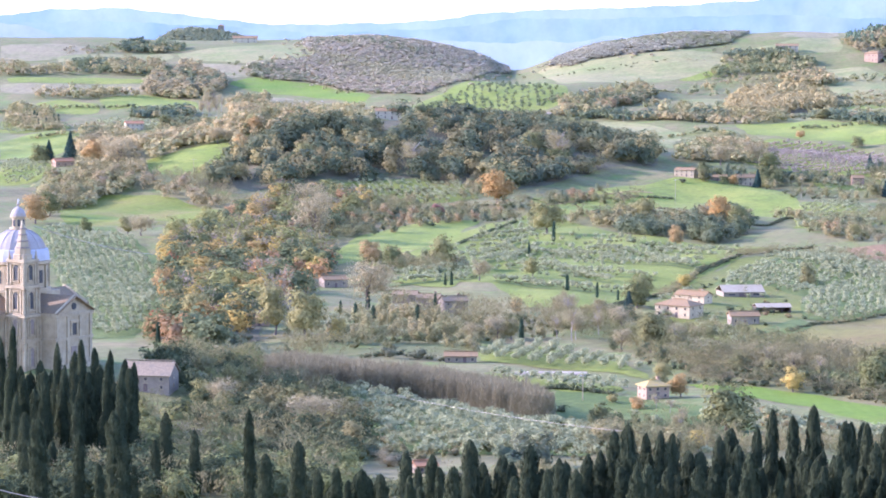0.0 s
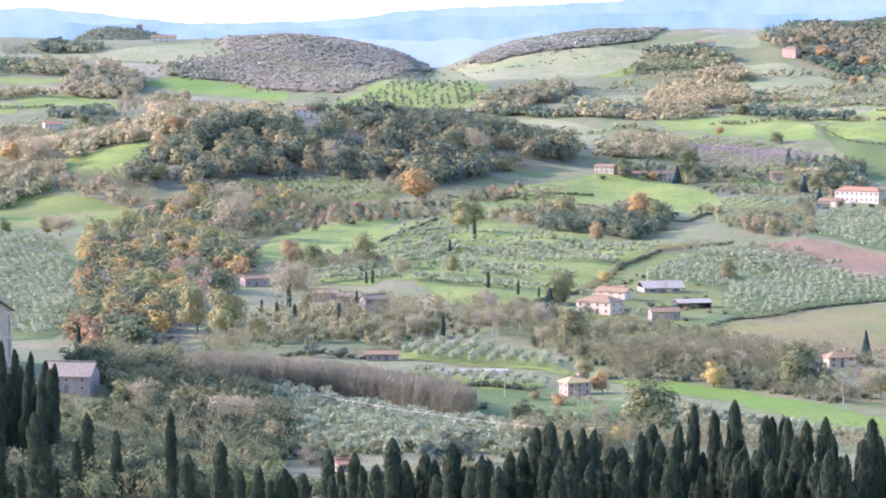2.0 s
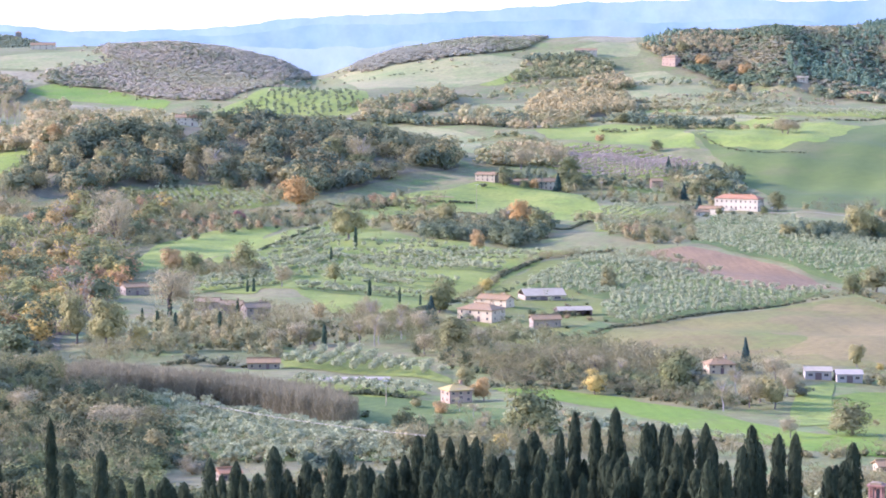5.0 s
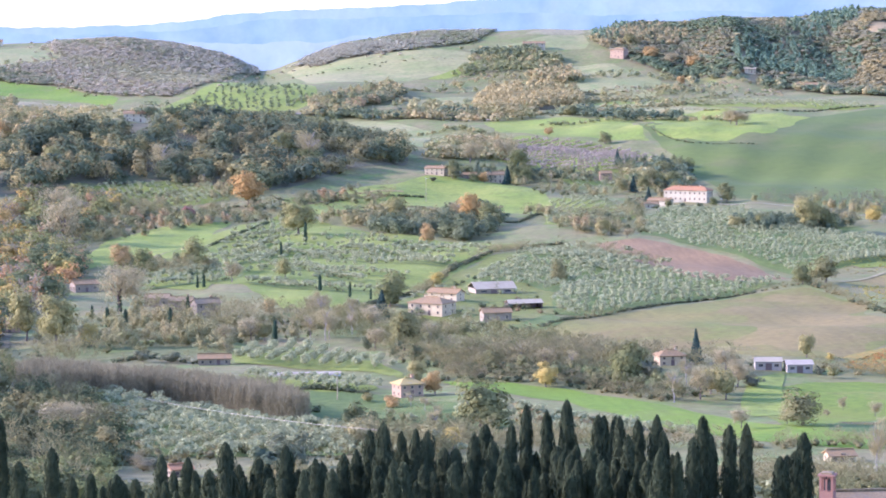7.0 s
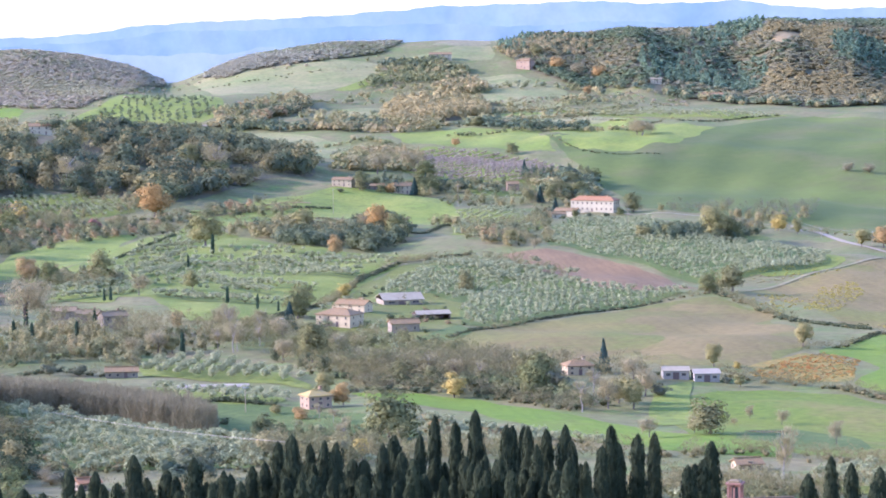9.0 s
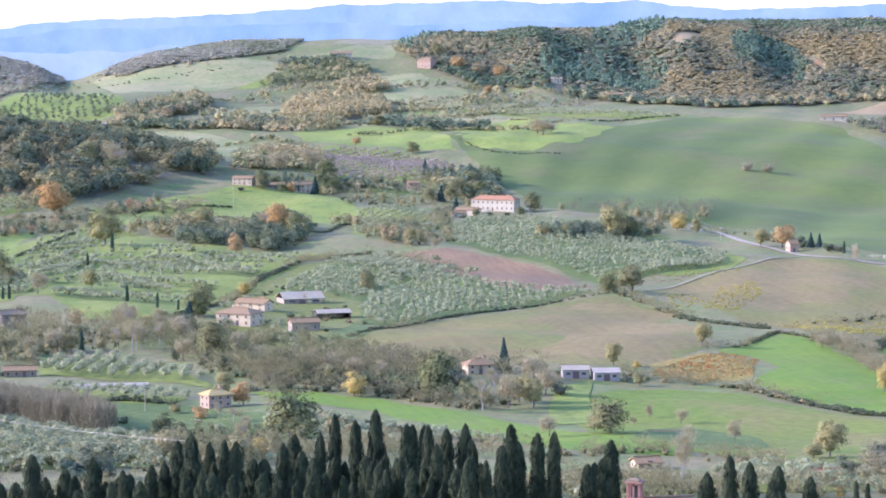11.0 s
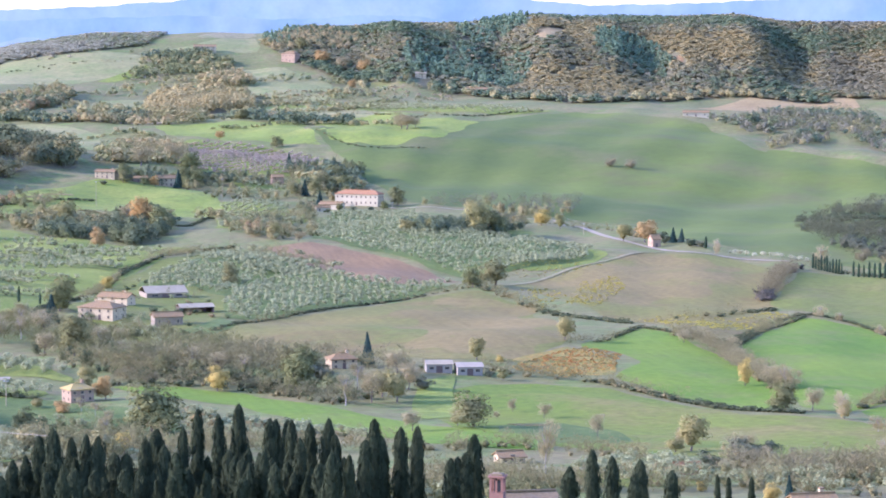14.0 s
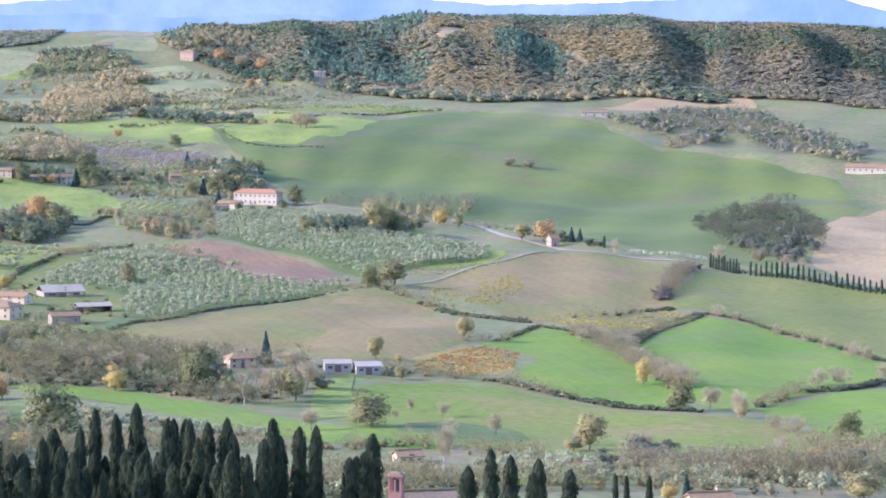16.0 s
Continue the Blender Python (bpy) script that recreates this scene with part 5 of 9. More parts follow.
hedge("dark hedge round the rising corn field", [(17.89, 1003), (18.52, 1090), (19.21, 1119), (20.14, 1100), (21.52, 1042), (22.97, 981)], LOW, 1.6, 0.6)
hedge("hedge at the edge of the stubble", [(7.12, 1049), (8.29, 1114), (9.92, 1173), (11.31, 1210), (12.47, 1235)], LOW, 2.0, 0.5)
hedge("overgrown ditch between the tan fields", [(12.47, 1248), (13.40, 1178), (14.44, 1112), (15.71, 1062)], HEDGE, 2.2, 1.2)
hedge("hedge at the foot of the meadow", [(2.50, 1702), (4.12, 1732), (5.51, 1644), (6.44, 1590), (7.31, 1698)], LOW, 1.8, 0.6)
hedge("field edge bushes below the oak wood", [(1.69, 1754), (2.50, 1750), (3.65, 1794), (4.69, 1812)], HEDGE, 2.0, 0.8)
hedge("bushes behind the long corn strip", [(5.03, 867), (6.43, 857), (7.71, 847), (8.99, 823), (9.92, 807)], [(4, "bare", 3, 6, 1.3, (0.21, 0.189, 0.084), (0.3, 0.257, 0.12)), (1.5, "bush", 1.5, 3, 1.3, (0.11, 0.12, 0.06), GREEN), (1, "bush", 1.5, 3, 1.2, OLDGREEN, TAN)], 1.2, 1.8)
hedge("dark hedge on the green hillside", [(9.24, 2254), (10.16, 2160), (11.55, 2152)], LOW, 4, 1.0)
hedge("dark tree line below the far pasture", [(9.61, 2444), (11.23, 2364), (12.61, 2400), (13.89, 2446)], HEDGE, 3.5, 1.0)
hedge("line of trees along the far road", [(1.90, 2492), (3.40, 2464), (4.79, 2418), (6.16, 2376), (7.53, 2450), (8.96, 2468)], [(2, "fartree", 4, 8, 1.4, OLDGREEN, TAN), (1, "bush", 3, 5, 1, GREEN, OLDGREEN)], 7, 4)
hedge("line of bushes on the far terraces", [(7.60, 2506), (8.76, 2478), (10.37, 2562), (11.97, 2504)], HEDGE, 6, 2)
hedge("line of trees up the far slope", [(2.18, 2934), (4.14, 2956), (5.76, 2978)], HEDGE, 9, 6)
hedge("bushes along the far terraces", [(4.67, 2520), (5.93, 2622), (7.52, 2642), (8.95, 2690)], HEDGE, 5, 2)
hedge("shrubs along the wood's lower edge", [(-3.99, 1744), (-2.60, 1766), (-1.91, 1748), (-0.28, 1678), (1.34, 1698), (1.69, 1754)], HEDGE, 3, 2)
hedge("scrubby strip in front of the meadow", [(-2.60, 1576), (-1.21, 1628), (0.18, 1680), (1.34, 1654)], HEDGE, 3, 3)
hedge("dark bushes along the sheltered lane", [(-1.66, 934), (-0.97, 948), (0.08, 932)], HEDGE, 2.2, 1.0)
hedge("hedge at the corner of the corn strip", [(20.40, 822), (21.31, 859), (22.22, 874), (22.97, 900)], HEDGE, 1.3, 0.9)
hedge("bushes below the tan vineyard", [(16.55, 1114), (17.60, 1116), (18.52, 1159)], HEDGE, 3, 2)
hedge("row of trees along the crest road", [(12.24, 1708), (13.63, 1680), (14.56, 1628), (15.72, 1542), (16.53, 1500)], HEDGE, 6, 2)
hedge("scrub of reddish twigs below the gardens", [(11.33, 676), (12.96, 689), (14.72, 678), (16.00, 654)], [(2, "bare", 2.5, 5, 1.3, GREY, TAN), (1, "bush", 1.5, 3, 1.1, OLDGREEN, TAN)], 1.0, 3.5)
hedge("scrub of pale twigs among the gardens", [(18.0, 636), (18.9, 640), (20.19, 634), (21.80, 630), (22.94, 641)], [(4, "bare", 3, 5.5, 1.5, (0.28, 0.236, 0.116), (0.34, 0.289, 0.14)), (0.6, "bush", 2, 3.5, 1.2, OLDGREEN, TAN)], 0.4, 7)
hedge("scrub of pale twigs behind the cypresses", [(11.33, 597), (12.26, 610), (13.90, 584), (14.84, 571)], [(3, "bare", 3, 6, 1.3, GREY, TAN), (1, "bush", 2, 4, 1.1, OLDGREEN, TAN)], 0.8, 5)


# ---- loose trees and shrubs over the rest of the valley ----
MIXED = [(2, "bush", 2, 4.5, 1.1, GREEN, OLDGREEN), (1.5, "bare", 4, 8, 1.2, GREY, TAN), (1.2, "oak", 5, 9, 1.0, OLDGREEN, TAN), (1, "olive", 3, 4.5, 1.2, SILVER, SILVER2)]
FARMIX = [(2, "fartree", 4, 9, 1.2, OLDGREEN, (0.24, 0.25, 0.13)), (1.5, "fartree", 5, 10, 1.1, OLDGREEN, TAN), (1, "bare", 5, 9, 1.2, GREY, TAN), (1, "bush", 2, 4, 1.2, SILVER, OLDGREEN)]


def loose(label, outline, area, kinds):
    p = scatter(outline, area * 0.55)
    clump = np.sin(p[:, 0] / 37 + 0.6) * np.sin(p[:, 1] / 71) + 0.8 * np.sin(p[:, 0] / 83 - p[:, 1] / 29) + 0.5 * np.sin(p[:, 1] / 17)
    return mass("scattered_trees", label, "trees", p[clump > 0.12], kinds)


loose("loose shrubs under the long ridge", [(4.14, 2680), (6.45, 2916), (8.30, 2920), (11.05, 2790), (11.05, 2526), (7.60, 2506), (4.13, 2436)], 330, FARMIX)
loose("garden trees and shrubs between the cottages", [(-3.99, 971), (-2.13, 1086), (0.89, 1095), (3.22, 1068), (2.06, 1009), (0.78, 1000), (0.43, 932), (-1.66, 924), (-3.76, 881)], 70, MIXED)
loose("shrubs and olives around the corn strip", [(1.37, 844), (3.93, 831), (5.10, 742), (6.38, 679), (5.46, 626), (2.55, 682)], 60, MIXED)
loose("shrubs and saplings of the gardens below the town", [(11.33, 676), (12.96, 692), (16.47, 656), (23.01, 651), (23.02, 573), (11.33, 547)], 34, [(3, "bare", 3, 6.5, 1.3, GREY, TAN), (1.5, "bush", 1.5, 3.5, 1.1, OLDGREEN, TAN), (1, "olive", 2.5, 4, 1.2, SILVER, SILVER2)])
loose("shrubs behind the cypresses", [(-1.45, 693), (2.04, 678), (5.54, 699), (9.03, 705), (11.33, 694), (11.34, 585), (-1.46, 579)], 32, [(3, "bare", 3, 6, 1.3, GREY, TAN), (1.5, "bush", 1.5, 3.5, 1.1, OLDGREEN, TAN), (1, "olive", 2.5, 4, 1.2, SILVER, SILVER2)])
loose("bare scrub below the stone farm", [(3.41, 1018), (4.81, 1068), (6.44, 1029), (7.71, 984), (7.13, 885), (5.27, 877), (4.10, 917)], 40, [(4, "bare", 4, 7, 1.2, GREY, TAN), (1, "bush", 2, 4, 1.1, OLDGREEN, TAN)])
loose("shrubs and small olives in the olive belt", [(-2.60, 1800), (1.34, 1842), (1.34, 1684), (-0.98, 1638), (-2.37, 1574)], 70, MIXED)
loose("shrubs around the terraces", [(0.88, 1612), (3.66, 1662), (6.54, 1480), (5.40, 1375), (2.50, 1508)], 160, MIXED)
loose("loose olives and shrubs round the villa", [(6.45, 2054), (9.23, 1976), (11.54, 1814), (10.38, 1686), (8.53, 1470), (6.90, 1548)], 200, MIXED)

loose("shrubs and fruit trees below the church barn", [(-5.61, 972), (-3.76, 1082), (-1.90, 1042), (-1.66, 915), (-3.64, 883), (-5.38, 762)], 55, MIXED)
loose("belt of scrub between the corn strip and the stone farm", [(4.38, 1033), (6.23, 1049), (8.32, 920), (10.17, 854), (9.02, 840), (6.47, 862), (5.07, 883)], 40, [(4, "bare", 5, 9, 1.2, (0.21, 0.189, 0.084), (0.3, 0.257, 0.12)), (2, "bare", 4, 8, 1.3, GREY, TAN), (0.6, "bush", 2, 3.5, 1.2, GREEN, OLDGREEN)])
loose("scrub and bare trees between house and sheds", [(7.35, 953), (8.75, 937), (11.43, 893), (11.43, 859), (10.38, 818), (8.75, 829), (7.58, 846)], 45, [(4, "bare", 5, 9, 1.2, (0.21, 0.189, 0.084), (0.3, 0.257, 0.12)), (2, "bare", 4, 8, 1.3, GREY, TAN), (0.6, "bush", 2, 3.5, 1.2, GREEN, OLDGREEN)])
loose("bushes on the bank below the villa", [(7.37, 1544), (8.76, 1708), (9.57, 1688), (9.22, 1494), (8.06, 1456)], 60, MIXED)
loose("bare saplings along the near stream", [(19.38, 627), (21.10, 693), (23.00, 718), (23.01, 620), (19.96, 596)], 30, [(3, "bare", 3, 7, 1.3, GREY, TAN), (1, "bush", 2, 4, 1.1, OLDGREEN, TAN)])

field("field", "brown leaf litter under the far crest woods", [(2.06, 3092), (2.76, 3224), (3.68, 3266), (4.84, 3240), (5.99, 3228), (6.22, 3206), (5.76, 3092), (4.49, 3030), (3.45, 3026), (2.64, 3010)], LITTER)
# crest trees lightened and blued, so their paint holds the haze
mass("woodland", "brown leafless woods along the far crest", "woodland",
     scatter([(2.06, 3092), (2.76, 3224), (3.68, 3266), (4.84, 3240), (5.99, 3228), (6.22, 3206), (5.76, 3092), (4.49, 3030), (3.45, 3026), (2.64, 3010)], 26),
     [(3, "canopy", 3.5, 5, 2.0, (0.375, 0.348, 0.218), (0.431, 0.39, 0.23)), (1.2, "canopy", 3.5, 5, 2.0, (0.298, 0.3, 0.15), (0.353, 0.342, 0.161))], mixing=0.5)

loose("tangled bushes between the near cypresses", [(-3.64, 640), (-0.96, 643), (2.55, 616), (6.04, 599), (9.10, 610), (9.10, 561), (-3.64, 540)], 22, [(3, "bush", 2, 4.5, 1.1, GREEN, (0.27, 0.25, 0.09)), (2, "bare", 3, 6, 1.2, GREY, TAN), (1, "nearoak", 4, 6, 1.0, OLDGREEN, TAN)])
loose("tangled bushes on the slope under the town", [(4.09, 589), (7.59, 588), (14.14, 600), (14.14, 550), (4.09, 541)], 30, [(2, "bush", 2, 4, 1.1, OLDGREEN, (0.27, 0.25, 0.09)), (2.5, "bare", 3, 6, 1.2, GREY, TAN)])


mass("thicket", "bright yellow-green shrubs and saplings below the town", "thicket", scatter([(-8.15, 668), (-6.77, 698), (-5.26, 676), (-3.52, 662), (-1.89, 618), (-1.65, 540), (-5, 515), (-8.9, 530)], 30),
     [(3, "nearoak", 4, 8, 1.15, (0.24, 0.25, 0.08), (0.31, 0.30, 0.10)), (1.6, "nearoak", 4, 7, 1.1, (0.13, 0.145, 0.06), (0.19, 0.19, 0.07)), (0.7, "bare", 4, 7, 1.2, GREY, TAN)], mixing=0.5)


# ---- belts and copses of the far left slopes ----
DARKBELT = [(2.5, "fartree", 6, 11, 1.2, PINE, GREEN), (1, "fartree", 6, 10, 1.2, OLDGREEN, TAN)]
MIXBELT = [(2, "fartree", 7, 12, 1.2, OLDGREEN, TAN), (2, "bare", 8, 12, 1.2, GREY, TAN), (1, "fartree", 7, 11, 1.2, (0.34, 0.26, 0.12), TAN)]
SCRUBBELT = [(2, "fartree", 2, 4, 1.5, (0.26, 0.225, 0.15), TAN), (1.5, "fartree", 2, 4.5, 1.5, (0.19, 0.195, 0.105), OLDGREEN), (1, "bare", 3, 6, 1.2, GREY, TAN)]
GOLDBELT = [(2, "midtree", 8, 13, 1.2, (0.38, 0.30, 0.13), (0.43, 0.33, 0.14)), (1.6, "midtree", 8, 12, 1.25, OLDGREEN, TAN), (1.2, "bare", 8, 12, 1.2, GREY, TAN), (0.8, "midtree", 7, 11, 1.2, (0.15, 0.165, 0.085), GREEN)]
COPSEBELT = [(2.4, "midtree", 9, 15, 1.15, (0.29, 0.24, 0.12), TAN), (1.2, "midtree", 9, 14, 1.2, (0.16, 0.17, 0.09), GREEN), (1, "midtree", 8, 12, 1.2, RUST, TAN)]
FAROLIVE = [(1, "fartree", 3, 4.5, 1.2, SILVER, SILVER2)]
for label, outline, area, kinds in [
        ("dark belt of trees under the village hill", [(-6.57, 3080), (-6.51, 3174), (-5.25, 3122), (-5.31, 3068), (-6.40, 3068)], 70, DARKBELT),
        ("mauve scrub along the far crest", [(-7.76, 3074), (-6.57, 3158), (-6.57, 3068), (-7.65, 3010)], 90, SCRUBBELT),
        ("trees round far farms under the village hill", [(-7.53, 2950), (-7.31, 2872), (-6.05, 2850), (-5.60, 2876), (-5.71, 2974), (-6.97, 2972)], 90, DARKBELT + MIXBELT),
        ("grey trees over far olive plots", [(-9.01, 2922), (-7.53, 2920), (-7.42, 2858), (-9.01, 2840)], 110, MIXBELT),
        ("autumn copse between far pastures", [(-6.17, 2724), (-5.71, 2876), (-5.25, 2926), (-4.45, 2796), (-4.56, 2722), (-5.60, 2694)], 70, COPSEBELT),
        ("dark belt of oaks between far pastures", [(-6.40, 2498), (-6.34, 2556), (-5.14, 2528), (-5.14, 2456)], 45, DARKBELT),
        ("grey bare trees with dark evergreens by a far farm", [(-8.90, 2378), (-8.79, 2586), (-7.99, 2580), (-7.77, 2332)], 80, MIXBELT),
        ("hedge trees along a far lane", [(-8.33, 2700), (-6.97, 2728), (-6.17, 2696), (-7.08, 2664), (-8.33, 2660)], 110, MIXBELT),
        ("golden trees beside bare poplars", [(-4.39, 2564), (-4.34, 2644), (-3.64, 2640), (-3.47, 2508), (-4.22, 2480)], 60, GOLDBELT),
        ("grey-green olives on a far slope", [(-7.77, 2420), (-6.74, 2490), (-5.02, 2412), (-5.25, 2334), (-6.74, 2352)], 80, FAROLIVE),
        ("belt of golden and tan trees before the wood", [(-5.94, 2282), (-5.60, 2412), (-4.68, 2428), (-3.53, 1986), (-2.61, 1968), (-1.91, 1974), (-2.14, 1932), (-3.87, 1936), (-4.68, 1942), (-5.60, 1970)], 75, GOLDBELT),
        ("belt of tan trees beside a far red-roofed house", [(-7.54, 2136), (-7.31, 2310), (-6.40, 2330), (-6.06, 2034), (-6.52, 1938), (-7.32, 1976)], 70, GOLDBELT),
        ("tall bare trees on the bank above the church", [(-8.12, 1698), (-8.23, 1798), (-7.55, 1890), (-6.75, 1948), (-6.17, 1940), (-6.06, 1858), (-6.86, 1768), (-7.55, 1704)], 70, MIXBELT),
        ("dark evergreens round a far farm on the crest", [(5.70, 2982), (5.87, 3028), (7.02, 3022), (7.08, 2988), (5.99, 2976)], 60, DARKBELT),
        ("grey-green shrubs down the far slope", [(5.18, 2858), (5.99, 2954), (7.02, 2964), (7.37, 2908), (6.68, 2832), (5.64, 2832)], 150, SCRUBBELT),
        ("orange-brown trees along a far bank", [(6.80, 2822), (7.14, 2862), (7.83, 2870), (7.97, 2794), (7.26, 2790)], 55, GOLDBELT),
        ("dark oaks along a far hedge", [(7.43, 2426), (7.55, 2500), (8.12, 2496), (8.18, 2432), (8.75, 2388), (8.70, 2336)], 70, DARKBELT),
        ("shrubs along the far road", [(4.37, 2418), (4.37, 2510), (5.53, 2500), (6.91, 2472), (6.91, 2386), (5.53, 2382)], 130, MIXBELT),
        ("dark hedge under the far terraces", [(8.64, 2352), (8.87, 2406), (10.12, 2380), (10.12, 2338)], 80, DARKBELT),
        ("scrub and shrubs at the foot of the ridge", [(8.86, 2714), (9.89, 2804), (12.02, 2770), (12.02, 2626), (10.58, 2614), (9.32, 2664)], 190, SCRUBBELT),
        ("brown scrub under the plastered house", [(7.95, 2738), (9.32, 2756), (9.43, 2716), (8.06, 2702)], 90, SCRUBBELT),
        ("pink-grey trees above the upper farms", [(4.72, 1996), (5.07, 2152), (5.65, 2220), (6.45, 2186), (6.69, 2068), (5.99, 2022)], 75, MIXBELT),
        ("trees along a fold of the far pastures", [(-4.45, 2448), (-3.64, 2558), (-2.61, 2546), (-1.68, 2568), (-1.68, 2520), (-3.07, 1996), (-4.22, 1994)], 80, MIXBELT),
        ("dark hedge trees along the upper far slope", [(2.52, 2486), (4.13, 2466), (5.75, 2454), (5.75, 2412), (4.02, 2422), (2.52, 2452)], 60, DARKBELT),
        ("dark evergreens between upper farms and villa", [(8.87, 1982), (9.45, 2040), (10.08, 2032), (10.26, 1928), (9.80, 1906), (9.10, 1918)], 45, DARKBELT)]:
    mass("copse", label, "copse", scatter(outline, area * 0.6), kinds)

loose("garden shrubs and fruit trees around the small house", [(2.54, 830), (3.93, 826), (5.32, 816), (6.37, 776), (7.41, 748), (7.18, 682), (5.34, 692), (3.71, 720), (2.54, 766)], 55, [(2, "bare", 3, 6, 1.2, GREY, TAN), (1.2, "bush", 1.5, 3, 1.2, OLDGREEN, TAN), (0.6, "bush", 1.5, 3, 1.2, (0.42, 0.25, 0.09), GOLD), (1.2, "olive", 3, 4, 1.1, SILVER, SILVER2)])
loose("olives and shrubs along the far edge of the corn strip", [(5.33, 766), (7.18, 760), (9.08, 746), (9.08, 707), (7.18, 716)], 30, [(2, "olive", 3, 4.2, 1.1, SILVER, SILVER2), (1, "bush", 1.5, 3, 1.2, (0.40, 0.24, 0.10), TAN)])

mass("thicket", "dark garden shrubs and evergreens under the yellow-roofed house", "thicket", scatter([(3.4, 772), (4.9, 770), (5.6, 790), (6.4, 770), (6.6, 735), (5.2, 690), (3.3, 690), (2.3, 740), (2.4, 790)], 44),
     [(2, "bush", 2, 4.5, 1.5, (0.11, 0.125, 0.055), GREEN), (1.4, "nearoak", 3, 6, 1.2, (0.14, 0.15, 0.06), OLDGREEN), (1.2, "bare", 3, 6, 1.3, GREY, TAN), (1, "nearolive", 3, 4.4, 1.1, SILVER, SILVER2)], mixing=0.7)
mass("olive_grove", "untidy near olives among dark scrub", "olive grove", scatter([(0.3, 745), (1.9, 745), (3.4, 715), (3.5, 660), (0.3, 660)], 32), [(3, "nearolive", 3, 4.6, 1.2, SILVER, SILVER2), (1, "bush", 2, 4, 1.4, (0.10, 0.115, 0.055), GREEN)], mixing=0.7)
hedge("dark hedge below the greenhouse", [(1.6, 838), (2.4, 836), (3.5, 826)], [(1, "bush", 1.6, 2.8, 1.6, (0.10, 0.115, 0.055), GREEN)], 1.2, 0.6)
hedge("grey olives and shrubs along the near edge of the corn strip", [(6.2, 792), (7.6, 762), (9.0, 735), (10.4, 712)], [(2, "nearolive", 2.5, 3.6, 1.2, SILVER, SILVER2), (1, "bush", 1.5, 2.6, 1.3, (0.40, 0.24, 0.08), TAN), (1, "bush", 1.5, 2.6, 1.3, (0.12, 0.13, 0.06), GREEN)], 1.8, 2.2)
mass("thicket", "dark green undergrowth at the foot of the leafless wood", "thicket", line_of([(5.4, 898), (6.4, 878), (7.6, 862), (8.8, 842), (10.2, 826)], 1.7, 5), [(2, "bush", 2.2, 4.2, 1.5, (0.11, 0.125, 0.055), GREEN), (1, "oak", 3.5, 6, 1.3, (0.15, 0.16, 0.065), OLDGREEN)], mixing=0.7)

mass("thicket", "olives and dark shrubs in the yards of the stone farm", "thicket", scatter([(3.9, 1110), (5.1, 1250), (5.9, 1290), (7.0, 1240), (7.6, 1140), (7.5, 1090), (6.2, 1040), (4.6, 1070)], 150),
     [(1.6, "olive", 3, 4.4, 1.15, SILVER, SILVER2), (1.6, "bush", 1.5, 3.2, 1.5, (0.11, 0.125, 0.055), GREEN), (0.8, "bare", 3, 6, 1.3, GREY, TAN), (0.5, "bush", 1.5, 3, 1.3, TAN, RUST)], mixing=0.8)
for line in ([(-3.99, 2868), (-3.99, 2958), (-3.07, 2968), (-2.6, 3032), (-2.9, 3150), (-2.7, 3262)], [(-3.99, 2868), (-2.61, 2810), (-1.57, 2700), (-0.53, 2654), (0.16, 2714), (0.97, 3054), (1.36, 3124)], [(2.06, 3092), (2.64, 3010), (3.45, 3026), (4.49, 3030), (5.76, 3092)]):
    hedge("loose trees at the edge of a far leafless wood", line, [(2, "canopy", 2.5, 4.5, 1.8, (0.36, 0.31, 0.18), (0.42, 0.35, 0.20)), (1, "fartree", 3, 6, 1.3, GREEN, OLDGREEN)], 10, 15)

for rise in (0, 9, 18, 27):
    mass("olive_grove", "row of olives at the edge of the villa's grove", "olive grove", line_of([(13.0, 1338 + rise), (13.8, 1358 + rise), (14.8, 1393 + rise)], 4.4, 0.6), OLIVES)

# low weeds and vines in autumn colour over the tan fields
WEEDS = [(2.6, "bush", 0.4, 0.8, 2.4, (0.56, 0.46, 0.08), (0.46, 0.38, 0.08)), (1, "bush", 0.3, 0.6, 2.6, (0.28, 0.26, 0.07), (0.33, 0.25, 0.10))]
VINES = [(2, "bush", 0.35, 0.7, 2.0, (0.56, 0.30, 0.07), (0.48, 0.34, 0.09)), (1.2, "bush", 0.4, 0.8, 2.0, (0.36, 0.30, 0.08), TAN), (0.8, "bush", 0.4, 0.8, 2.0, (0.58, 0.23, 0.06), (0.50, 0.28, 0.09))]
for label, outline, area, kinds in [
        ("yellow weeds in the tan field", [(14.35, 1166), (14.69, 1288), (15.39, 1306), (15.62, 1253), (15.05, 1153)], 7, WEEDS),
        ("yellow weeds along the foot of the tan field", [(15.86, 1117), (16.67, 1127), (17.71, 1105), (18.62, 1144), (18.97, 1113), (17.71, 1033), (16.44, 1052)], 7, WEEDS),
        ("yellow weeds on the wide stubble field", [(13.19, 1220), (13.88, 1269), (14.46, 1215), (13.89, 1155)], 16, WEEDS),
        ("orange vines in a small vineyard", [(13.19, 898), (14.12, 944), (14.82, 965), (15.52, 945), (15.40, 901), (14.36, 879)], 2.4, VINES),
        ("yellow and green weeds under the road", [(12.72, 1362), (13.88, 1393), (15.27, 1360), (14.34, 1320), (13.18, 1312)], 16, WEEDS)]:
    mass("weeds", label, "weeds", scatter(outline, area), kinds)

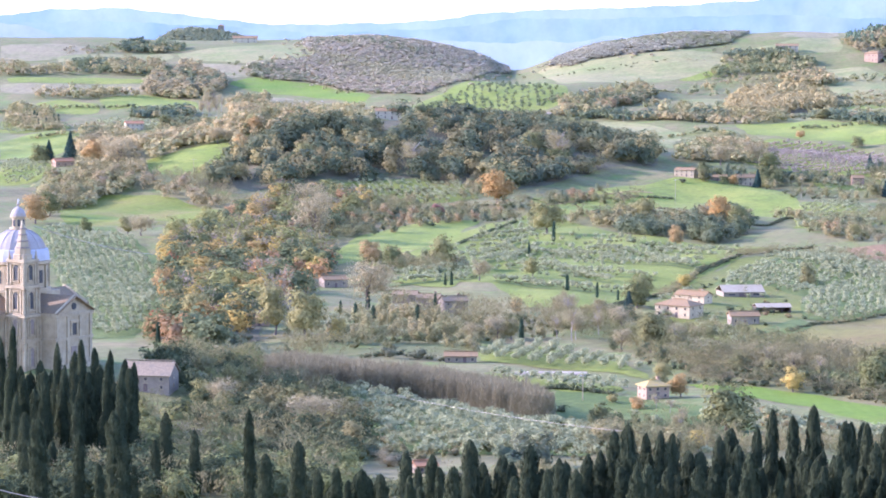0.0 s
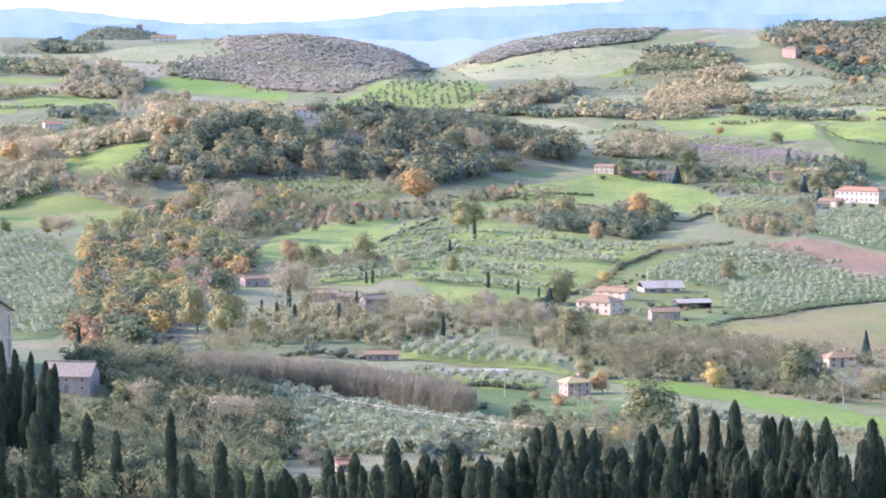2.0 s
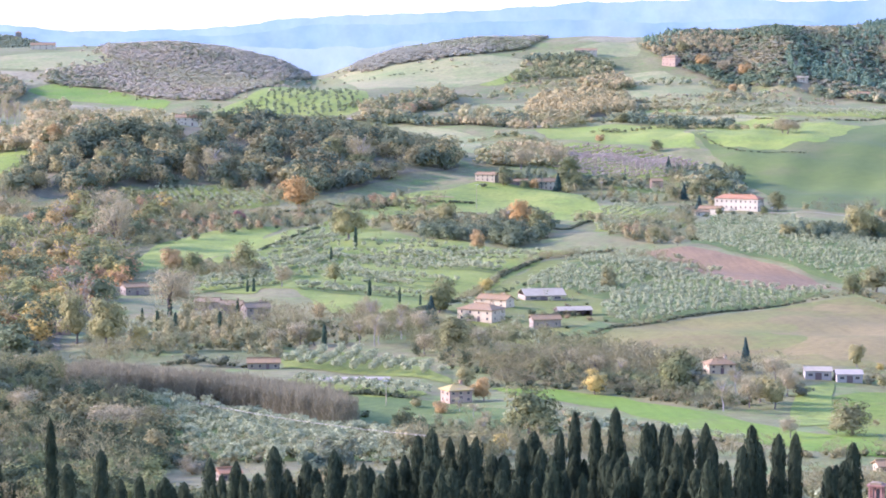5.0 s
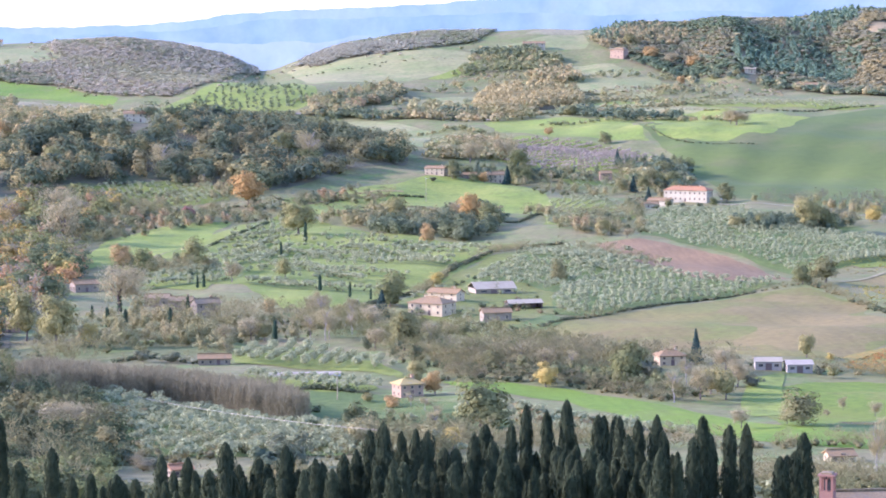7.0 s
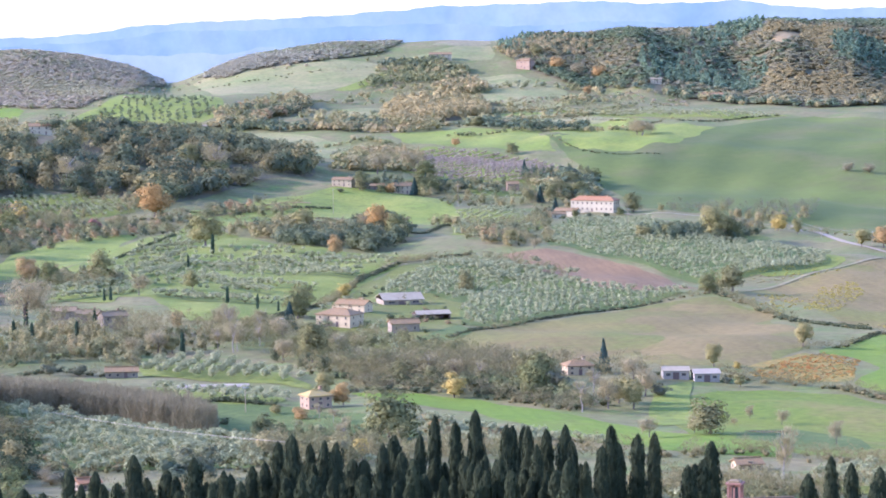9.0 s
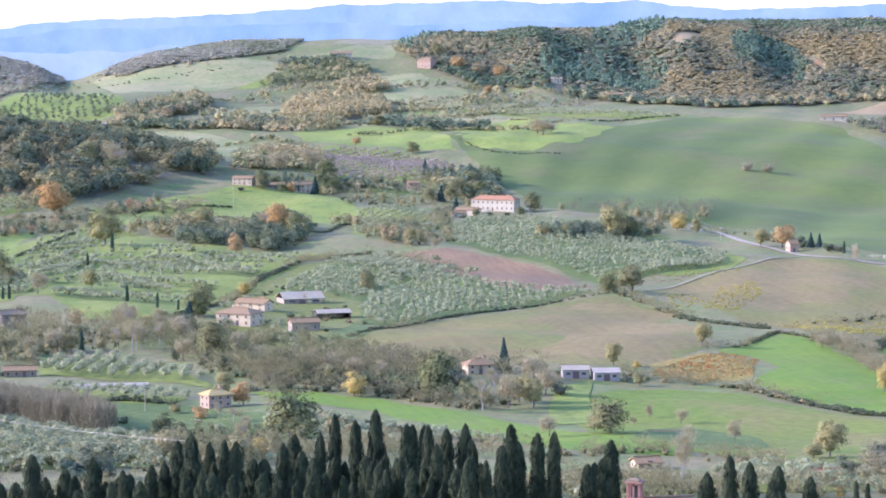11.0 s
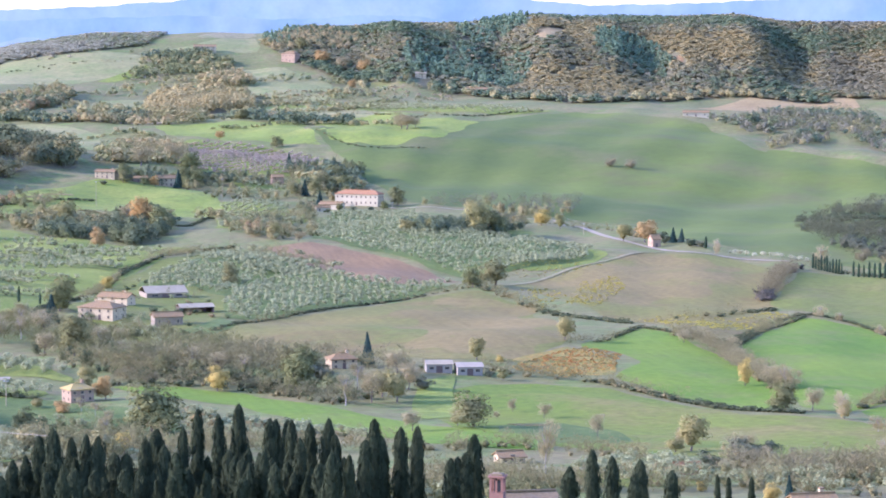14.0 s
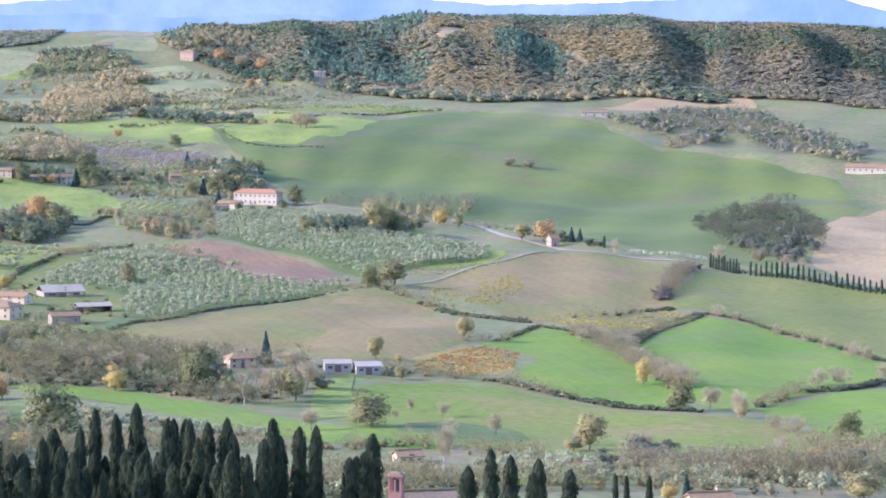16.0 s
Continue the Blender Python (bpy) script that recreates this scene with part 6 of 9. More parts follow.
# olives along the edges of the grass terraces
TERRACE = [(3, "olive", 3.2, 4.6, 1.15, SILVER, SILVER2), (1.2, "bush", 1.2, 2.2, 1.3, GREEN, OLDGREEN)]
for line in [[(1.12, 1226), (2.05, 1236), (3.21, 1208), (4.02, 1220)], [(1.35, 1358), (2.28, 1328), (3.44, 1306), (4.37, 1286)], [(0.88, 1464), (1.81, 1438), (2.97, 1406), (3.90, 1388)], [(-1.09, 1228), (-0.28, 1242), (0.77, 1272)], [(0.53, 1492), (1.34, 1514), (2.04, 1546)], [(2.62, 1438), (3.67, 1412), (4.71, 1416)], [(2.24, 1424), (2.97, 1395), (4.02, 1363), (5.11, 1329)], [(2.06, 1352), (2.63, 1316), (3.44, 1268)], [(3.20, 1434), (3.78, 1414), (4.40, 1385)], [(4.45, 1422), (5.05, 1406), (5.59, 1389)], [(4.22, 1383), (4.71, 1360), (5.24, 1338)],
             [(0.54, 1420), (1.11, 1450), (1.69, 1492)], [(0.77, 1361), (1.35, 1400), (1.93, 1446)], [(-0.97, 1262), (-0.28, 1291), (0.42, 1342)], [(1.12, 1240), (2.05, 1207), (3.21, 1192)]]:
    # flat ribbons of long grass; the bank's shaded side is painted dark
    ribbon("bank", "dark strip of rough grass and painted shade along an olive terrace", [(b, d - 7) for b, d in line], 4.6, DARKGRASS, category="bank")
    hedge("line of olives along a grass terrace", line, TERRACE, 3.2, 0.5)
hedge("dark clipped hedge across the terraces", [(0.32, 1474), (0.88, 1520), (1.52, 1594)], [(1, "bush", 1.4, 2.0, 1.3, (0.10, 0.12, 0.055), GREEN)], 1.4, 0.3)

for line in [[(5.99, 2438), (7.60, 2492), (9.68, 2522), (11.05, 2570)], [(6.22, 2696), (7.60, 2724), (8.76, 2696)], [(7.60, 2586), (9.10, 2640), (10.94, 2640)], [(7.14, 2328), (8.53, 2336), (9.91, 2336), (11.06, 2294)], [(4.13, 2294), (5.29, 2324), (5.98, 2280)], [(2.02, 2580), (3.40, 2664), (4.78, 2732)], [(-9.01, 2570), (-7.65, 2596), (-6.28, 2596)], [(-8.34, 2270), (-6.74, 2352), (-5.37, 2400)]]:
    hedge("dark field hedge on the far slopes", line, [(2, "fartree", 2.5, 5, 1.5, GREEN, OLDGREEN), (1, "fartree", 3, 7, 1.3, OLDGREEN, TAN)], 4.5, 1.5)

grove("young olives below the stone farm", [(4.72, 1069), (5.53, 1079), (6.46, 1037), (7.16, 964), (6.58, 948), (5.53, 1021)], 5.0, 9.0, 60)

mass("copse", "tan and green trees at the near end of the ridge wood", "copse", scatter([(8.07, 3072), (8.53, 3154), (9.22, 3170), (10.15, 3152), (10.03, 3040), (9.11, 3020), (8.30, 3026)], 50), [(2, "midtree", 7, 11, 1.1, TAN, (0.33, 0.26, 0.12)), (1, "midtree", 7, 11, 1.0, (0.12, 0.145, 0.08), GREEN), (1, "midtree", 6, 9, 1.2, OLDGREEN, TAN)], mixing=0.6)
BELT = [(2, "bare", 5, 9, 1.25, GREY, TAN), (1.6, "oak", 5, 8, 1.2, (0.15, 0.16, 0.08), OLDGREEN), (1, "bush", 2.5, 4.5, 1.3, (0.12, 0.135, 0.07), GREEN), (0.8, "oak", 5, 8, 1.2, TAN, RUST)]
for label, outline, area, kinds in [
        ("belt of bare and dark trees below the olive rows", [(-2.57, 1542), (-2.34, 1652), (-1.19, 1728), (0.20, 1710), (1.82, 1696), (2.05, 1632), (0.43, 1582), (-1.19, 1516), (-2.11, 1486)], 60, BELT),
        ("shrubby belt along the lower meadow", [(-1.72, 1300), (-1.43, 1396), (0.43, 1374), (0.60, 1302), (-0.50, 1266)], 45, BELT),
        ("dark bushes round the meadow's foot", [(1.94, 1764), (2.75, 1812), (3.91, 1810), (4.37, 1796), (3.45, 1744), (2.05, 1718)], 70, BELT),
        ("shrubs along the lane below the villa", [(7.60, 1614), (8.53, 1698), (9.10, 1828), (9.34, 1690), (8.64, 1518), (7.83, 1494)], 55, BELT)]:
    mass("copse", label, "copse", scatter(outline, area), kinds, mixing=0.6)

# ---- single trees ----
def cypress_row(rows):
    for b, d, tall, wide in rows:
        plant("cypress", (b, d), tall, wide)


cypress_row([
    (6.77, 440, 21.6, 0.71),
    (7.29, 432, 20.8, 0.90),
    (7.70, 440, 22.3, 0.84),
    (6.51, 430, 19.0, 0.90),
    (8.21, 425, 20.5, 0.83),
    (8.46, 445, 19.8, 0.77),
    (8.69, 430, 20.1, 0.85),
    (8.90, 420, 17.6, 1.06),
    (3.88, 425, 19.2, 0.98),
    (3.61, 440, 17.8, 0.96),
    (4.17, 430, 17.7, 0.96),
    (4.46, 445, 17.7, 0.96),
    (4.70, 425, 18.0, 1.04),
    (5.05, 435, 15.0, 1.25),
    (5.34, 425, 15.4, 1.32),
    (5.66, 430, 17.5, 1.07),
    (5.91, 440, 18.6, 1.10),
    (6.17, 425, 16.5, 1.14),
    (6.32, 418, 15.4, 1.10),
    (3.31, 430, 15.0, 1.13),
    (2.96, 425, 14.7, 1.16),
    (2.61, 420, 13.6, 1.38),
])
cypress_row([
    (2.38, 430, 12.7, 1.25),
    (2.08, 425, 12.4, 1.25),
    (1.85, 420, 16.1, 1.37),
    (1.50, 425, 13.3, 1.25),
    (1.21, 430, 14.1, 1.33),
    (0.62, 425, 16.7, 1.12),
    (0.89, 430, 13.0, 1.25),
    (-0.20, 440, 13.8, 1.23),
    (-0.75, 430, 14.7, 1.39),
    (-2.98, 480, 14.2, 1.43),
    (-3.95, 500, 18.9, 0.90),
    (-3.66, 470, 12.5, 1.38),
    (-5.73, 560, 16.0, 1.17),
    (-5.90, 540, 11.7, 1.25),
    (-6.56, 500, 13.9, 1.59),
    (-5.09, 540, 13.6, 1.25),
    (-6.36, 640, 22.5, 0.75),
    (-6.59, 650, 22.6, 0.75),
    (-6.87, 640, 25.2, 0.67),
    (-7.10, 650, 25.4, 0.74),
    (-7.36, 640, 27.9, 0.61),
    (-7.62, 650, 24.8, 0.69),
])
cypress_row([
    (-7.91, 655, 26.5, 0.71),
    (-8.19, 640, 23.4, 0.80),
    (-8.42, 640, 20.9, 0.81),
    (-8.65, 650, 21.6, 0.86),
    (-8.84, 640, 31.3, 0.54),
    (-8.99, 650, 28.3, 0.66),
    (-7.79, 630, 22.6, 0.75),
    (-7.22, 630, 21.3, 0.80),
    (-6.70, 625, 18.9, 0.90),
    (-8.37, 620, 18.2, 1.03),
    (-7.57, 620, 18.0, 0.94),
    (-8.82, 630, 17.7, 1.16),
    (-8.02, 640, 20.8, 0.82),
    (-7.01, 640, 22.0, 0.77),
    (3.75, 418, 13.1, 1.23),
    (6.44, 400, 16.2, 1.10),
    (3.90, 449, 13.2, 1.18),
    (7.90, 431, 13.5, 1.06),
    (6.51, 426, 11.8, 1.28),
    (6.76, 437, 14.9, 1.11),
    (4.19, 443, 14.4, 1.11),
    (7.09, 435, 11.4, 1.35),
])
cypress_row([
    (4.85, 422, 12.0, 1.35),
    (8.19, 406, 16.2, 0.91),
    (8.79, 431, 13.9, 1.09),
    (5.62, 417, 14.1, 1.17),
    (6.16, 434, 11.2, 1.35),
    (8.04, 433, 11.2, 1.06),
    (8.07, 445, 10.8, 1.21),
    (7.05, 441, 14.1, 1.17),
    (4.07, 442, 14.3, 1.31),
    (2.71, 420, 11.8, 1.06),
    (4.14, 443, 11.0, 1.02),
    (6.36, 435, 15.0, 1.02),
    (8.21, 425, 11.7, 1.37),
    (4.25, 429, 14.8, 0.93),
    (3.46, 430, 13.2, 1.06),
    (8.31, 423, 14.4, 1.13),
    (6.57, 427, 12.9, 1.23),
    (8.62, 421, 14.0, 1.23),
    (3.74, 448, 12.9, 1.20),
    (2.22, 431, 12.1, 1.02),
    (6.46, 433, 13.2, 1.13),
    (7.01, 401, 13.5, 1.02),
])
cypress_row([
    (4.66, 415, 13.2, 1.14),
    (7.45, 428, 15.6, 1.11),
    (4.25, 440, 13.7, 1.08),
    (3.39, 434, 12.9, 1.04),
    (4.33, 441, 13.1, 1.16),
    (8.03, 416, 15.5, 1.09),
    (8.23, 411, 14.6, 0.98),
    (5.78, 440, 14.1, 1.27),
    (7.69, 406, 15.1, 1.00),
    (7.60, 417, 15.0, 1.05),
    (5.02, 446, 12.7, 1.06),
    (2.12, 443, 10.0, 1.37),
    (5.12, 446, 10.2, 1.08),
    (7.28, 433, 11.8, 1.19),
    (4.10, 411, 14.3, 0.97),
    (6.19, 440, 13.7, 1.01),
    (8.36, 446, 12.0, 1.34),
    (8.34, 400, 14.5, 1.20),
    (3.28, 433, 13.5, 1.20),
    (4.54, 426, 14.4, 1.23),
    (3.28, 446, 10.7, 1.30),
    (7.81, 431, 15.6, 1.15),
])
cypress_row([
    (2.43, 413, 14.4, 1.13),
    (-7.89, 638, 17.3, 0.79),
    (-8.90, 606, 23.5, 0.59),
    (-6.37, 604, 14.4, 1.12),
    (-7.44, 609, 20.3, 0.75),
    (-8.71, 635, 16.6, 0.94),
    (-8.83, 618, 22.3, 0.75),
    (-6.90, 640, 18.3, 0.92),
    (-7.87, 624, 19.4, 0.88),
    (-7.89, 646, 11.5, 1.14),
    (-6.59, 613, 14.7, 1.09),
    (-8.72, 633, 13.4, 1.33),
    (-6.88, 636, 14.8, 1.11),
    (-8.77, 600, 18.2, 0.79),
    (-6.92, 604, 24.4, 0.58),
    (-6.63, 601, 22.9, 0.78),
    (-6.43, 639, 15.7, 0.88),
    (-7.00, 603, 13.5, 1.12),
    (-7.51, 612, 14.4, 1.01),
    (-8.37, 637, 15.6, 1.00),
    (-8.82, 648, 16.5, 0.95),
    (-7.20, 624, 17.5, 0.96),
])
cypress_row([
    (-6.53, 622, 17.6, 0.98),
    (-8.54, 609, 21.6, 0.77),
    (-8.19, 634, 20.7, 0.89),
    (-8.24, 620, 15.5, 1.16),
    (-7.74, 608, 20.1, 0.77),
    (-8.17, 607, 15.4, 1.21),
    (-7.74, 623, 16.6, 1.07),
    (-6.80, 624, 17.0, 1.02),
    (-6.70, 636, 18.2, 1.01),
    (-7.20, 642, 10.6, 1.09),
    (-6.69, 612, 13.3, 1.32),
    (-7.46, 600, 16.9, 0.90),
    (-6.43, 627, 18.9, 0.75),
    (-8.30, 605, 16.9, 1.07),
    (-7.26, 613, 14.5, 1.20),
    (-7.50, 632, 21.4, 0.79),
    (-8.56, 632, 12.4, 1.05),
    (-6.49, 616, 22.6, 0.76),
    (-7.41, 632, 16.6, 0.96),
    (-8.19, 603, 23.0, 0.75),
    (-8.32, 643, 18.3, 0.76),
    (-7.67, 638, 20.2, 0.76),
])
cypress_row([
    (-8.09, 605, 14.6, 1.03),
    (-6.81, 629, 14.2, 1.01),
    (-7.96, 626, 21.6, 0.76),
    (-8.50, 639, 20.3, 0.68),
    (-6.85, 647, 11.1, 1.14),
    (6.81, 420, 10.5, 1.19),
    (6.23, 395, 13.0, 1.02),
    (-1.68, 397, 13.2, 1.22),
    (5.57, 405, 12.3, 1.28),
    (0.97, 416, 11.5, 1.18),
    (-0.48, 415, 10.0, 1.16),
    (1.75, 411, 11.6, 1.10),
    (-2.56, 417, 12.3, 1.06),
    (2.78, 398, 13.4, 1.07),
    (2.13, 392, 13.6, 1.05),
    (-0.62, 393, 12.4, 1.01),
    (-0.03, 407, 13.1, 1.07),
    (5.90, 417, 12.7, 1.20),
    (6.90, 403, 12.3, 1.04),
    (5.38, 411, 10.6, 1.00),
    (-2.24, 397, 13.5, 1.02),
    (-1.96, 421, 10.6, 1.09),
])
cypress_row([
    (8.73, 418, 12.6, 1.40),
    (-1.25, 403, 12.3, 1.30),
    (8.21, 416, 13.6, 1.32),
    (7.14, 422, 11.8, 1.16),
    (2.26, 417, 12.4, 1.21),
    (0.56, 415, 12.6, 1.26),
    (5.70, 408, 12.7, 1.07),
    (5.31, 399, 14.0, 1.33),
    (4.91, 420, 10.3, 1.20),
    (-1.75, 423, 11.4, 1.05),
    (4.05, 394, 13.9, 1.25),
    (0.22, 397, 13.7, 1.27),
    (4.25, 399, 14.1, 1.37),
    (4.47, 409, 11.1, 1.08),
    (-0.51, 419, 12.7, 1.05),
    (-2.31, 398, 10.6, 1.39),
    (-1.59, 399, 12.2, 1.36),
    (4.60, 417, 11.3, 1.38),
    (1.46, 394, 12.5, 1.24),
    (5.99, 413, 12.4, 1.27),
    (-8.35, 553, 15.3, 1.21),
    (-8.57, 540, 17.2, 1.10),
])
cypress_row([
    (-6.73, 515, 11.9, 1.26),
    (-7.49, 508, 14.4, 1.17),
    (-6.76, 575, 10.2, 1.12),
    (-7.03, 481, 10.6, 1.31),
    (-8.00, 568, 10.1, 1.42),
    (-6.34, 504, 8.9, 1.21),
    (-8.25, 497, 17.8, 1.09),
    (-7.55, 562, 7.8, 1.30),
    (-6.71, 501, 18.8, 1.03),
    (10.38, 425, 20.3, 1.01),
    (10.21, 420, 17.4, 1.08),
    (10.64, 430, 17.5, 0.97),
    (10.99, 440, 18.5, 1.01),
    (11.29, 430, 19.1, 0.89),
    (12.06, 420, 14.5, 1.17),
    (12.29, 425, 15.2, 1.23),
    (12.52, 430, 17.9, 1.05),
    (8.59, 440, 19.8, 0.77),
    (9.17, 435, 19.5, 0.87),
    (9.43, 430, 20.3, 0.92),
    (9.69, 425, 18.0, 0.94),
    (9.56, 429, 12.3, 1.37),
])
cypress_row([
    (9.67, 435, 13.2, 1.18),
    (9.60, 410, 12.5, 1.29),
    (9.27, 411, 13.3, 1.19),
    (9.83, 433, 14.1, 1.19),
    (9.15, 417, 13.7, 1.02),
    (8.11, 424, 13.4, 1.15),
    (9.06, 409, 11.6, 1.18),
    (9.86, 423, 11.1, 1.21),
    (9.44, 424, 13.2, 1.40),
    (9.32, 409, 14.3, 1.21),
    (7.69, 401, 12.7, 1.19),
    (8.42, 416, 12.1, 1.13),
    (7.84, 405, 14.4, 0.98),
    (7.96, 415, 12.0, 1.43),
    (9.93, 404, 12.1, 1.07),
    (8.45, 401, 12.3, 1.20),
    (9.71, 401, 12.5, 1.11),
    (9.52, 396, 16.0, 1.05),
    (9.93, 398, 15.8, 0.86),
    (14.44, 400, 14.3, 1.31),
    (14.98, 420, 16.1, 1.05),
    (15.36, 410, 15.4, 1.21),
])
cypress_row([
    (15.77, 405, 13.1, 1.25),
    (15.97, 415, 14.7, 1.16),
    (16.53, 410, 13.5, 1.38),
    (17.52, 520, 7.4, 1.25),
    (17.75, 525, 6.7, 1.25),
    (18.22, 520, 7.1, 1.38),
    (12.15, 425, 14.5, 1.17),
])

# ---- far mountains ----
def mountain(name, label, dist, peaks, low, high, strength, foot, b0=-14.0, b1=28.0):
    """A hazy range at the edge of sight: its crest is a sum of rounded summits over bearings."""
    bs = np.arange(b0, b1, 0.1)
    crest = np.zeros_like(bs) + foot
    for pb, w, h in peaks:
        crest = crest + h * np.exp(-((bs - pb) / w) ** 2)
    crest = crest + 0.9 * np.sin(bs * 5.1 + dist) + 0.6 * np.sin(bs * 11.7 + 1) + 0.5 * np.sin(bs * 23.0 + dist)
    v = []
    for k, f in enumerate((0, 0.25, 0.5, 0.75, 1.0)):
        dd = dist - 40 * (1 - f)
        v.append(np.stack([dd * np.sin(np.radians(bs)), dd * np.cos(np.radians(bs)), -80 + (crest + 80) * f], 1))
    n = len(bs)
    i = np.arange(5 * n).reshape(5, n)
    f = np.stack([i[:-1, :-1], i[:-1, 1:], i[1:, 1:], i[1:, :-1]], -1).reshape(-1, 4)
    return tagged(new(name, mesh_of(name, np.concatenate(v), f, hazy(name + "_haze", low, high, strength), True)), label, "mountains", kind="structure")


SUMMITS = [(-9.5, 16), (-8, 29), (-6.5, 32), (-5, 20), (-3.5, 9), (-2, 12), (-0.5, 14), (1, 29), (2.5, 33), (4, 36), (5.5, 42), (7, 51), (8.5, 52), (10, 57), (11.5, 50), (13, 57), (14.5, 42), (16, 44), (17.5, 47), (19, 54), (20.5, 58), (22, 58), (24, 50)]
# haze and daylight are emitted colour here; the ranges take no light
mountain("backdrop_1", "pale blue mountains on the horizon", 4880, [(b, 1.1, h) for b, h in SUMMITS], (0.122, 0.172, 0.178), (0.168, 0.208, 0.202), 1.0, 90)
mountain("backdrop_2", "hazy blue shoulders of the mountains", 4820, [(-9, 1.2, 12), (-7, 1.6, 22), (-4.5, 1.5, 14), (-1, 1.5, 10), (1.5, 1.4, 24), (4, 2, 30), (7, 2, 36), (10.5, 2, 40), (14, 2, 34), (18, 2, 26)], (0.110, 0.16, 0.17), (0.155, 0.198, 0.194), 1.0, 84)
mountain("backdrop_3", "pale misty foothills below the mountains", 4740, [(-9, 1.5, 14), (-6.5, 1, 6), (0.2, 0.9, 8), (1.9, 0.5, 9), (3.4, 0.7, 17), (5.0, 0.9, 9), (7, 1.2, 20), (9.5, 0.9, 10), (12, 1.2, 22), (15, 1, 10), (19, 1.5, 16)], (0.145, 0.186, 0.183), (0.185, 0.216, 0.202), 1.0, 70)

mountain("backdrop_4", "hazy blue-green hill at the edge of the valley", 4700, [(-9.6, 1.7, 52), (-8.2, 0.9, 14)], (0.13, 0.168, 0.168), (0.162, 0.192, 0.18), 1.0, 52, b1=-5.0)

# ---- single trees and bushes, space by space ----
# far slopes beside the village hill
plant("bare", (-4.93, 2440), 25.6, 0.5)
plant("bare", (-4.80, 2428), 27.5, 0.5)
plant("bare", (-4.65, 2432), 26.5, 0.5)
plant("orange", (-7.13, 1944), 17.3, 1.2)
plant("brown", (-6.69, 1920), 18.6, 1.1)
plant("brown", (-5.71, 1984), 12.0, 1.3)
plant("oak", (-5.71, 2376), 12.5, 1.3)
plant("farcypress", (-8.33, 2436), 12.8, 1.0)
plant("farcypress", (-7.94, 2426), 10.8, 1.0)
plant("farcypress", (-7.84, 2428), 10.8, 1.0)
plant("farcypress", (-8.27, 2430), 10.8, 1.0)
plant("orange", (-4.16, 1906), 13.9, 1.1)
plant("brown", (-4.62, 1940), 11.8, 1.4)
plant("orange", (-3.87, 1950), 11.8, 1.2)
plant("brown", (10.98, 2274), 12.5, 1.2)
plant("brown", (11.26, 2280), 8.5, 1.4)
plant("oak", (5.37, 1898), 12.3, 1.2)
plant("oak", (6.59, 1918), 13.2, 1.4)
plant("oak", (6.79, 1916), 11.6, 1.3)
plant("brown", (5.66, 1996), 15.3, 1.3)
plant("brown", (6.33, 2056), 15.0, 1.3)
plant("oak", (9.33, 1918), 13.2, 1.4)
plant("oak", (9.85, 1926), 11.7, 1.3)
plant("fir", (8.67, 2050), 9.1, 1.1)
# round the upper farms
plant("bush", (5.36, 1890), 6.5, 1.4)
plant("oak", (5.57, 1924), 8.5, 1.3)
plant("oak", (6.51, 1940), 10, 1.2)
plant("oak", (6.78, 1940), 11, 1.1)
plant("bush", (5.86, 1918), 5, 1.5)
plant("fir", (6.64, 1946), 10, 1.3)
plant("bush", (4.90, 1876), 3.5, 1.4)
plant("oak", (8.82, 1876), 9, 1.3)
plant("fir", (8.99, 1876), 11, 1.3)
plant("oak", (9.22, 1894), 10, 1.3)
plant("oak", (9.51, 1934), 9, 1.4)
plant("bush", (9.11, 1824), 5, 1.5)
# trees round the stone farm
plant("oak", (4.00, 1118), 12.5, 1.05)
plant("fir", (3.82, 1098), 10, 1.3)
plant("oak", (4.28, 1006), 9.5, 1.1)
plant("bush", (3.65, 1086), 5.0, 1.5)
plant("bush", (5.54, 1058), 4, 1.5)
plant("bush", (6.41, 1130), 3.5, 1.4)
plant("oak", (6.14, 1086), 5.5, 1.2)
plant("brown", (4.78, 988), 7.5, 1.2)
plant("brown", (5.19, 998), 6.5, 1.3)
plant("bare", (2.75, 1010), 10, 1.1)
plant("bare", (3.21, 1028), 9, 1.2)
plant("orange", (1.53, 1126), 5, 1.2)
plant("brown", (2.46, 1104), 9, 1.3)
# dark evergreen oaks among the near cypresses
plant("bush", (1.88, 600), 10.5, 1.0)
plant("bush", (1.53, 594), 8, 1.2)
plant("bush", (5.96, 664), 5, 1.2)
# round the tiled house and the white sheds
plant("oak", (9.08, 864), 10.5, 1.2)
plant("bush", (9.34, 860), 5.5, 1.4)
plant("bare", (10.09, 840), 8.5, 1.2)
plant("brown", (11.13, 840), 8.0, 1.1)
plant("mustard", (10.59, 826), 8.5, 1.15)
plant("bush", (11.42, 842), 4.5, 1.6)
plant("oak", (8.70, 860), 8.5, 1.3)
plant("brown", (10.90, 874), 8, 1.2)
plant("bush", (12.80, 878), 3.2, 1.3)
plant("mustard", (13.08, 872), 4.0, 1.2)
# thicket and gardens below the stone farm
plant("oak", (6.17, 884), 7.1, 1.3)
plant("oak", (5.62, 906), 8.1, 1.2)
plant("oak", (8.72, 874), 10.2, 1.1)
plant("bare", (4.83, 970), 9.8, 1.1)
plant("bare", (6.70, 888), 7.9, 1.2)
plant("brown", (7.22, 877), 7.1, 1.2)
plant("bare", (7.74, 872), 7.0, 1.2)
plant("brown", (3.67, 1044), 9.7, 1.2)
plant("bare", (3.21, 1061), 12.0, 1.0)
plant("bare", (2.58, 1066), 14.2, 0.9)
plant("mustard", (2.98, 1092), 7.5, 1.2)
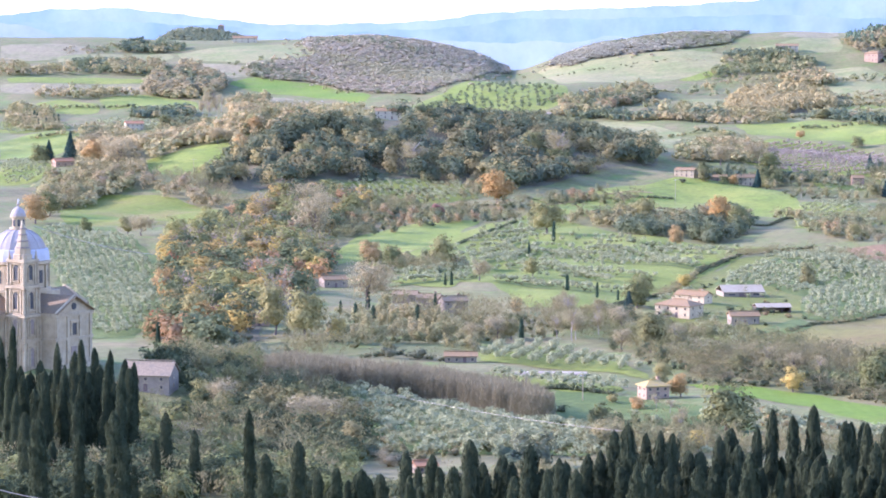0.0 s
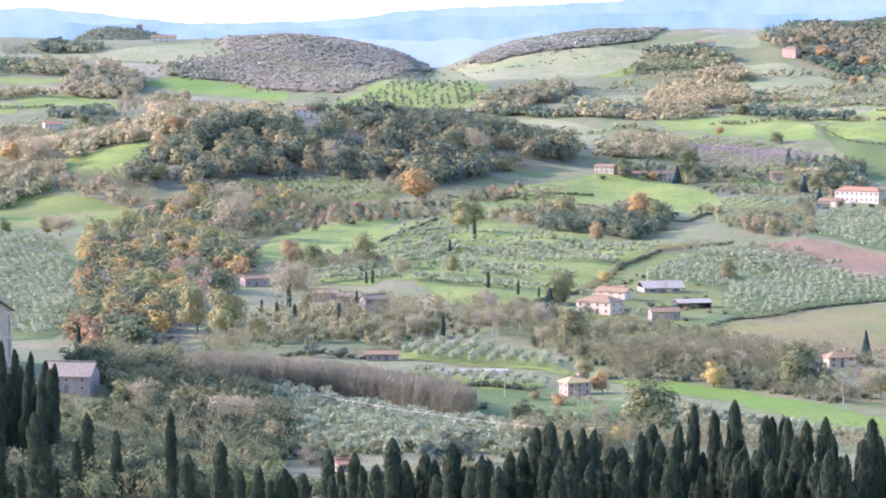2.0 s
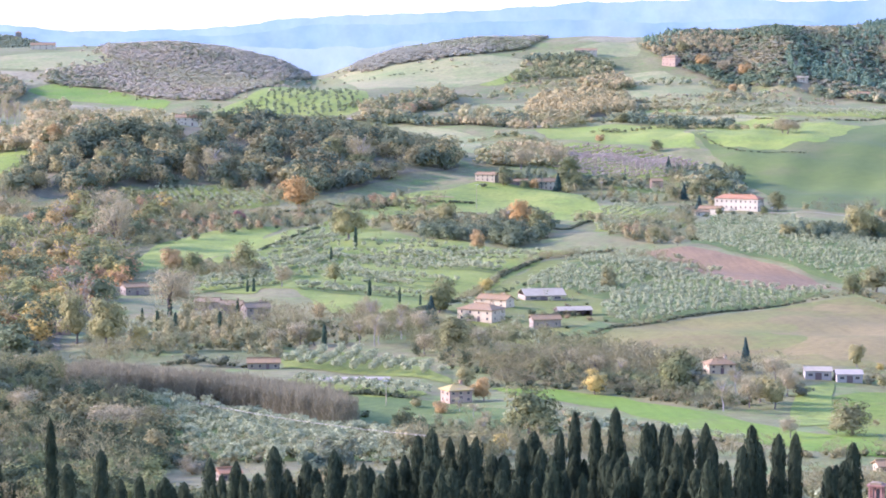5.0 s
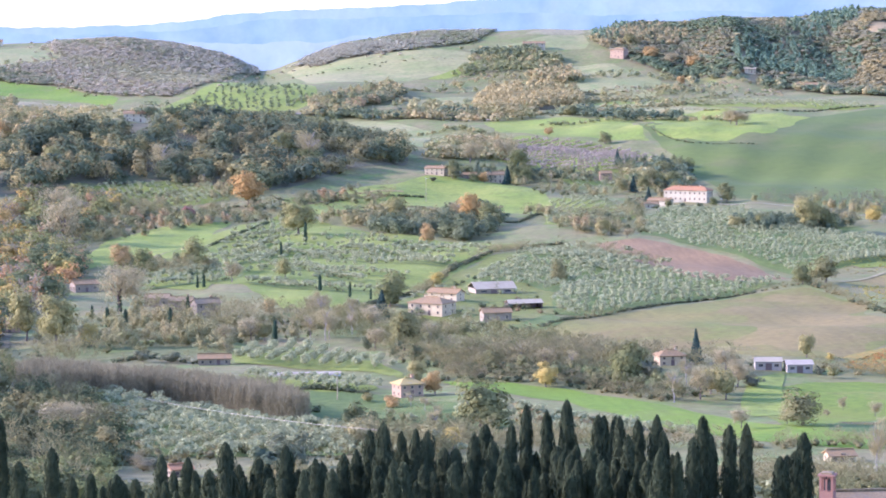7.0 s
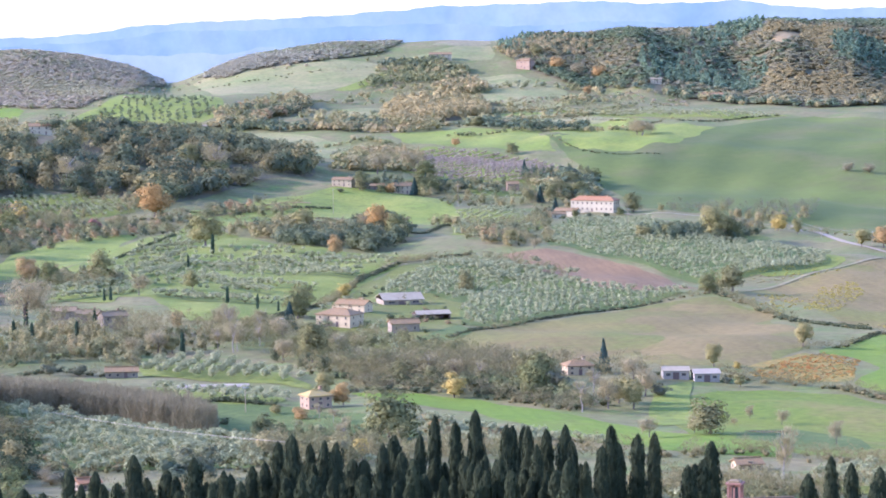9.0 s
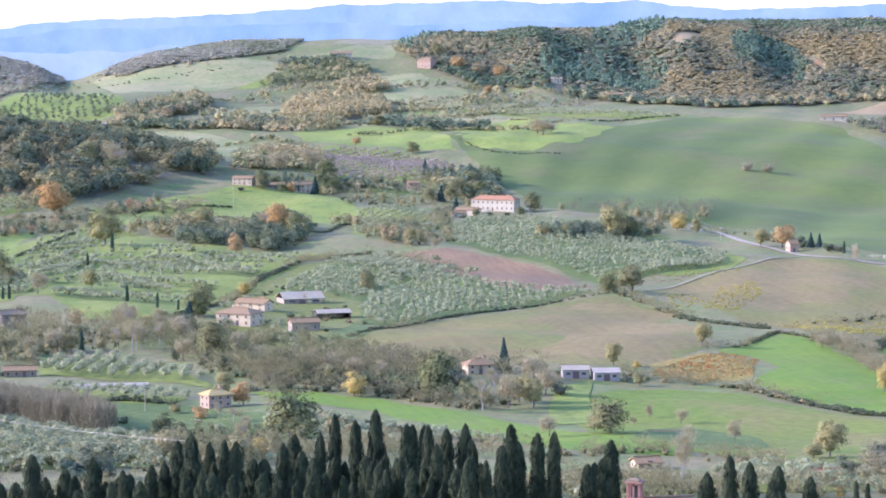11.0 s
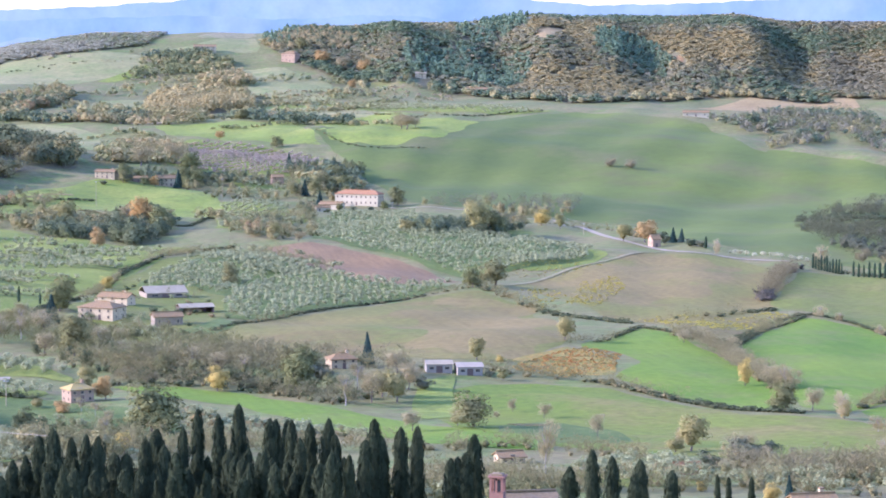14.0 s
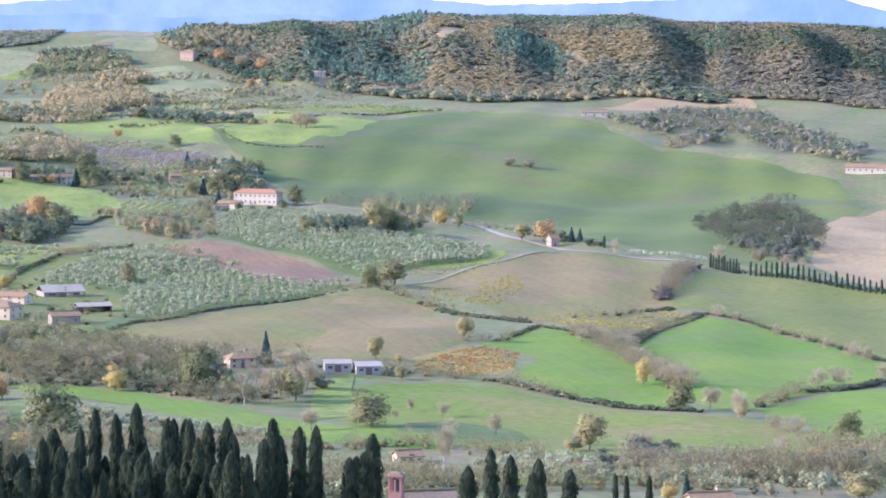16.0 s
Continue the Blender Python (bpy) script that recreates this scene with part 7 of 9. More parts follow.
plant("orange", (4.03, 795), 3.4, 1.8)
plant("mustard", (3.52, 808), 3.3, 1.5)
plant("orange", (6.79, 761), 3.7, 1.5)
plant("orange", (7.23, 755), 3.1, 1.6)
plant("yellow", (5.35, 713), 4.0, 1.5)
plant("bare", (4.96, 747), 6.0, 0.8)
plant("bare", (4.71, 782), 4.7, 1.2)
plant("bare", (4.41, 795), 4.8, 1.2)
plant("drybush", (5.88, 863), 3.8, 1.5)
plant("drybush", (5.30, 882), 4.3, 1.5)
plant("bush", (3.67, 1094), 5.7, 1.6)
plant("bush", (3.35, 1107), 5.4, 1.6)
# dark conifers at the near end of the ridge wood
plant("oak", (8.94, 3028), 15.9, 1.5)
plant("orange", (9.37, 2948), 15.5, 1.4)
plant("brown", (9.76, 2922), 15.3, 1.4)
plant("orange", (10.20, 2910), 14.1, 1.4)
# gardens and woods below the oak hill
plant("yellow", (-2.13, 994), 9.2, 1.0)
plant("mustard", (-2.83, 994), 21.7, 0.85)
plant("mustard", (-3.44, 1018), 19.7, 0.75)
plant("brown", (-1.55, 1107), 20.6, 1.1)
plant("orange", (-1.47, 1330), 12.4, 1.15)
plant("oak", (-1.07, 1317), 12.2, 1.1)
plant("mustard", (-0.07, 1336), 16.2, 1.1)
plant("mustard", (-5.09, 1035), 14.2, 1.0)
plant("red", (-4.63, 1061), 7.3, 1.1)
plant("orange", (-5.65, 1142), 15.2, 0.8)
plant("orange", (-5.06, 1253), 8.6, 1.2)
plant("red", (-3.69, 1257), 9.1, 1.1)
plant("orange", (-5.40, 1408), 7.4, 1.3)
plant("orange", (-3.82, 1578), 8.9, 1.3)
plant("mustard", (-4.10, 1391), 14.1, 1.1)
plant("brown", (-2.66, 1480), 27.5, 1.0)
plant("brown", (-2.83, 1642), 18.6, 1.2)
plant("mustard", (2.13, 1512), 20.8, 1.25)
plant("orange", (1.11, 1698), 22.6, 1.1)
plant("red", (-0.14, 1610), 9.8, 1.2)
plant("oak", (4.12, 1183), 11.5, 1.25)
plant("fir", (4.00, 1124), 10.0, 1.0)
plant("yellow", (4.96, 1257), 7.1, 1.3)
plant("mustard", (1.84, 1278), 9.3, 1.0)
plant("brown", (0.75, 1238), 10.0, 1.1)
plant("orange", (1.53, 1112), 5.4, 1.3)
plant("brown", (2.47, 1097), 9.8, 1.2)
plant("bare", (2.67, 1007), 12.6, 1.0)
plant("bare", (2.35, 1018), 9.0, 1.1)
plant("oak", (4.29, 969), 12.1, 1.0)
plant("yellow", (7.21, 843), 8.2, 1.05)
plant("orange", (4.91, 821), 7.6, 1.0)
plant("oak", (4.49, 856), 4.8, 1.5)
plant("oak", (5.85, 745), 14.5, 1.45)
plant("yellow", (5.29, 675), 5.7, 1.1)
plant("orange", (4.00, 799), 3.6, 1.3)
plant("mustard", (4.14, 1618), 15.0, 1.2)
plant("orange", (5.69, 1580), 17.9, 1.0)
plant("oak", (6.01, 1556), 14.5, 1.3)
plant("orange", (4.75, 1462), 11.8, 0.9)
plant("bare", (5.39, 1596), 12.9, 1.4)
plant("orange", (-8.32, 1608), 17.5, 1.2)
plant("oak", (-8.03, 1640), 15.2, 1.2)
plant("brown", (-7.14, 2058), 15.8, 1.3)
plant("brown", (-6.61, 1906), 22.3, 1.0)
plant("fir", (-8.04, 1992), 16.1, 1.3)
plant("fir", (-7.61, 2014), 19.5, 1.2)
plant("oak", (-8.23, 1988), 14.5, 1.4)
plant("bare", (-4.85, 2564), 21.8, 0.6)
plant("bare", (-4.70, 2564), 22.8, 0.6)
plant("bare", (-4.54, 2550), 18.5, 0.6)
plant("bare", (-0.64, 1844), 21.6, 1.4)
plant("bare", (2.35, 1920), 25.6, 1.3)
plant("mustard", (1.77, 1940), 19.6, 1.2)
plant("mustard", (-2.89, 1850), 17.9, 1.0)
plant("mustard", (-4.22, 1816), 13.2, 1.0)
plant("mustard", (0.81, 1854), 11.2, 0.9)
plant("oak", (2.38, 1894), 16.8, 1.5)
plant("oak", (0.46, 2506), 9.1, 1.7)
plant("brown", (-6.18, 1486), 12.0, 1.5)
plant("mustard", (-6.45, 1518), 10.4, 1.3)
plant("oak", (-7.30, 1522), 9.2, 1.2)
plant("mustard", (-2.13, 789), 3.5, 1.4)
plant("brown", (3.69, 981), 7.9, 1.2)
plant("brown", (1.13, 1013), 9.0, 1.2)
plant("brown", (0.61, 1001), 7.7, 1.3)
plant("mustard", (1.42, 1014), 8.2, 1.1)
plant("drybush", (-2.59, 704), 8.5, 2.0)
plant("drybush", (-1.89, 737), 6.0, 1.5)
plant("brown", (-2.82, 710), 9.5, 1.5)
plant("brown", (-2.24, 712), 8.6, 1.3)
plant("bush", (1.85, 624), 8.3, 1.2)
plant("orange", (-1.08, 749), 3.6, 1.2)
plant("fir", (4.38, 1041), 4.2, 1.0)
plant("bush", (-0.50, 933), 4.1, 1.6)
plant("bush", (-1.08, 933), 4.5, 1.4)
plant("oak", (-7.35, 551), 6.7, 1.8)
plant("oak", (-8.61, 565), 8.4, 1.4)
plant("mustard", (-4.92, 591), 6.0, 1.5)
plant("mustard", (-4.22, 762), 9.2, 1.0)
plant("drybush", (-5.26, 663), 7.5, 1.5)
plant("mustard", (-2.24, 546), 3.8, 1.7)
# beside the sheds and along the long corn strip
plant("fir", (10.30, 894), 11.2, 0.9)
plant("oak", (8.82, 837), 11.8, 1.1)
plant("bare", (9.84, 806), 10.1, 1.0)
plant("mustard", (10.89, 816), 10.2, 1.0)
plant("brown", (10.38, 815), 10.2, 0.9)
plant("brown", (11.22, 735), 5.9, 1.1)
plant("mustard", (12.54, 914), 7.8, 1.0)
plant("brown", (11.14, 867), 5.3, 1.3)
plant("yellow", (13.03, 909), 2.9, 1.2)
plant("oak", (12.45, 745), 10.2, 1.45)
plant("brown", (12.15, 751), 5.5, 1.0)
plant("bare", (13.99, 608), 13.5, 0.75)
plant("brown", (13.93, 780), 4.7, 1.0)
plant("brown", (13.29, 795), 4.2, 0.8)
plant("brown", (15.05, 723), 6.4, 0.8)
plant("oak", (4.27, 962), 15.0, 0.95)
plant("mustard", (4.52, 868), 6.5, 1.3)
plant("fir", (6.42, 1898), 13.0, 1.2)
plant("oak", (5.30, 1888), 9.0, 1.2)
plant("orange", (5.95, 1886), 8.0, 1.1)
plant("oak", (6.62, 1893), 10.0, 1.2)
plant("oak", (5.72, 1886), 6.5, 1.5)
plant("bush", (-4.24, 945), 8.0, 1.2)
plant("bush", (-4.46, 990), 8.5, 1.1)
plant("bush", (-4.05, 1000), 4.5, 1.5)
plant("oak", (-3.95, 925), 8.0, 1.2)
plant("brown", (-4.46, 735), 9.5, 1.2)
plant("mustard", (-4.85, 742), 8.5, 1.2)
plant("clump", (-2.55, 712), 8.0, 1.1)
plant("bush", (-1.3, 640), 4.0, 1.6)
plant("bush", (-0.9, 628), 3.5, 1.6)
plant("drybush", (-1.1, 622), 4.0, 1.6)
plant("oak", (9.72, 1800), 5.5, 1.3)
plant("bush", (9.98, 1800), 3.0, 1.6)
plant("bush", (10.35, 1802), 3.2, 1.6)
plant("oak", (10.62, 1812), 6.0, 1.2)
plant("fir", (9.30, 1830), 11.0, 1.2)
plant("oak", (9.86, 1852), 11.5, 1.2)
plant("mustard", (16.96, 685), 9.1, 1.15)
plant("mustard", (16.64, 681), 4.1, 1.6)
plant("brown", (17.95, 668), 6.6, 1.3)
plant("bush", (18.50, 672), 4.6, 1.5)
plant("bare", (4.90, 715), 7.2, 1.0)
plant("orange", (7.09, 741), 3.9, 1.0)
plant("orange", (7.81, 735), 3.9, 1.0)
# around the villa and the crest road
plant("oak", (12.91, 1249), 12.5, 1.5)
plant("oak", (12.45, 1235), 10.0, 1.2)
plant("mustard", (12.52, 1534), 18.0, 1.2)
plant("oak", (12.93, 1542), 14.3, 1.3)
plant("mustard", (11.10, 1526), 8.6, 1.4)
plant("mustard", (11.57, 1518), 8.0, 1.4)
plant("oak", (10.91, 1830), 13.3, 1.2)
plant("yellow", (13.85, 1600), 9.7, 1.2)
plant("mustard", (15.53, 1504), 9.7, 1.2)
plant("orange", (15.98, 1500), 13.0, 1.25)
plant("fir", (16.55, 1490), 8.5, 1.2)
plant("fir", (16.72, 1488), 7.6, 1.2)
plant("bush", (16.38, 1492), 7.0, 1.1)
plant("bush", (16.92, 1462), 5.0, 1.6)
plant("bush", (17.14, 1456), 4.0, 1.5)
plant("farcypress", (17.22, 1450), 6.5, 1.0)
plant("mustard", (14.24, 1584), 9.0, 0.9)
plant("brown", (8.87, 1462), 5.9, 1.3)
plant("mustard", (8.39, 1482), 9.0, 1.2)
plant("oak", (7.45, 1262), 11.7, 0.9)
plant("brown", (11.08, 2266), 12.8, 1.7)
plant("oak", (7.75, 2406), 9.7, 1.8)
plant("brown", (8.35, 2396), 7.7, 1.6)
plant("oak", (8.74, 2370), 7.7, 1.8)
plant("oak", (8.42, 2184), 9.7, 1.5)
plant("orange", (7.26, 2252), 7.3, 1.4)
plant("oak", (6.68, 2012), 13.8, 1.6)
plant("oak", (10.04, 2018), 12.2, 1.8)
plant("oak", (9.64, 1978), 11.2, 2.0)
plant("oak", (17.71, 3258), 7.9, 1.4)
plant("orange", (9.95, 2778), 12.3, 1.0)
# green fields and gardens to the north
plant("yellow", (18.05, 870), 9.5, 0.6)
plant("oak", (18.87, 804), 9.4, 1.2)
plant("brown", (19.43, 811), 7.2, 1.0)
plant("clump", (20.02, 786), 8.6, 0.9)
plant("yellow", (20.08, 786), 5.4, 0.7)
plant("clump", (18.86, 862), 8.8, 1.05)
plant("clump", (18.52, 885), 5.6, 1.1)
plant("oak", (22.28, 725), 8.5, 1.25)
plant("orange", (21.57, 642), 5.7, 1.1)
plant("bush", (18.21, 655), 6.6, 1.6)
plant("clump", (17.85, 656), 6.0, 0.9)
plant("bush", (17.34, 641), 4.4, 1.4)
plant("clump", (20.77, 750), 5.2, 0.85)
plant("clump", (21.17, 746), 5.4, 0.9)
plant("clump", (21.63, 888), 6.4, 1.0)
plant("clump", (22.05, 890), 7.2, 0.95)
plant("clump", (22.94, 910), 6.0, 1.0)
plant("clump", (20.88, 668), 6.2, 0.9)
plant("bush", (22.26, 635), 6.7, 1.3)
plant("mustard", (22.61, 568), 6.9, 1.7)
plant("yellow", (18.62, 555), 4.0, 1.2)
plant("yellow", (17.17, 578), 2.6, 1.2)
plant("fir", (18.99, 550), 5.8, 0.9)
plant("clump", (19.55, 1374), 9.5, 0.9)
plant("clump", (17.45, 1420), 8.8, 0.65)
plant("clump", (20.90, 1345), 7.5, 0.8)
plant("clump", (21.25, 1340), 7.0, 0.6)
plant("drybush", (20.4, 1385), 7.5, 1.2)
plant("brown", (17.78, 984), 4.4, 1.2)
plant("drybush", (15.25, 2048), 6.6, 1.6)
plant("drybush", (15.69, 2044), 7.4, 1.4)
plant("clump", (21.76, 1018), 4.6, 0.6)
plant("clump", (19.56, 1108), 5.6, 0.9)
plant("clump", (19.95, 1100), 4.2, 0.9)
plant("clump", (20.76, 1064), 4.8, 0.7)
plant("clump", (21.31, 1040), 3.2, 0.8)
plant("clump", (16.75, 700), 5.6, 0.8)
plant("clump", (22.31, 990), 6.4, 0.8)
plant("clump", (22.60, 982), 5.8, 0.8)
plant("mustard", (14.35, 979), 8.7, 1.0)
plant("brown", (16.79, 985), 5.2, 1.2)
plant("brown", (12.96, 781), 2.2, 1.2)
# small cypresses in the gardens
plant("farcypress", (0.05, 1220), 5.9, 1.0)
plant("farcypress", (0.18, 1219), 6.4, 1.0)
plant("farcypress", (2.56, 1187), 7.2, 1.0)
plant("farcypress", (3.17, 1163), 6.6, 1.0)
plant("farcypress", (3.60, 1156), 4.7, 1.0)
plant("farcypress", (-1.78, 1060), 8.1, 1.0)
plant("farcypress", (-1.54, 1108), 9.0, 1.0)
plant("farcypress", (-1.43, 1056), 7.7, 1.0)
plant("farcypress", (-1.03, 1058), 5.1, 1.0)
plant("farcypress", (-0.53, 1056), 8.5, 1.0)
plant("farcypress", (-0.15, 1093), 8.4, 1.0)
plant("farcypress", (1.62, 1007), 8.5, 1.0)
plant("farcypress", (-2.10, 1096), 5.8, 1.0)
plant("farcypress", (-5.84, 990), 7.6, 1.0)
plant("farcypress", (1.77, 1420), 7.5, 1.0)
plant("farcypress", (2.27, 1472), 10.7, 1.0)
plant("farcypress", (-8.09, 2390), 9.7, 1.0)
plant("farcypress", (-7.90, 2394), 9.7, 1.0)
plant("farcypress", (-8.24, 2388), 8.7, 1.0)
for line, step in (([(20.22, 1306), (21.50, 1268), (23.0, 1227)], 4.0), ([(19.40, 1342), (20.02, 1317)], 2.7)):
    for p in resample(to_plan(line), step):
        plant("farcypress", (math.degrees(math.atan2(*p)), math.hypot(*p) + random.uniform(-1.5, 1.5)), random.uniform(5.2, 7.8), random.uniform(0.7, 0.95), label="slim cypress of an avenue along the farm road")
mass("hedge", "dark scrub between the cypresses of the avenue", "hedge", line_of([(19.40, 1346), (20.22, 1312), (21.50, 1274), (23.0, 1233)], 1.4, 1.2), [(2, "bush", 1.6, 3.6, 1.3, PINE, GREEN), (1, "bare", 2.5, 4.5, 1.2, GREY, TAN)])
mass("olive_grove", "row of young pale olives along the farm road", "olive grove", line_of([(17.70, 1420), (18.51, 1392), (19.31, 1362)], 5.2, 0.6), [(1, "nearolive", 3.2, 4.6, 1.0, (0.40, 0.38, 0.22), (0.46, 0.43, 0.26))])
mass("hedge", "tall purple-brown hedge between the fields", "hedge", line_of([(18.40, 1200), (18.63, 1262), (18.96, 1338)], 0.7, 2.0), [(2.2, "bare", 4, 6.5, 1.3, (0.24, 0.2, 0.1), (0.3, 0.252, 0.12)), (1, "bush", 3, 5, 1.2, (0.14, 0.12, 0.09), (0.20, 0.17, 0.10))])

# ---- buildings ----
STONE = masonry("rubble_stone", (0.20, 0.15, 0.085), (0.30, 0.235, 0.14), 0.4, 2.2, (0.15, 0.115, 0.075))
PLASTER = masonry("cream_plaster", (0.42, 0.315, 0.155), (0.50, 0.385, 0.20), 0.25, 1.2, (0.29, 0.215, 0.12))
PINK = masonry("pink_grey_plaster", (0.31, 0.20, 0.105), (0.37, 0.25, 0.14), 0.25, 1.2, (0.28, 0.19, 0.12))
WHITE = masonry("white_lime_plaster", (0.44, 0.36, 0.20), (0.52, 0.43, 0.25), 0.25, 1.2, (0.38, 0.31, 0.21))
BRICK = masonry("red_brick", (0.25, 0.115, 0.065), (0.31, 0.155, 0.09), 0.6, 4.0, (0.20, 0.115, 0.075))
TRAVERTINE = masonry("warm_travertine", (0.31, 0.23, 0.11), (0.45, 0.35, 0.18), 0.3, 0.9, (0.19, 0.145, 0.085))
# darker stone; in the niches its tone paints the shade of a recess
NICHE = masonry("dark_stone_and_niche_shade", (0.20, 0.145, 0.09), (0.28, 0.21, 0.135), 0.4, 1.5)
BARNTILES = tiled("faded_tan_tiles", (0.20, 0.145, 0.068), (0.29, 0.21, 0.10), (0.15, 0.12, 0.07))
OLDTILES = tiled("old_grey_brown_tiles", (0.18, 0.12, 0.046), (0.25, 0.17, 0.07), (0.17, 0.14, 0.085))
TILES = tiled("weathered_clay_tiles", (0.21, 0.125, 0.038), (0.28, 0.17, 0.055), (0.16, 0.12, 0.06))
REDTILES = tiled("new_red_tiles", (0.30, 0.135, 0.04), (0.35, 0.165, 0.052), (0.25, 0.15, 0.08))
YELLOWTILES = tiled("lichened_yellow_tiles", (0.37, 0.25, 0.05), (0.42, 0.29, 0.07))
SHEET = masonry("pale_fibre_cement_sheet", (0.31, 0.24, 0.125), (0.38, 0.30, 0.165), 0.3, 0.8, (0.24, 0.185, 0.10))
OCHRE = masonry("weathered_ochre_sheet", (0.30, 0.235, 0.14), (0.38, 0.305, 0.19), 0.3, 0.8, (0.27, 0.22, 0.15))
SHEDWALL = masonry("grey_rendered_wall", (0.31, 0.26, 0.18), (0.39, 0.33, 0.235), 0.3, 0.8, (0.25, 0.21, 0.15))
LEAD = masonry("grey_lead_sheet", (0.28, 0.235, 0.175), (0.37, 0.315, 0.24), 0.5, 1.0, (0.20, 0.17, 0.13), 0.95)
# paler copy of the lead, for the sunlit foot of the dome
PALELEAD = masonry("painted_sunlit_lead", (0.38, 0.355, 0.315), (0.46, 0.435, 0.39), 0.5, 1.0, (0.30, 0.275, 0.24), 0.7)


def roof_mesh(w, dp, eave, rise, hip=0.0, over=0.5, thick=0.22):
    """A pitched roof with its ridge along x; hip draws the ridge's ends in; tile courses run as low steps down each slope."""
    bm = bmesh.new()
    x, y, r = w / 2 + over, dp / 2 + over, max(w / 2 + over - hip * dp, 0.05) if hip else w / 2 + over
    def ring(z):
        return [bm.verts.new(c) for c in ((-x, -y, eave + z), (x, -y, eave + z), (x, y, eave + z), (-x, y, eave + z), (-r, 0, eave + rise + z), (r, 0, eave + rise + z))]
    lo, hi = ring(-over * rise / y), ring(thick - over * rise / y)
    for s, flip in ((lo, True), (hi, False)):
        for f in ((0, 1, 5, 4), (2, 3, 4, 5), (1, 2, 5), (3, 0, 4)) if hip else ((0, 1, 5, 4), (2, 3, 4, 5)):
            v = [s[i] for i in f]
            bm.faces.new(v[::-1] if flip else v)
    for a, c in ((0, 1), (1, 2), (2, 3), (3, 0)) if hip else ((0, 1), (1, 5), (5, 2), (2, 3), (3, 4), (4, 0)):
        bm.faces.new((lo[a], lo[c], hi[c], hi[a]))
    return bm


def window_part(parent, x, y, z, w, h, face, shutters=None, sill=True):
    """A window on a wall: dark pane, pale surround, sill and, where there are any, shutters. face: outward (nx, ny)."""
    nx, ny = face
    def slab(u0, u1, z0, z1, d0, d1):
        if ny:
            return (x + u0, x + u1, *sorted((y + ny * d0, y + ny * d1)), z + z0, z + z1)
        return (*sorted((x + nx * d0, x + nx * d1)), y + u0, y + u1, z + z0, z + z1)
    win = part("window", boxes(slab(-w / 2 - 0.12, -w / 2, 0, h, 0, 0.08), slab(w / 2, w / 2 + 0.12, 0, h, 0, 0.08), slab(-w / 2 - 0.12, w / 2 + 0.12, h, h + 0.15, 0, 0.1)), TRAVERTINE, parent)
    part("pane", boxes(slab(-w / 2, w / 2, 0, h, 0.0, 0.02)), GLASS, win)
    part("frame", boxes(slab(-0.04, 0.04, 0, h, 0.02, 0.06), slab(-w / 2, w / 2, h * 0.6, h * 0.6 + 0.06, 0.02, 0.06)), WOOD, win)
    if sill:
        part("sill", boxes(slab(-w / 2 - 0.2, w / 2 + 0.2, -0.12, 0, 0, 0.2)), TRAVERTINE, win)
    if shutters:
        part("shutter", boxes(slab(-w - 0.1, -w / 2 - 0.12, 0, h, 0.0, 0.06)), shutters, win)
        part("shutter", boxes(slab(w / 2 + 0.12, w + 0.1, 0, h, 0.0, 0.06)), shutters, win)
    return win


def chimney(parent, x, y, z, mat):
    c = part("chimney", boxes((x - 0.4, x + 0.4, y - 0.4, y + 0.4, z - 1.2, z + 1.0)), mat, parent)
    part("cap", boxes((x - 0.55, x + 0.55, y - 0.55, y + 0.55, z + 1.004, z + 1.2)), TILES, c)


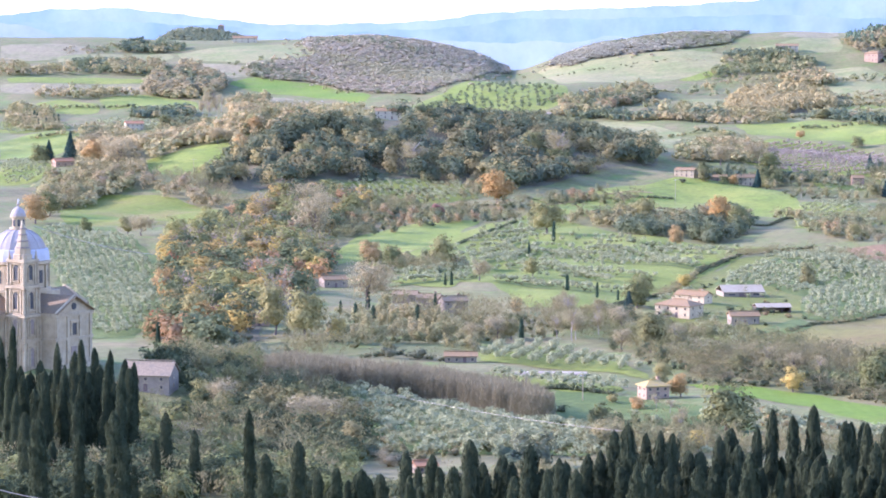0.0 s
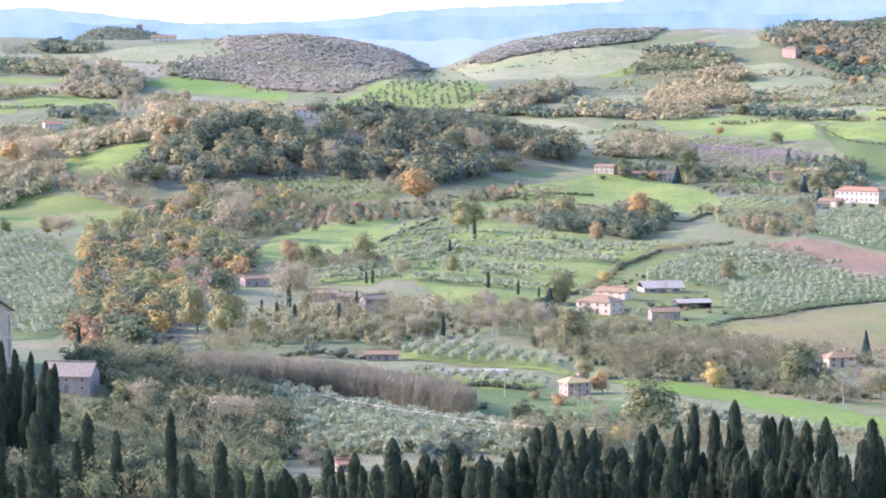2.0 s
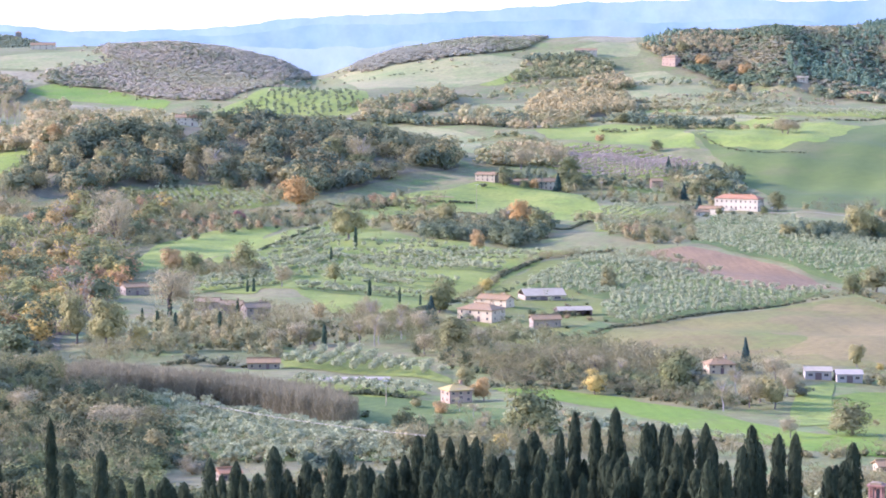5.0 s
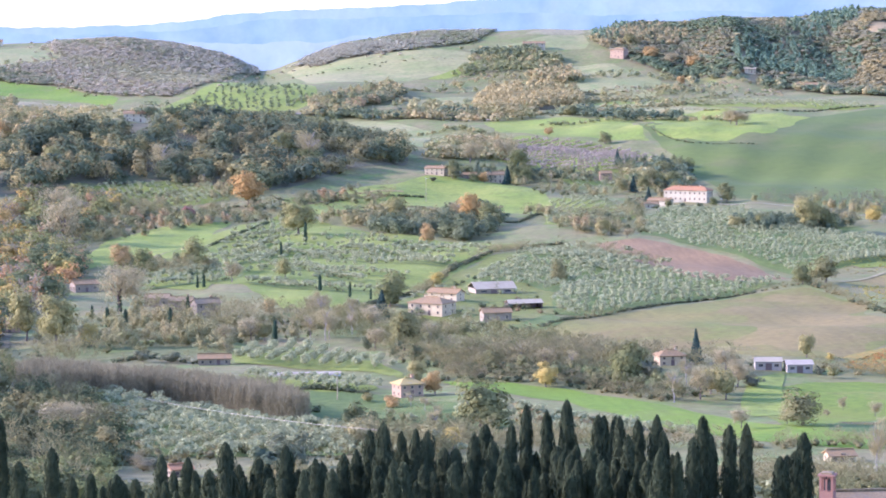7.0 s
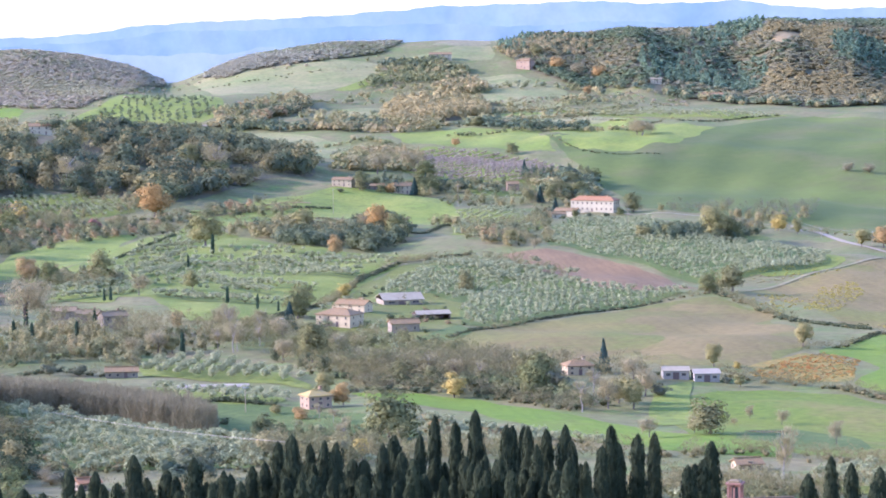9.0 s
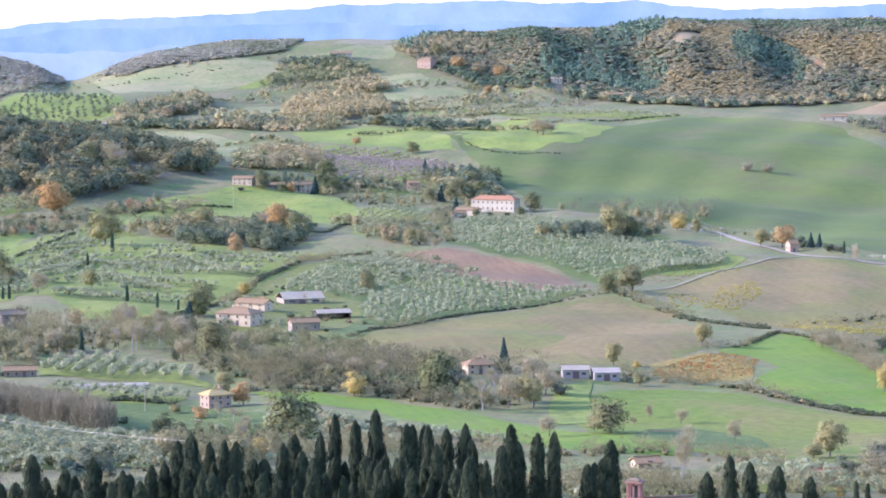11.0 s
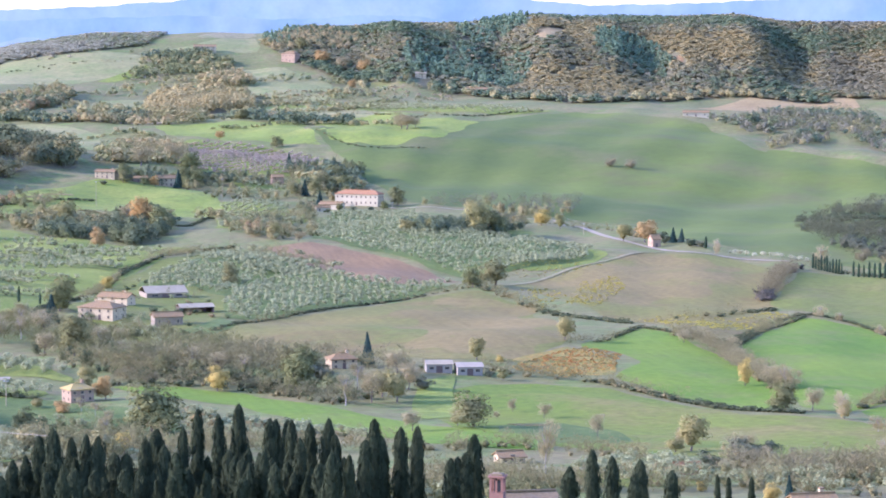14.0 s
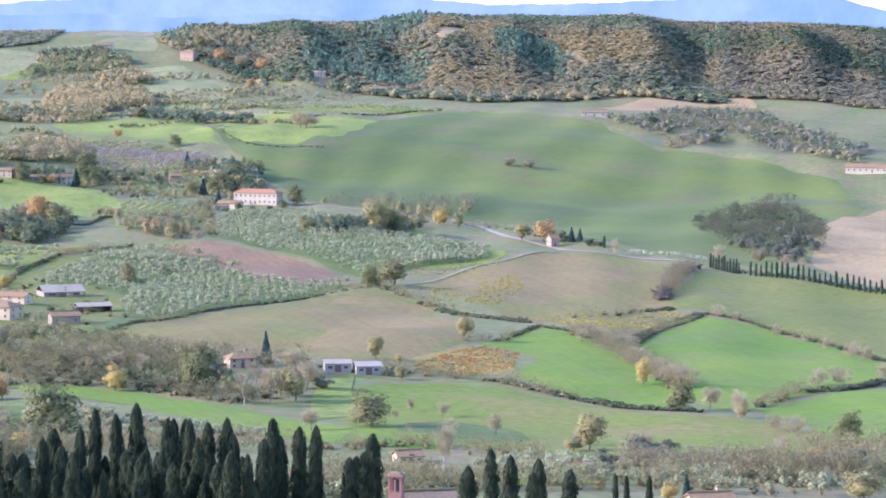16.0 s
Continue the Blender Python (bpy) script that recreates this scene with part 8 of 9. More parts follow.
def house(name, label, place, turn, w, dp, eave, rise, walls, roof, hip=0.0, cols=4, floors=2, side=2, door=True, stacks=1, shutters=None, sink=2.5, category="house"):
    """A country building: its front looks towards the terrace, turned by so many degrees."""
    b, d = place
    root = new(name)
    root.matrix_basis = Matrix.Translation(spot(b, d)) @ Euler((0, 0, radians(-b + turn))).to_matrix().to_4x4()
    bm = bmesh.new()
    box(bm, -w / 2, w / 2, -dp / 2, dp / 2, -sink, eave)
    if not hip:
        for s in (-1, 1):
            x = s * w / 2
            v = [bm.verts.new((x, -dp / 2, eave)), bm.verts.new((x, dp / 2, eave)), bm.verts.new((x, 0, eave + rise - 0.02)),
                 bm.verts.new((x - s * 0.4, -dp / 2, eave)), bm.verts.new((x - s * 0.4, dp / 2, eave)), bm.verts.new((x - s * 0.4, 0, eave + rise - 0.02))]
            for f in ((0, 1, 2), (5, 4, 3), (0, 2, 5, 3), (2, 1, 4, 5)):
                bm.faces.new([v[i] for i in f])
    part("wall", bm, walls, root)
    rf = part("roof", roof_mesh(w, dp, eave, rise, hip), roof, root)
    top = eave + rise
    half = w / 2 - hip * dp if hip else w / 2 + 0.4
    part("ridge", boxes((-half, half, -0.16, 0.16, top + 0.1, top + 0.34)), roof, rf)
    step = eave / floors
    for f in range(floors):
        for c in range(cols):
            x = (c + 0.5) / cols * w - w / 2
            if door and f == 0 and c == cols // 2:
                dr = part("door", boxes((x - 0.55, x + 0.55, -dp / 2 - 0.06, -dp / 2, 0, 2.1)), WOOD, root)
                part("lintel", boxes((x - 0.75, x + 0.75, -dp / 2 - 0.1, -dp / 2, 2.104, 2.3)), TRAVERTINE, dr)
                continue
            window_part(root, x, -dp / 2, f * step + step * 0.34, 0.75, min(1.2, step * 0.4), (0, -1), shutters)
        for c in range(side):
            y = (c + 0.5) / side * dp - dp / 2
            for s in (-1, 1):
                window_part(root, s * w / 2, y, f * step + step * 0.34, 0.75, min(1.2, step * 0.4), (s, 0), shutters)
    for k in range(stacks):
        chimney(root, w * (0.25 - 0.5 * k), dp * 0.16, eave + rise * 0.85, walls)
    return tagged(root, label, category)


def shed(name, label, place, turn, w, dp, eave, rise, walls, roof, open_front=True, posts=4, category="shed"):
    """A farm shed: back and end walls, posts along the open front, a low pitched roof."""
    b, d = place
    root = new(name)
    root.matrix_basis = Matrix.Translation(spot(b, d)) @ Euler((0, 0, radians(-b + turn))).to_matrix().to_4x4()
    t = 0.25
    part("wall", boxes((-w / 2, w / 2, dp / 2 - t, dp / 2, -2, eave)), walls, root)
    for s in (-1, 1):
        part("wall", boxes((*sorted((s * w / 2, s * (w / 2 - t))), -dp / 2, dp / 2 - t - 0.003, -2, eave)), walls, root)
    if open_front:
        for k in range(posts):
            x = -w / 2 + 0.5 + (w - 1) * k / (posts - 1)
            part("post", boxes((x - 0.15, x + 0.15, -dp / 2 + 0.1, -dp / 2 + 0.4, -2, eave)), WOOD, root)
    else:
        part("wall", boxes((-w / 2 + t + 0.003, w / 2 - t - 0.003, -dp / 2, -dp / 2 + t, -2, eave)), walls, root)
        part("door", boxes((-w * 0.12, w * 0.12, -dp / 2 - 0.08, -dp / 2 - 0.003, -0.2, eave * 0.8)), WOOD, root)
        for k in (-1, 1):
            window_part(root, k * w * 0.3, -dp / 2, eave * 0.4, w * 0.16, 0.8, (0, -1), sill=False)
    part("roof", roof_mesh(w, dp, eave, rise, over=0.4, thick=0.14), roof, root)
    return tagged(root, label, category)


# the stone farm in the middle of the valley
house("farmhouse", "cream stone farmhouse with a hipped clay-tile roof", (4.86, 1100), -30, 15.5, 11, 4.7, 2.0, PLASTER, TILES, hip=0.45, cols=4, stacks=2)
house("farmhouse", "lower farm wing with a red clay-tile roof", (5.15, 1163), -30, 14, 7, 3.2, 1.6, PLASTER, TILES, cols=3, side=1, stacks=1)
shed("barn", "long barn with a pale sheet roof and stone walls", (6.10, 1205), 16, 18, 12, 2.4, 2.6, STONE, SHEET, False, category="barn")
shed("barn", "open hay barn with a pale sheet roof", (6.75, 1138), 16, 14, 7, 2.6, 1.3, WOOD, SHEET, posts=5, category="barn")
house("outbuilding", "small stone outbuilding with a clay-tile roof", (6.17, 1073), 14, 11, 6.5, 3.6, 1.5, STONE, TILES, cols=3, floors=1, side=1, stacks=0, category="outbuilding")
# the small house at the corn strip
house("house", "pink-grey house with a lichened yellow hipped roof", (4.35, 820), 26, 7.4, 6.0, 3.9, 1.4, PINK, YELLOWTILES, hip=0.45, cols=3, stacks=1)
house("outbuilding", "long low stone outbuilding with red clay tiles", (0.38, 928), 0, 10.5, 5.5, 2.4, 1.2, STONE, TILES, cols=4, floors=1, side=1, stacks=0, category="outbuilding")
# the cluster of stone cottages
house("cottage", "rubble-stone cottage with an old clay-tile roof", (0.22, 1111), 20, 10, 7, 5.2, 1.6, STONE, OLDTILES, cols=3, stacks=1, category="cottage")
house("cottage", "low rubble-stone cottage with an old clay-tile roof", (-0.27, 1129), -15, 9, 6, 4.0, 1.5, STONE, OLDTILES, cols=3, floors=1, stacks=1, category="cottage")
house("cottage", "half-ruined stone cottage with old tiles", (-0.76, 1157), -15, 10, 6, 3.8, 1.4, STONE, OLDTILES, cols=3, floors=1, stacks=0, category="cottage")
house("cottage", "small pale cottage with an old tile roof", (-2.25, 1231), 20, 11, 7, 3.6, 1.5, STONE, TILES, cols=3, floors=1, stacks=0, category="cottage")
house("cottage", "pink cottage with an arched dark door", (-3.80, 1048), 10, 8, 6, 3.0, 1.2, PINK, TILES, cols=3, floors=1, side=1, stacks=0, category="cottage")
# below the church
house("barn", "stone barn with a broad clay-tile roof", (-6.0, 757), -14, 13, 11, 4.4, 3.2, STONE, BARNTILES, cols=3, floors=2, side=1, stacks=0, category="barn")
# upper farms
house("farmhouse", "pale farmhouse with a flat-pitched pink roof", (4.97, 1902), -20, 14, 9, 4.4, 1.4, PLASTER, TILES, cols=4, stacks=1)
house("farmhouse", "ochre farmhouse behind pines", (6.17, 1914), 24, 14, 9, 5.6, 2.0, PLASTER, TILES, cols=4, stacks=1)
house("outbuilding", "low tiled outbuilding among trees", (5.61, 1908), 0, 12, 6, 2.8, 1.4, STONE, TILES, cols=3, floors=1, stacks=0, category="outbuilding")
house("house", "small pink house among bushes", (8.43, 1962), 10, 8, 7, 5.5, 1.6, PINK, TILES, cols=2, stacks=0)
house("outbuilding", "tiny pale hut under oaks", (4.12, 1568), 0, 7, 5, 2.8, 1.0, WHITE, TILES, cols=2, floors=1, side=1, stacks=0, category="outbuilding")
# the white villa on the rise
house("villa", "long white villa with a red tiled roof and many windows", (10.12, 1834), -22, 30, 11, 7.4, 2.3, WHITE, REDTILES, hip=0.4, cols=9, side=3, stacks=2, category="villa")
house("outbuilding", "low white annex with tiled roof", (9.55, 1814), -22, 15, 8, 3.8, 1.5, WHITE, TILES, cols=3, floors=1, side=1, stacks=0, category="outbuilding")
house("outbuilding", "low white annex with tiled roof", (9.36, 1768), 10, 9, 6, 3.0, 1.2, WHITE, TILES, cols=2, floors=1, side=1, stacks=0, category="outbuilding")
# by the sheds
house("house", "plastered house with an orange-tiled hipped roof", (9.75, 891), 16, 8.6, 7, 3.2, 1.6, PLASTER, TILES, hip=0.45, cols=3, stacks=1)
shed("shed", "white farm shed with a pale low roof", (11.75, 884), 5, 8.2, 7, 2.7, 1.0, SHEDWALL, SHEET, False)
shed("shed", "white farm shed with a weathered ochre roof", (12.37, 882), 9, 8.0, 7, 2.6, 1.1, SHEDWALL, OCHRE, False)
# the chapel by the road
house("chapel", "small pink and white roadside chapel", (16.17, 1476), 24, 4.6, 6, 4.4, 2.2, PINK, TILES, cols=1, floors=1, side=2, door=True, stacks=0, category="chapel")
# far farms
house("house", "far pink plastered house at the edge of the ridge wood", (8.71, 2964), -30, 16, 11, 8.5, 2.2, PINK, TILES, hip=0.4, cols=4, stacks=1)
house("house", "far white house below the ridge wood", (11.37, 2824), 0, 11, 8, 4.5, 1.0, WHITE, SHEET, cols=4, stacks=0)
house("house", "far white house with a red roof", (-6.32, 2392), 10, 15, 10, 6.4, 2.0, WHITE, REDTILES, cols=4, stacks=1)
house("house", "far house with a bright red roof among firs", (-7.75, 1960), 20, 14, 9, 3.6, 2.0, PINK, REDTILES, cols=3, floors=1, stacks=0)
house("farmhouse", "far pale farmhouse behind the oak wood", (-1.13, 2010), 0, 19, 10, 6.0, 2.0, WHITE, TILES, cols=4, stacks=1)
house("house", "far roof among tan trees", (-2.98, 1986), 0, 13, 8, 3.6, 1.8, PLASTER, REDTILES, cols=3, floors=1, stacks=0)
house("farmhouse", "far pale farmhouse on the village hill", (-4.06, 3212), 0, 28, 12, 5, 2.5, WHITE, TILES, cols=4, stacks=0)
house("farmhouse", "far pale farm on the crest", (6.97, 3030), 0, 24, 12, 6, 2, WHITE, TILES, cols=4, stacks=0)
house("house", "far pale house among the foot-of-ridge trees", (12.52, 2748), 0, 20, 10, 5, 2, PLASTER, TILES, cols=4, stacks=0)
house("farmhouse", "long far farm building with a red roof", (22.59, 2044), -6, 34, 11, 3.6, 2.4, WHITE, TILES, cols=8, floors=1, stacks=0)
house("farmhouse", "far white farm in the fold below the ridge", (16.99, 2378), 0, 22, 9, 3.5, 1.5, WHITE, TILES, cols=3, floors=1, stacks=0)
house("tower", "far stone tower on the village hill", (-4.55, 4140), 0, 9, 9, 13, 2, STONE, TILES, hip=0.45, cols=1, floors=3, side=1, stacks=0, category="tower")
# gardens under the town
house("outbuilding", "garden shed with a bright red roof", (16.87, 618), 12, 5.4, 4, 2.0, 0.9, BRICK, REDTILES, cols=1, floors=1, side=1, door=False, stacks=0, category="shed")
house("house", "low house with a faded pink roof", (13.22, 648), 20, 6.0, 5, 1.6, 1.1, PLASTER, TILES, cols=3, floors=1, stacks=0)
house("shed", "small orange-roofed shed among bushes", (-0.36, 606), 20, 4.6, 3.4, 1.9, 0.8, STONE, REDTILES, cols=2, floors=1, side=1, stacks=0, door=False, category="shed")


def polytunnel(place, turn, length, width, tall):
    """A long low greenhouse: a rounded white cover over hoops, on low side boards."""
    b, d = place
    root = new("greenhouse")
    root.matrix_basis = Matrix.Translation(spot(b, d)) @ Euler((0, 0, radians(-b + turn))).to_matrix().to_4x4()
    bm = bmesh.new()
    n = 10
    rows = []
    for x in (-length / 2, length / 2):
        rows.append([bm.verts.new((x, -width / 2 * math.cos(math.pi * k / n), 0.3 + (tall - 0.3) * math.sin(math.pi * k / n))) for k in range(n + 1)])
    for k in range(n):
        bm.faces.new((rows[0][k], rows[1][k], rows[1][k + 1], rows[0][k + 1]))
    for r in rows:
        bm.faces.new(r)
    part("cover", bm, OCHRE, root)
    part("side_board", boxes((-length / 2, length / 2, -width / 2 - 0.08, -width / 2 - 0.01, -1.0, 0.4)), WOOD, root)
    part("side_board", boxes((-length / 2, length / 2, width / 2 + 0.01, width / 2 + 0.08, -1.0, 0.4)), WOOD, root)
    return tagged(root, "long low greenhouse under a white cover", "greenhouse")


polytunnel((2.24, 886), 2, 23, 4, 1.3)


def utility_pole(place, tall, label="slim pale concrete power pole with a crossarm"):
    b, d = place
    root = new("power_pole")
    root.matrix_basis = Matrix.Translation(spot(b, d)) @ Euler((0, 0, radians(-b))).to_matrix().to_4x4()
    bm = bmesh.new()
    tube(bm, [(0, 0, -1), (0, 0, tall)], [0.15, 0.10], 8)
    part("pole", bm, SHEET, root)
    part("crossarm", boxes((-0.9, 0.9, -0.08, 0.08, tall - 0.7, tall - 0.55)), METAL, root)
    for x in (-0.8, 0, 0.8):
        bm = bmesh.new()
        lathe(bm, [(0.06, tall - 0.55 + 0.004), (0.09, tall - 0.45), (0.05, tall - 0.3)], 8, x)
        part("insulator", bm, GLASS, root)
    return tagged(root, label, "power pole", "power poles")


utility_pole((4.75, 1788), 16)
utility_pole((7.31, 1826), 14)
utility_pole((2.90, 812), 8)
utility_pole((3.66, 1069), 7.5)
utility_pole((-5.11, 1836), 14)
utility_pole((0.21, 1804), 9)
utility_pole((10.79, 1672), 11)
utility_pole((14.72, 1558), 7)
utility_pole((15.75, 1510), 8)
utility_pole((14.28, 1620), 7)
utility_pole((-2.49, 1986), 13)
utility_pole((3.67, 2424), 14)


def cable(a, c, sag, radius, label):
    """A cable between two places (bearing, distance, height) with its sag."""
    def pt(q):
        b, d, z = q
        return Vector((d * math.sin(radians(b)), d * math.cos(radians(b)), z))
    p, q = pt(a), pt(c)
    bm = bmesh.new()
    tube(bm, [p.lerp(q, k / 24) - Vector((0, 0, sag * 4 * (k / 24) * (1 - k / 24))) for k in range(25)], radius, 5)
    return tagged(part("cable", bm, SHEDWALL), label, "cable")


cable((-1.66, 790, 12.8), (3.82, 620, 26.0), 1.2, 0.045, "pale cable slung across the olive grove")
cable((-9.75, 430, 46.9), (-7.69, 425, 43.9), 0.4, 0.07, "dark cable near the slope")
cable((-8.35, 690, 66.4), (-5.95, 830, 47.4), 1.0, 0.09, "thin pale cable across the church grove")

cable((14.28, 1620, 5.1), (14.72, 1558, 6.0), 0.5, 0.035, "thin overhead wire along the crest road")
cable((14.72, 1558, 6.0), (15.75, 1510, 7.1), 0.5, 0.035, "thin overhead wire along the crest road")


# ---- the pilgrimage church ----
def church(place, turn):
    """A domed travertine church on a cross plan, with a bell tower in the near corner."""
    b, d = place
    root = new("church")
    root.matrix_basis = Matrix.Translation(spot(b, d, -1.7)) @ Euler((0, 0, radians(-b + turn))).to_matrix().to_4x4()
    arm, half, eave, rise = 20.0, 7.8, 16.0, 4.4
    # four arms; the one along -y and the one along +x show their gables
    for k, (dx, dy) in enumerate(((0, -1), (1, 0), (0, 1), (-1, 0))):
        rot = Matrix.Rotation(math.atan2(dx, -dy), 4, "Z")
        bm = bmesh.new()
        box(bm, -half, half, -arm, -7.0, -6, eave)
        v = [bm.verts.new((s * half, y, eave)) for y in (-arm, -7.0) for s in (-1, 1)] + [bm.verts.new((0, y, eave + rise - 0.3)) for y in (-arm, -7.0)]
        for f in ((0, 1, 4), (3, 2, 5), (0, 4, 5, 2), (1, 3, 5, 4)):
            bm.faces.new([v[i] for i in f])
        bmesh.ops.transform(bm, matrix=rot, verts=bm.verts)
        wing = part("wing", bm, TRAVERTINE, root)
        # gabled roof, ridge along the arm
        bm = roof_mesh(arm - 6.0, 2 * half, eave, rise, over=0.35, thick=0.3)
        bmesh.ops.transform(bm, matrix=rot @ Matrix.Translation((0, -(arm + 7.0) / 2 - 0.3, 0.05)) @ Matrix.Rotation(radians(90), 4, "Z"), verts=bm.verts)
        part("roof", bm, OLDTILES, wing)
        for nm, g, z0, z1 in (("cornice", 0.5, eave - 1.0, eave), ("string_course", 0.35, eave * 0.52, eave * 0.52 + 0.7), ("plinth", 0.6, -6, 1.4)):
            bm = boxes((-half - g, half + g, -arm - g, -arm - 0.003, z0, z1))
            bmesh.ops.transform(bm, matrix=rot, verts=bm.verts)
            part(nm, bm, TRAVERTINE, wing)
        for s in (-1, 1):
            for nm, g, z0, z1 in (("cornice", 0.5, eave - 1.0, eave), ("string_course", 0.35, eave * 0.52, eave * 0.52 + 0.7)):
                bm = boxes((*sorted((s * half + s * 0.003, s * (half + g))), -arm + 0.003, -9.5, z0, z1))
                bmesh.ops.transform(bm, matrix=rot, verts=bm.verts)
                part(nm, bm, TRAVERTINE, wing)
            bm = bmesh.new()
            n = 12
            tube(bm, [(s * (half + 0.3), -arm - 0.25, eave + 0.1), (0, -arm - 0.25, eave + rise + 0.3)], 0.38, 4)
            bmesh.ops.transform(bm, matrix=rot, verts=bm.verts)
            part("raking_cornice", bm, TRAVERTINE, wing)
        for x in (-half + 0.7, -half / 3, half / 3, half - 0.7):
            for g, z0, z1 in ((0.55, 1.404, eave * 0.52 - 0.004), (0.5, eave * 0.52 + 0.704, eave - 1.004)):
                bm = boxes((x - g, x + g, -arm - 0.35, -arm - 0.003, z0, z1))
                bmesh.ops.transform(bm, matrix=rot, verts=bm.verts)
                part("pilaster", bm, TRAVERTINE, wing)
        bm = boxes((-1.0, 1.0, -arm - 0.16, -arm - 0.003, eave * 0.60, eave * 0.60 + 3.4))
        bmesh.ops.transform(bm, matrix=rot, verts=bm.verts)
        w = part("window", bm, GLASS, wing)
        for nm, x0, x1, g, z0, z1 in (("jamb", -1.5, -1.02, 0.4, 0, 3.4), ("jamb", 1.02, 1.5, 0.4, 0, 3.4), ("lintel", -1.8, 1.8, 0.5, 3.404, 4.1)):
            bm = boxes((x0, x1, -arm - g, -arm - 0.003, eave * 0.60 + z0, eave * 0.60 + z1))
            bmesh.ops.transform(bm, matrix=rot, verts=bm.verts)
            part(nm, bm, TRAVERTINE, w)
        bm = boxes((-1.3, 1.3, -arm - 0.2, -arm - 0.003, 1.404, 6.4))
        bmesh.ops.transform(bm, matrix=rot, verts=bm.verts)
        part("door", bm, NICHE, wing)
        bm = bmesh.new()
        lathe(bm, [(1.0, 0), (1.0, 0.12)], 18)
        bmesh.ops.transform(bm, matrix=rot @ Matrix.Translation((0, -arm - 0.06, eave + rise * 0.36)) @ Matrix.Rotation(radians(90), 4, "X"), verts=bm.verts)
        part("oculus", bm, GLASS, wing)
    # crossing, drum, dome and lantern
    part("crossing", boxes((-8.2, 8.2, -8.2, 8.2, -6, 21.0)), TRAVERTINE, root)
    bm = bmesh.new()
    lathe(bm, [(9.0, 21.0), (9.0, 22.0), (8.2, 22.0), (8.2, 28.4), (9.0, 28.8), (9.0, 29.6), (8.3, 29.6)], 32)
    drum = part("drum", bm, TRAVERTINE, root)
    for k in range(12):
        a = 2 * math.pi * k / 12
        bm = boxes((-0.6, 0.6, -8.32, -8.1, 23.4, 27.0))
        bmesh.ops.transform(bm, matrix=Matrix.Rotation(a, 4, "Z"), verts=bm.verts)
        part("window", bm, GLASS, drum)
        bm = boxes((-0.45, 0.45, -8.75, -8.15, 22.0, 28.4))
        bmesh.ops.transform(bm, matrix=Matrix.Rotation(a + math.pi / 12, 4, "Z"), verts=bm.verts)
        part("pilaster", bm, TRAVERTINE, drum)
    bm = bmesh.new()
    lathe(bm, [(8.3, 29.604), (8.2, 31.0), (7.7, 33.0), (6.7, 35.0), (5.2, 36.7), (3.4, 37.8), (1.9, 38.2)], 32)
    dome = part("dome", bm, LEAD, root)
    # added band; its pale colour paints the sun on the dome's foot
    bm = bmesh.new()
    lathe(bm, [(8.5, 29.62), (8.75, 29.7), (8.65, 31.2), (8.3, 32.7), (7.9, 32.9)], 32)
    part("sunlit_dome_band", bm, PALELEAD, dome, "added pale band, sunlight painted round the foot of the dome")
    for k in range(16):
        a = 2 * math.pi * k / 16
        bm = bmesh.new()
        tube(bm, [(r * math.cos(a), r * math.sin(a), z) for r, z in ((8.25, 29.7), (8.2, 31.0), (7.7, 33.0), (6.7, 35.0), (5.2, 36.7), (3.4, 37.8), (2.0, 38.2))], 0.17, 5)
        part("rib", bm, LEAD, dome)
    bm = bmesh.new()
    lathe(bm, [(2.4, 38.1), (2.4, 38.7), (1.8, 38.7), (1.8, 41.4), (2.3, 41.6), (2.3, 42.0)], 16)
    lantern = part("lantern", bm, TRAVERTINE, root)
    for k in range(8):
        bm = boxes((-0.35, 0.35, -1.86, -1.7, 39.1, 41.0))
        bmesh.ops.transform(bm, matrix=Matrix.Rotation(2 * math.pi * k / 8, 4, "Z"), verts=bm.verts)
        part("opening", bm, GLASS, lantern)
    bm = bmesh.new()
    lathe(bm, [(2.1, 42.004), (2.0, 42.8), (1.5, 43.7), (0.7, 44.3), (0.25, 44.5), (0.2, 44.8), (0.45, 45.1), (0.45, 45.4), (0.1, 45.6)], 16)
    cap = part("cap", bm, LEAD, lantern)
    part("cross", boxes((-0.06, 0.06, -0.06, 0.06, 45.6, 46.8), (-0.35, 0.35, -0.05, 0.05, 46.2, 46.32)), METAL, lantern)
    # bell tower in the near corner: three orders and an octagonal spire
    tx, ty = 11.4, -11.4
    tower = part("bell_tower", boxes((tx - 3.2, tx + 3.2, ty - 3.2, ty + 3.2, -6, 16.0)), TRAVERTINE, root)
    part("upper_stage", boxes((tx - 3.0, tx + 3.0, ty - 3.0, ty + 3.0, 16.004, 24.0)), TRAVERTINE, tower)
    part("upper_stage", boxes((tx - 2.7, tx + 2.7, ty - 2.7, ty + 2.7, 24.004, 31.0)), TRAVERTINE, tower)
    for z, r in ((8.3, 3.6), (15.2, 3.8), (23.2, 3.5), (30.4, 3.2)):
        part("cornice", boxes((tx - r, tx + r, ty - r, ty + r, z, z + 0.7)), TRAVERTINE, tower)
    for z0, z1, r in ((0, 8.2, 3.2), (9.1, 15.1, 3.2), (16.1, 23.1, 3.0), (24.1, 30.3, 2.7)):
        for sx in (-1, 1):
            for sy in (-1, 1):
                bm = bmesh.new()
                lathe(bm, [(0.6, z0), (0.6, z0 + 0.5), (0.45, z0 + 0.6), (0.42, z1 - 0.6), (0.62, z1)], 10, tx + sx * (r + 0.1), ty + sy * (r + 0.1))
                part("column", bm, TRAVERTINE, tower)
        for face in ((0, -1), (1, 0), (-1, 0), (0, 1)):
            h = (z1 - z0) * 0.55
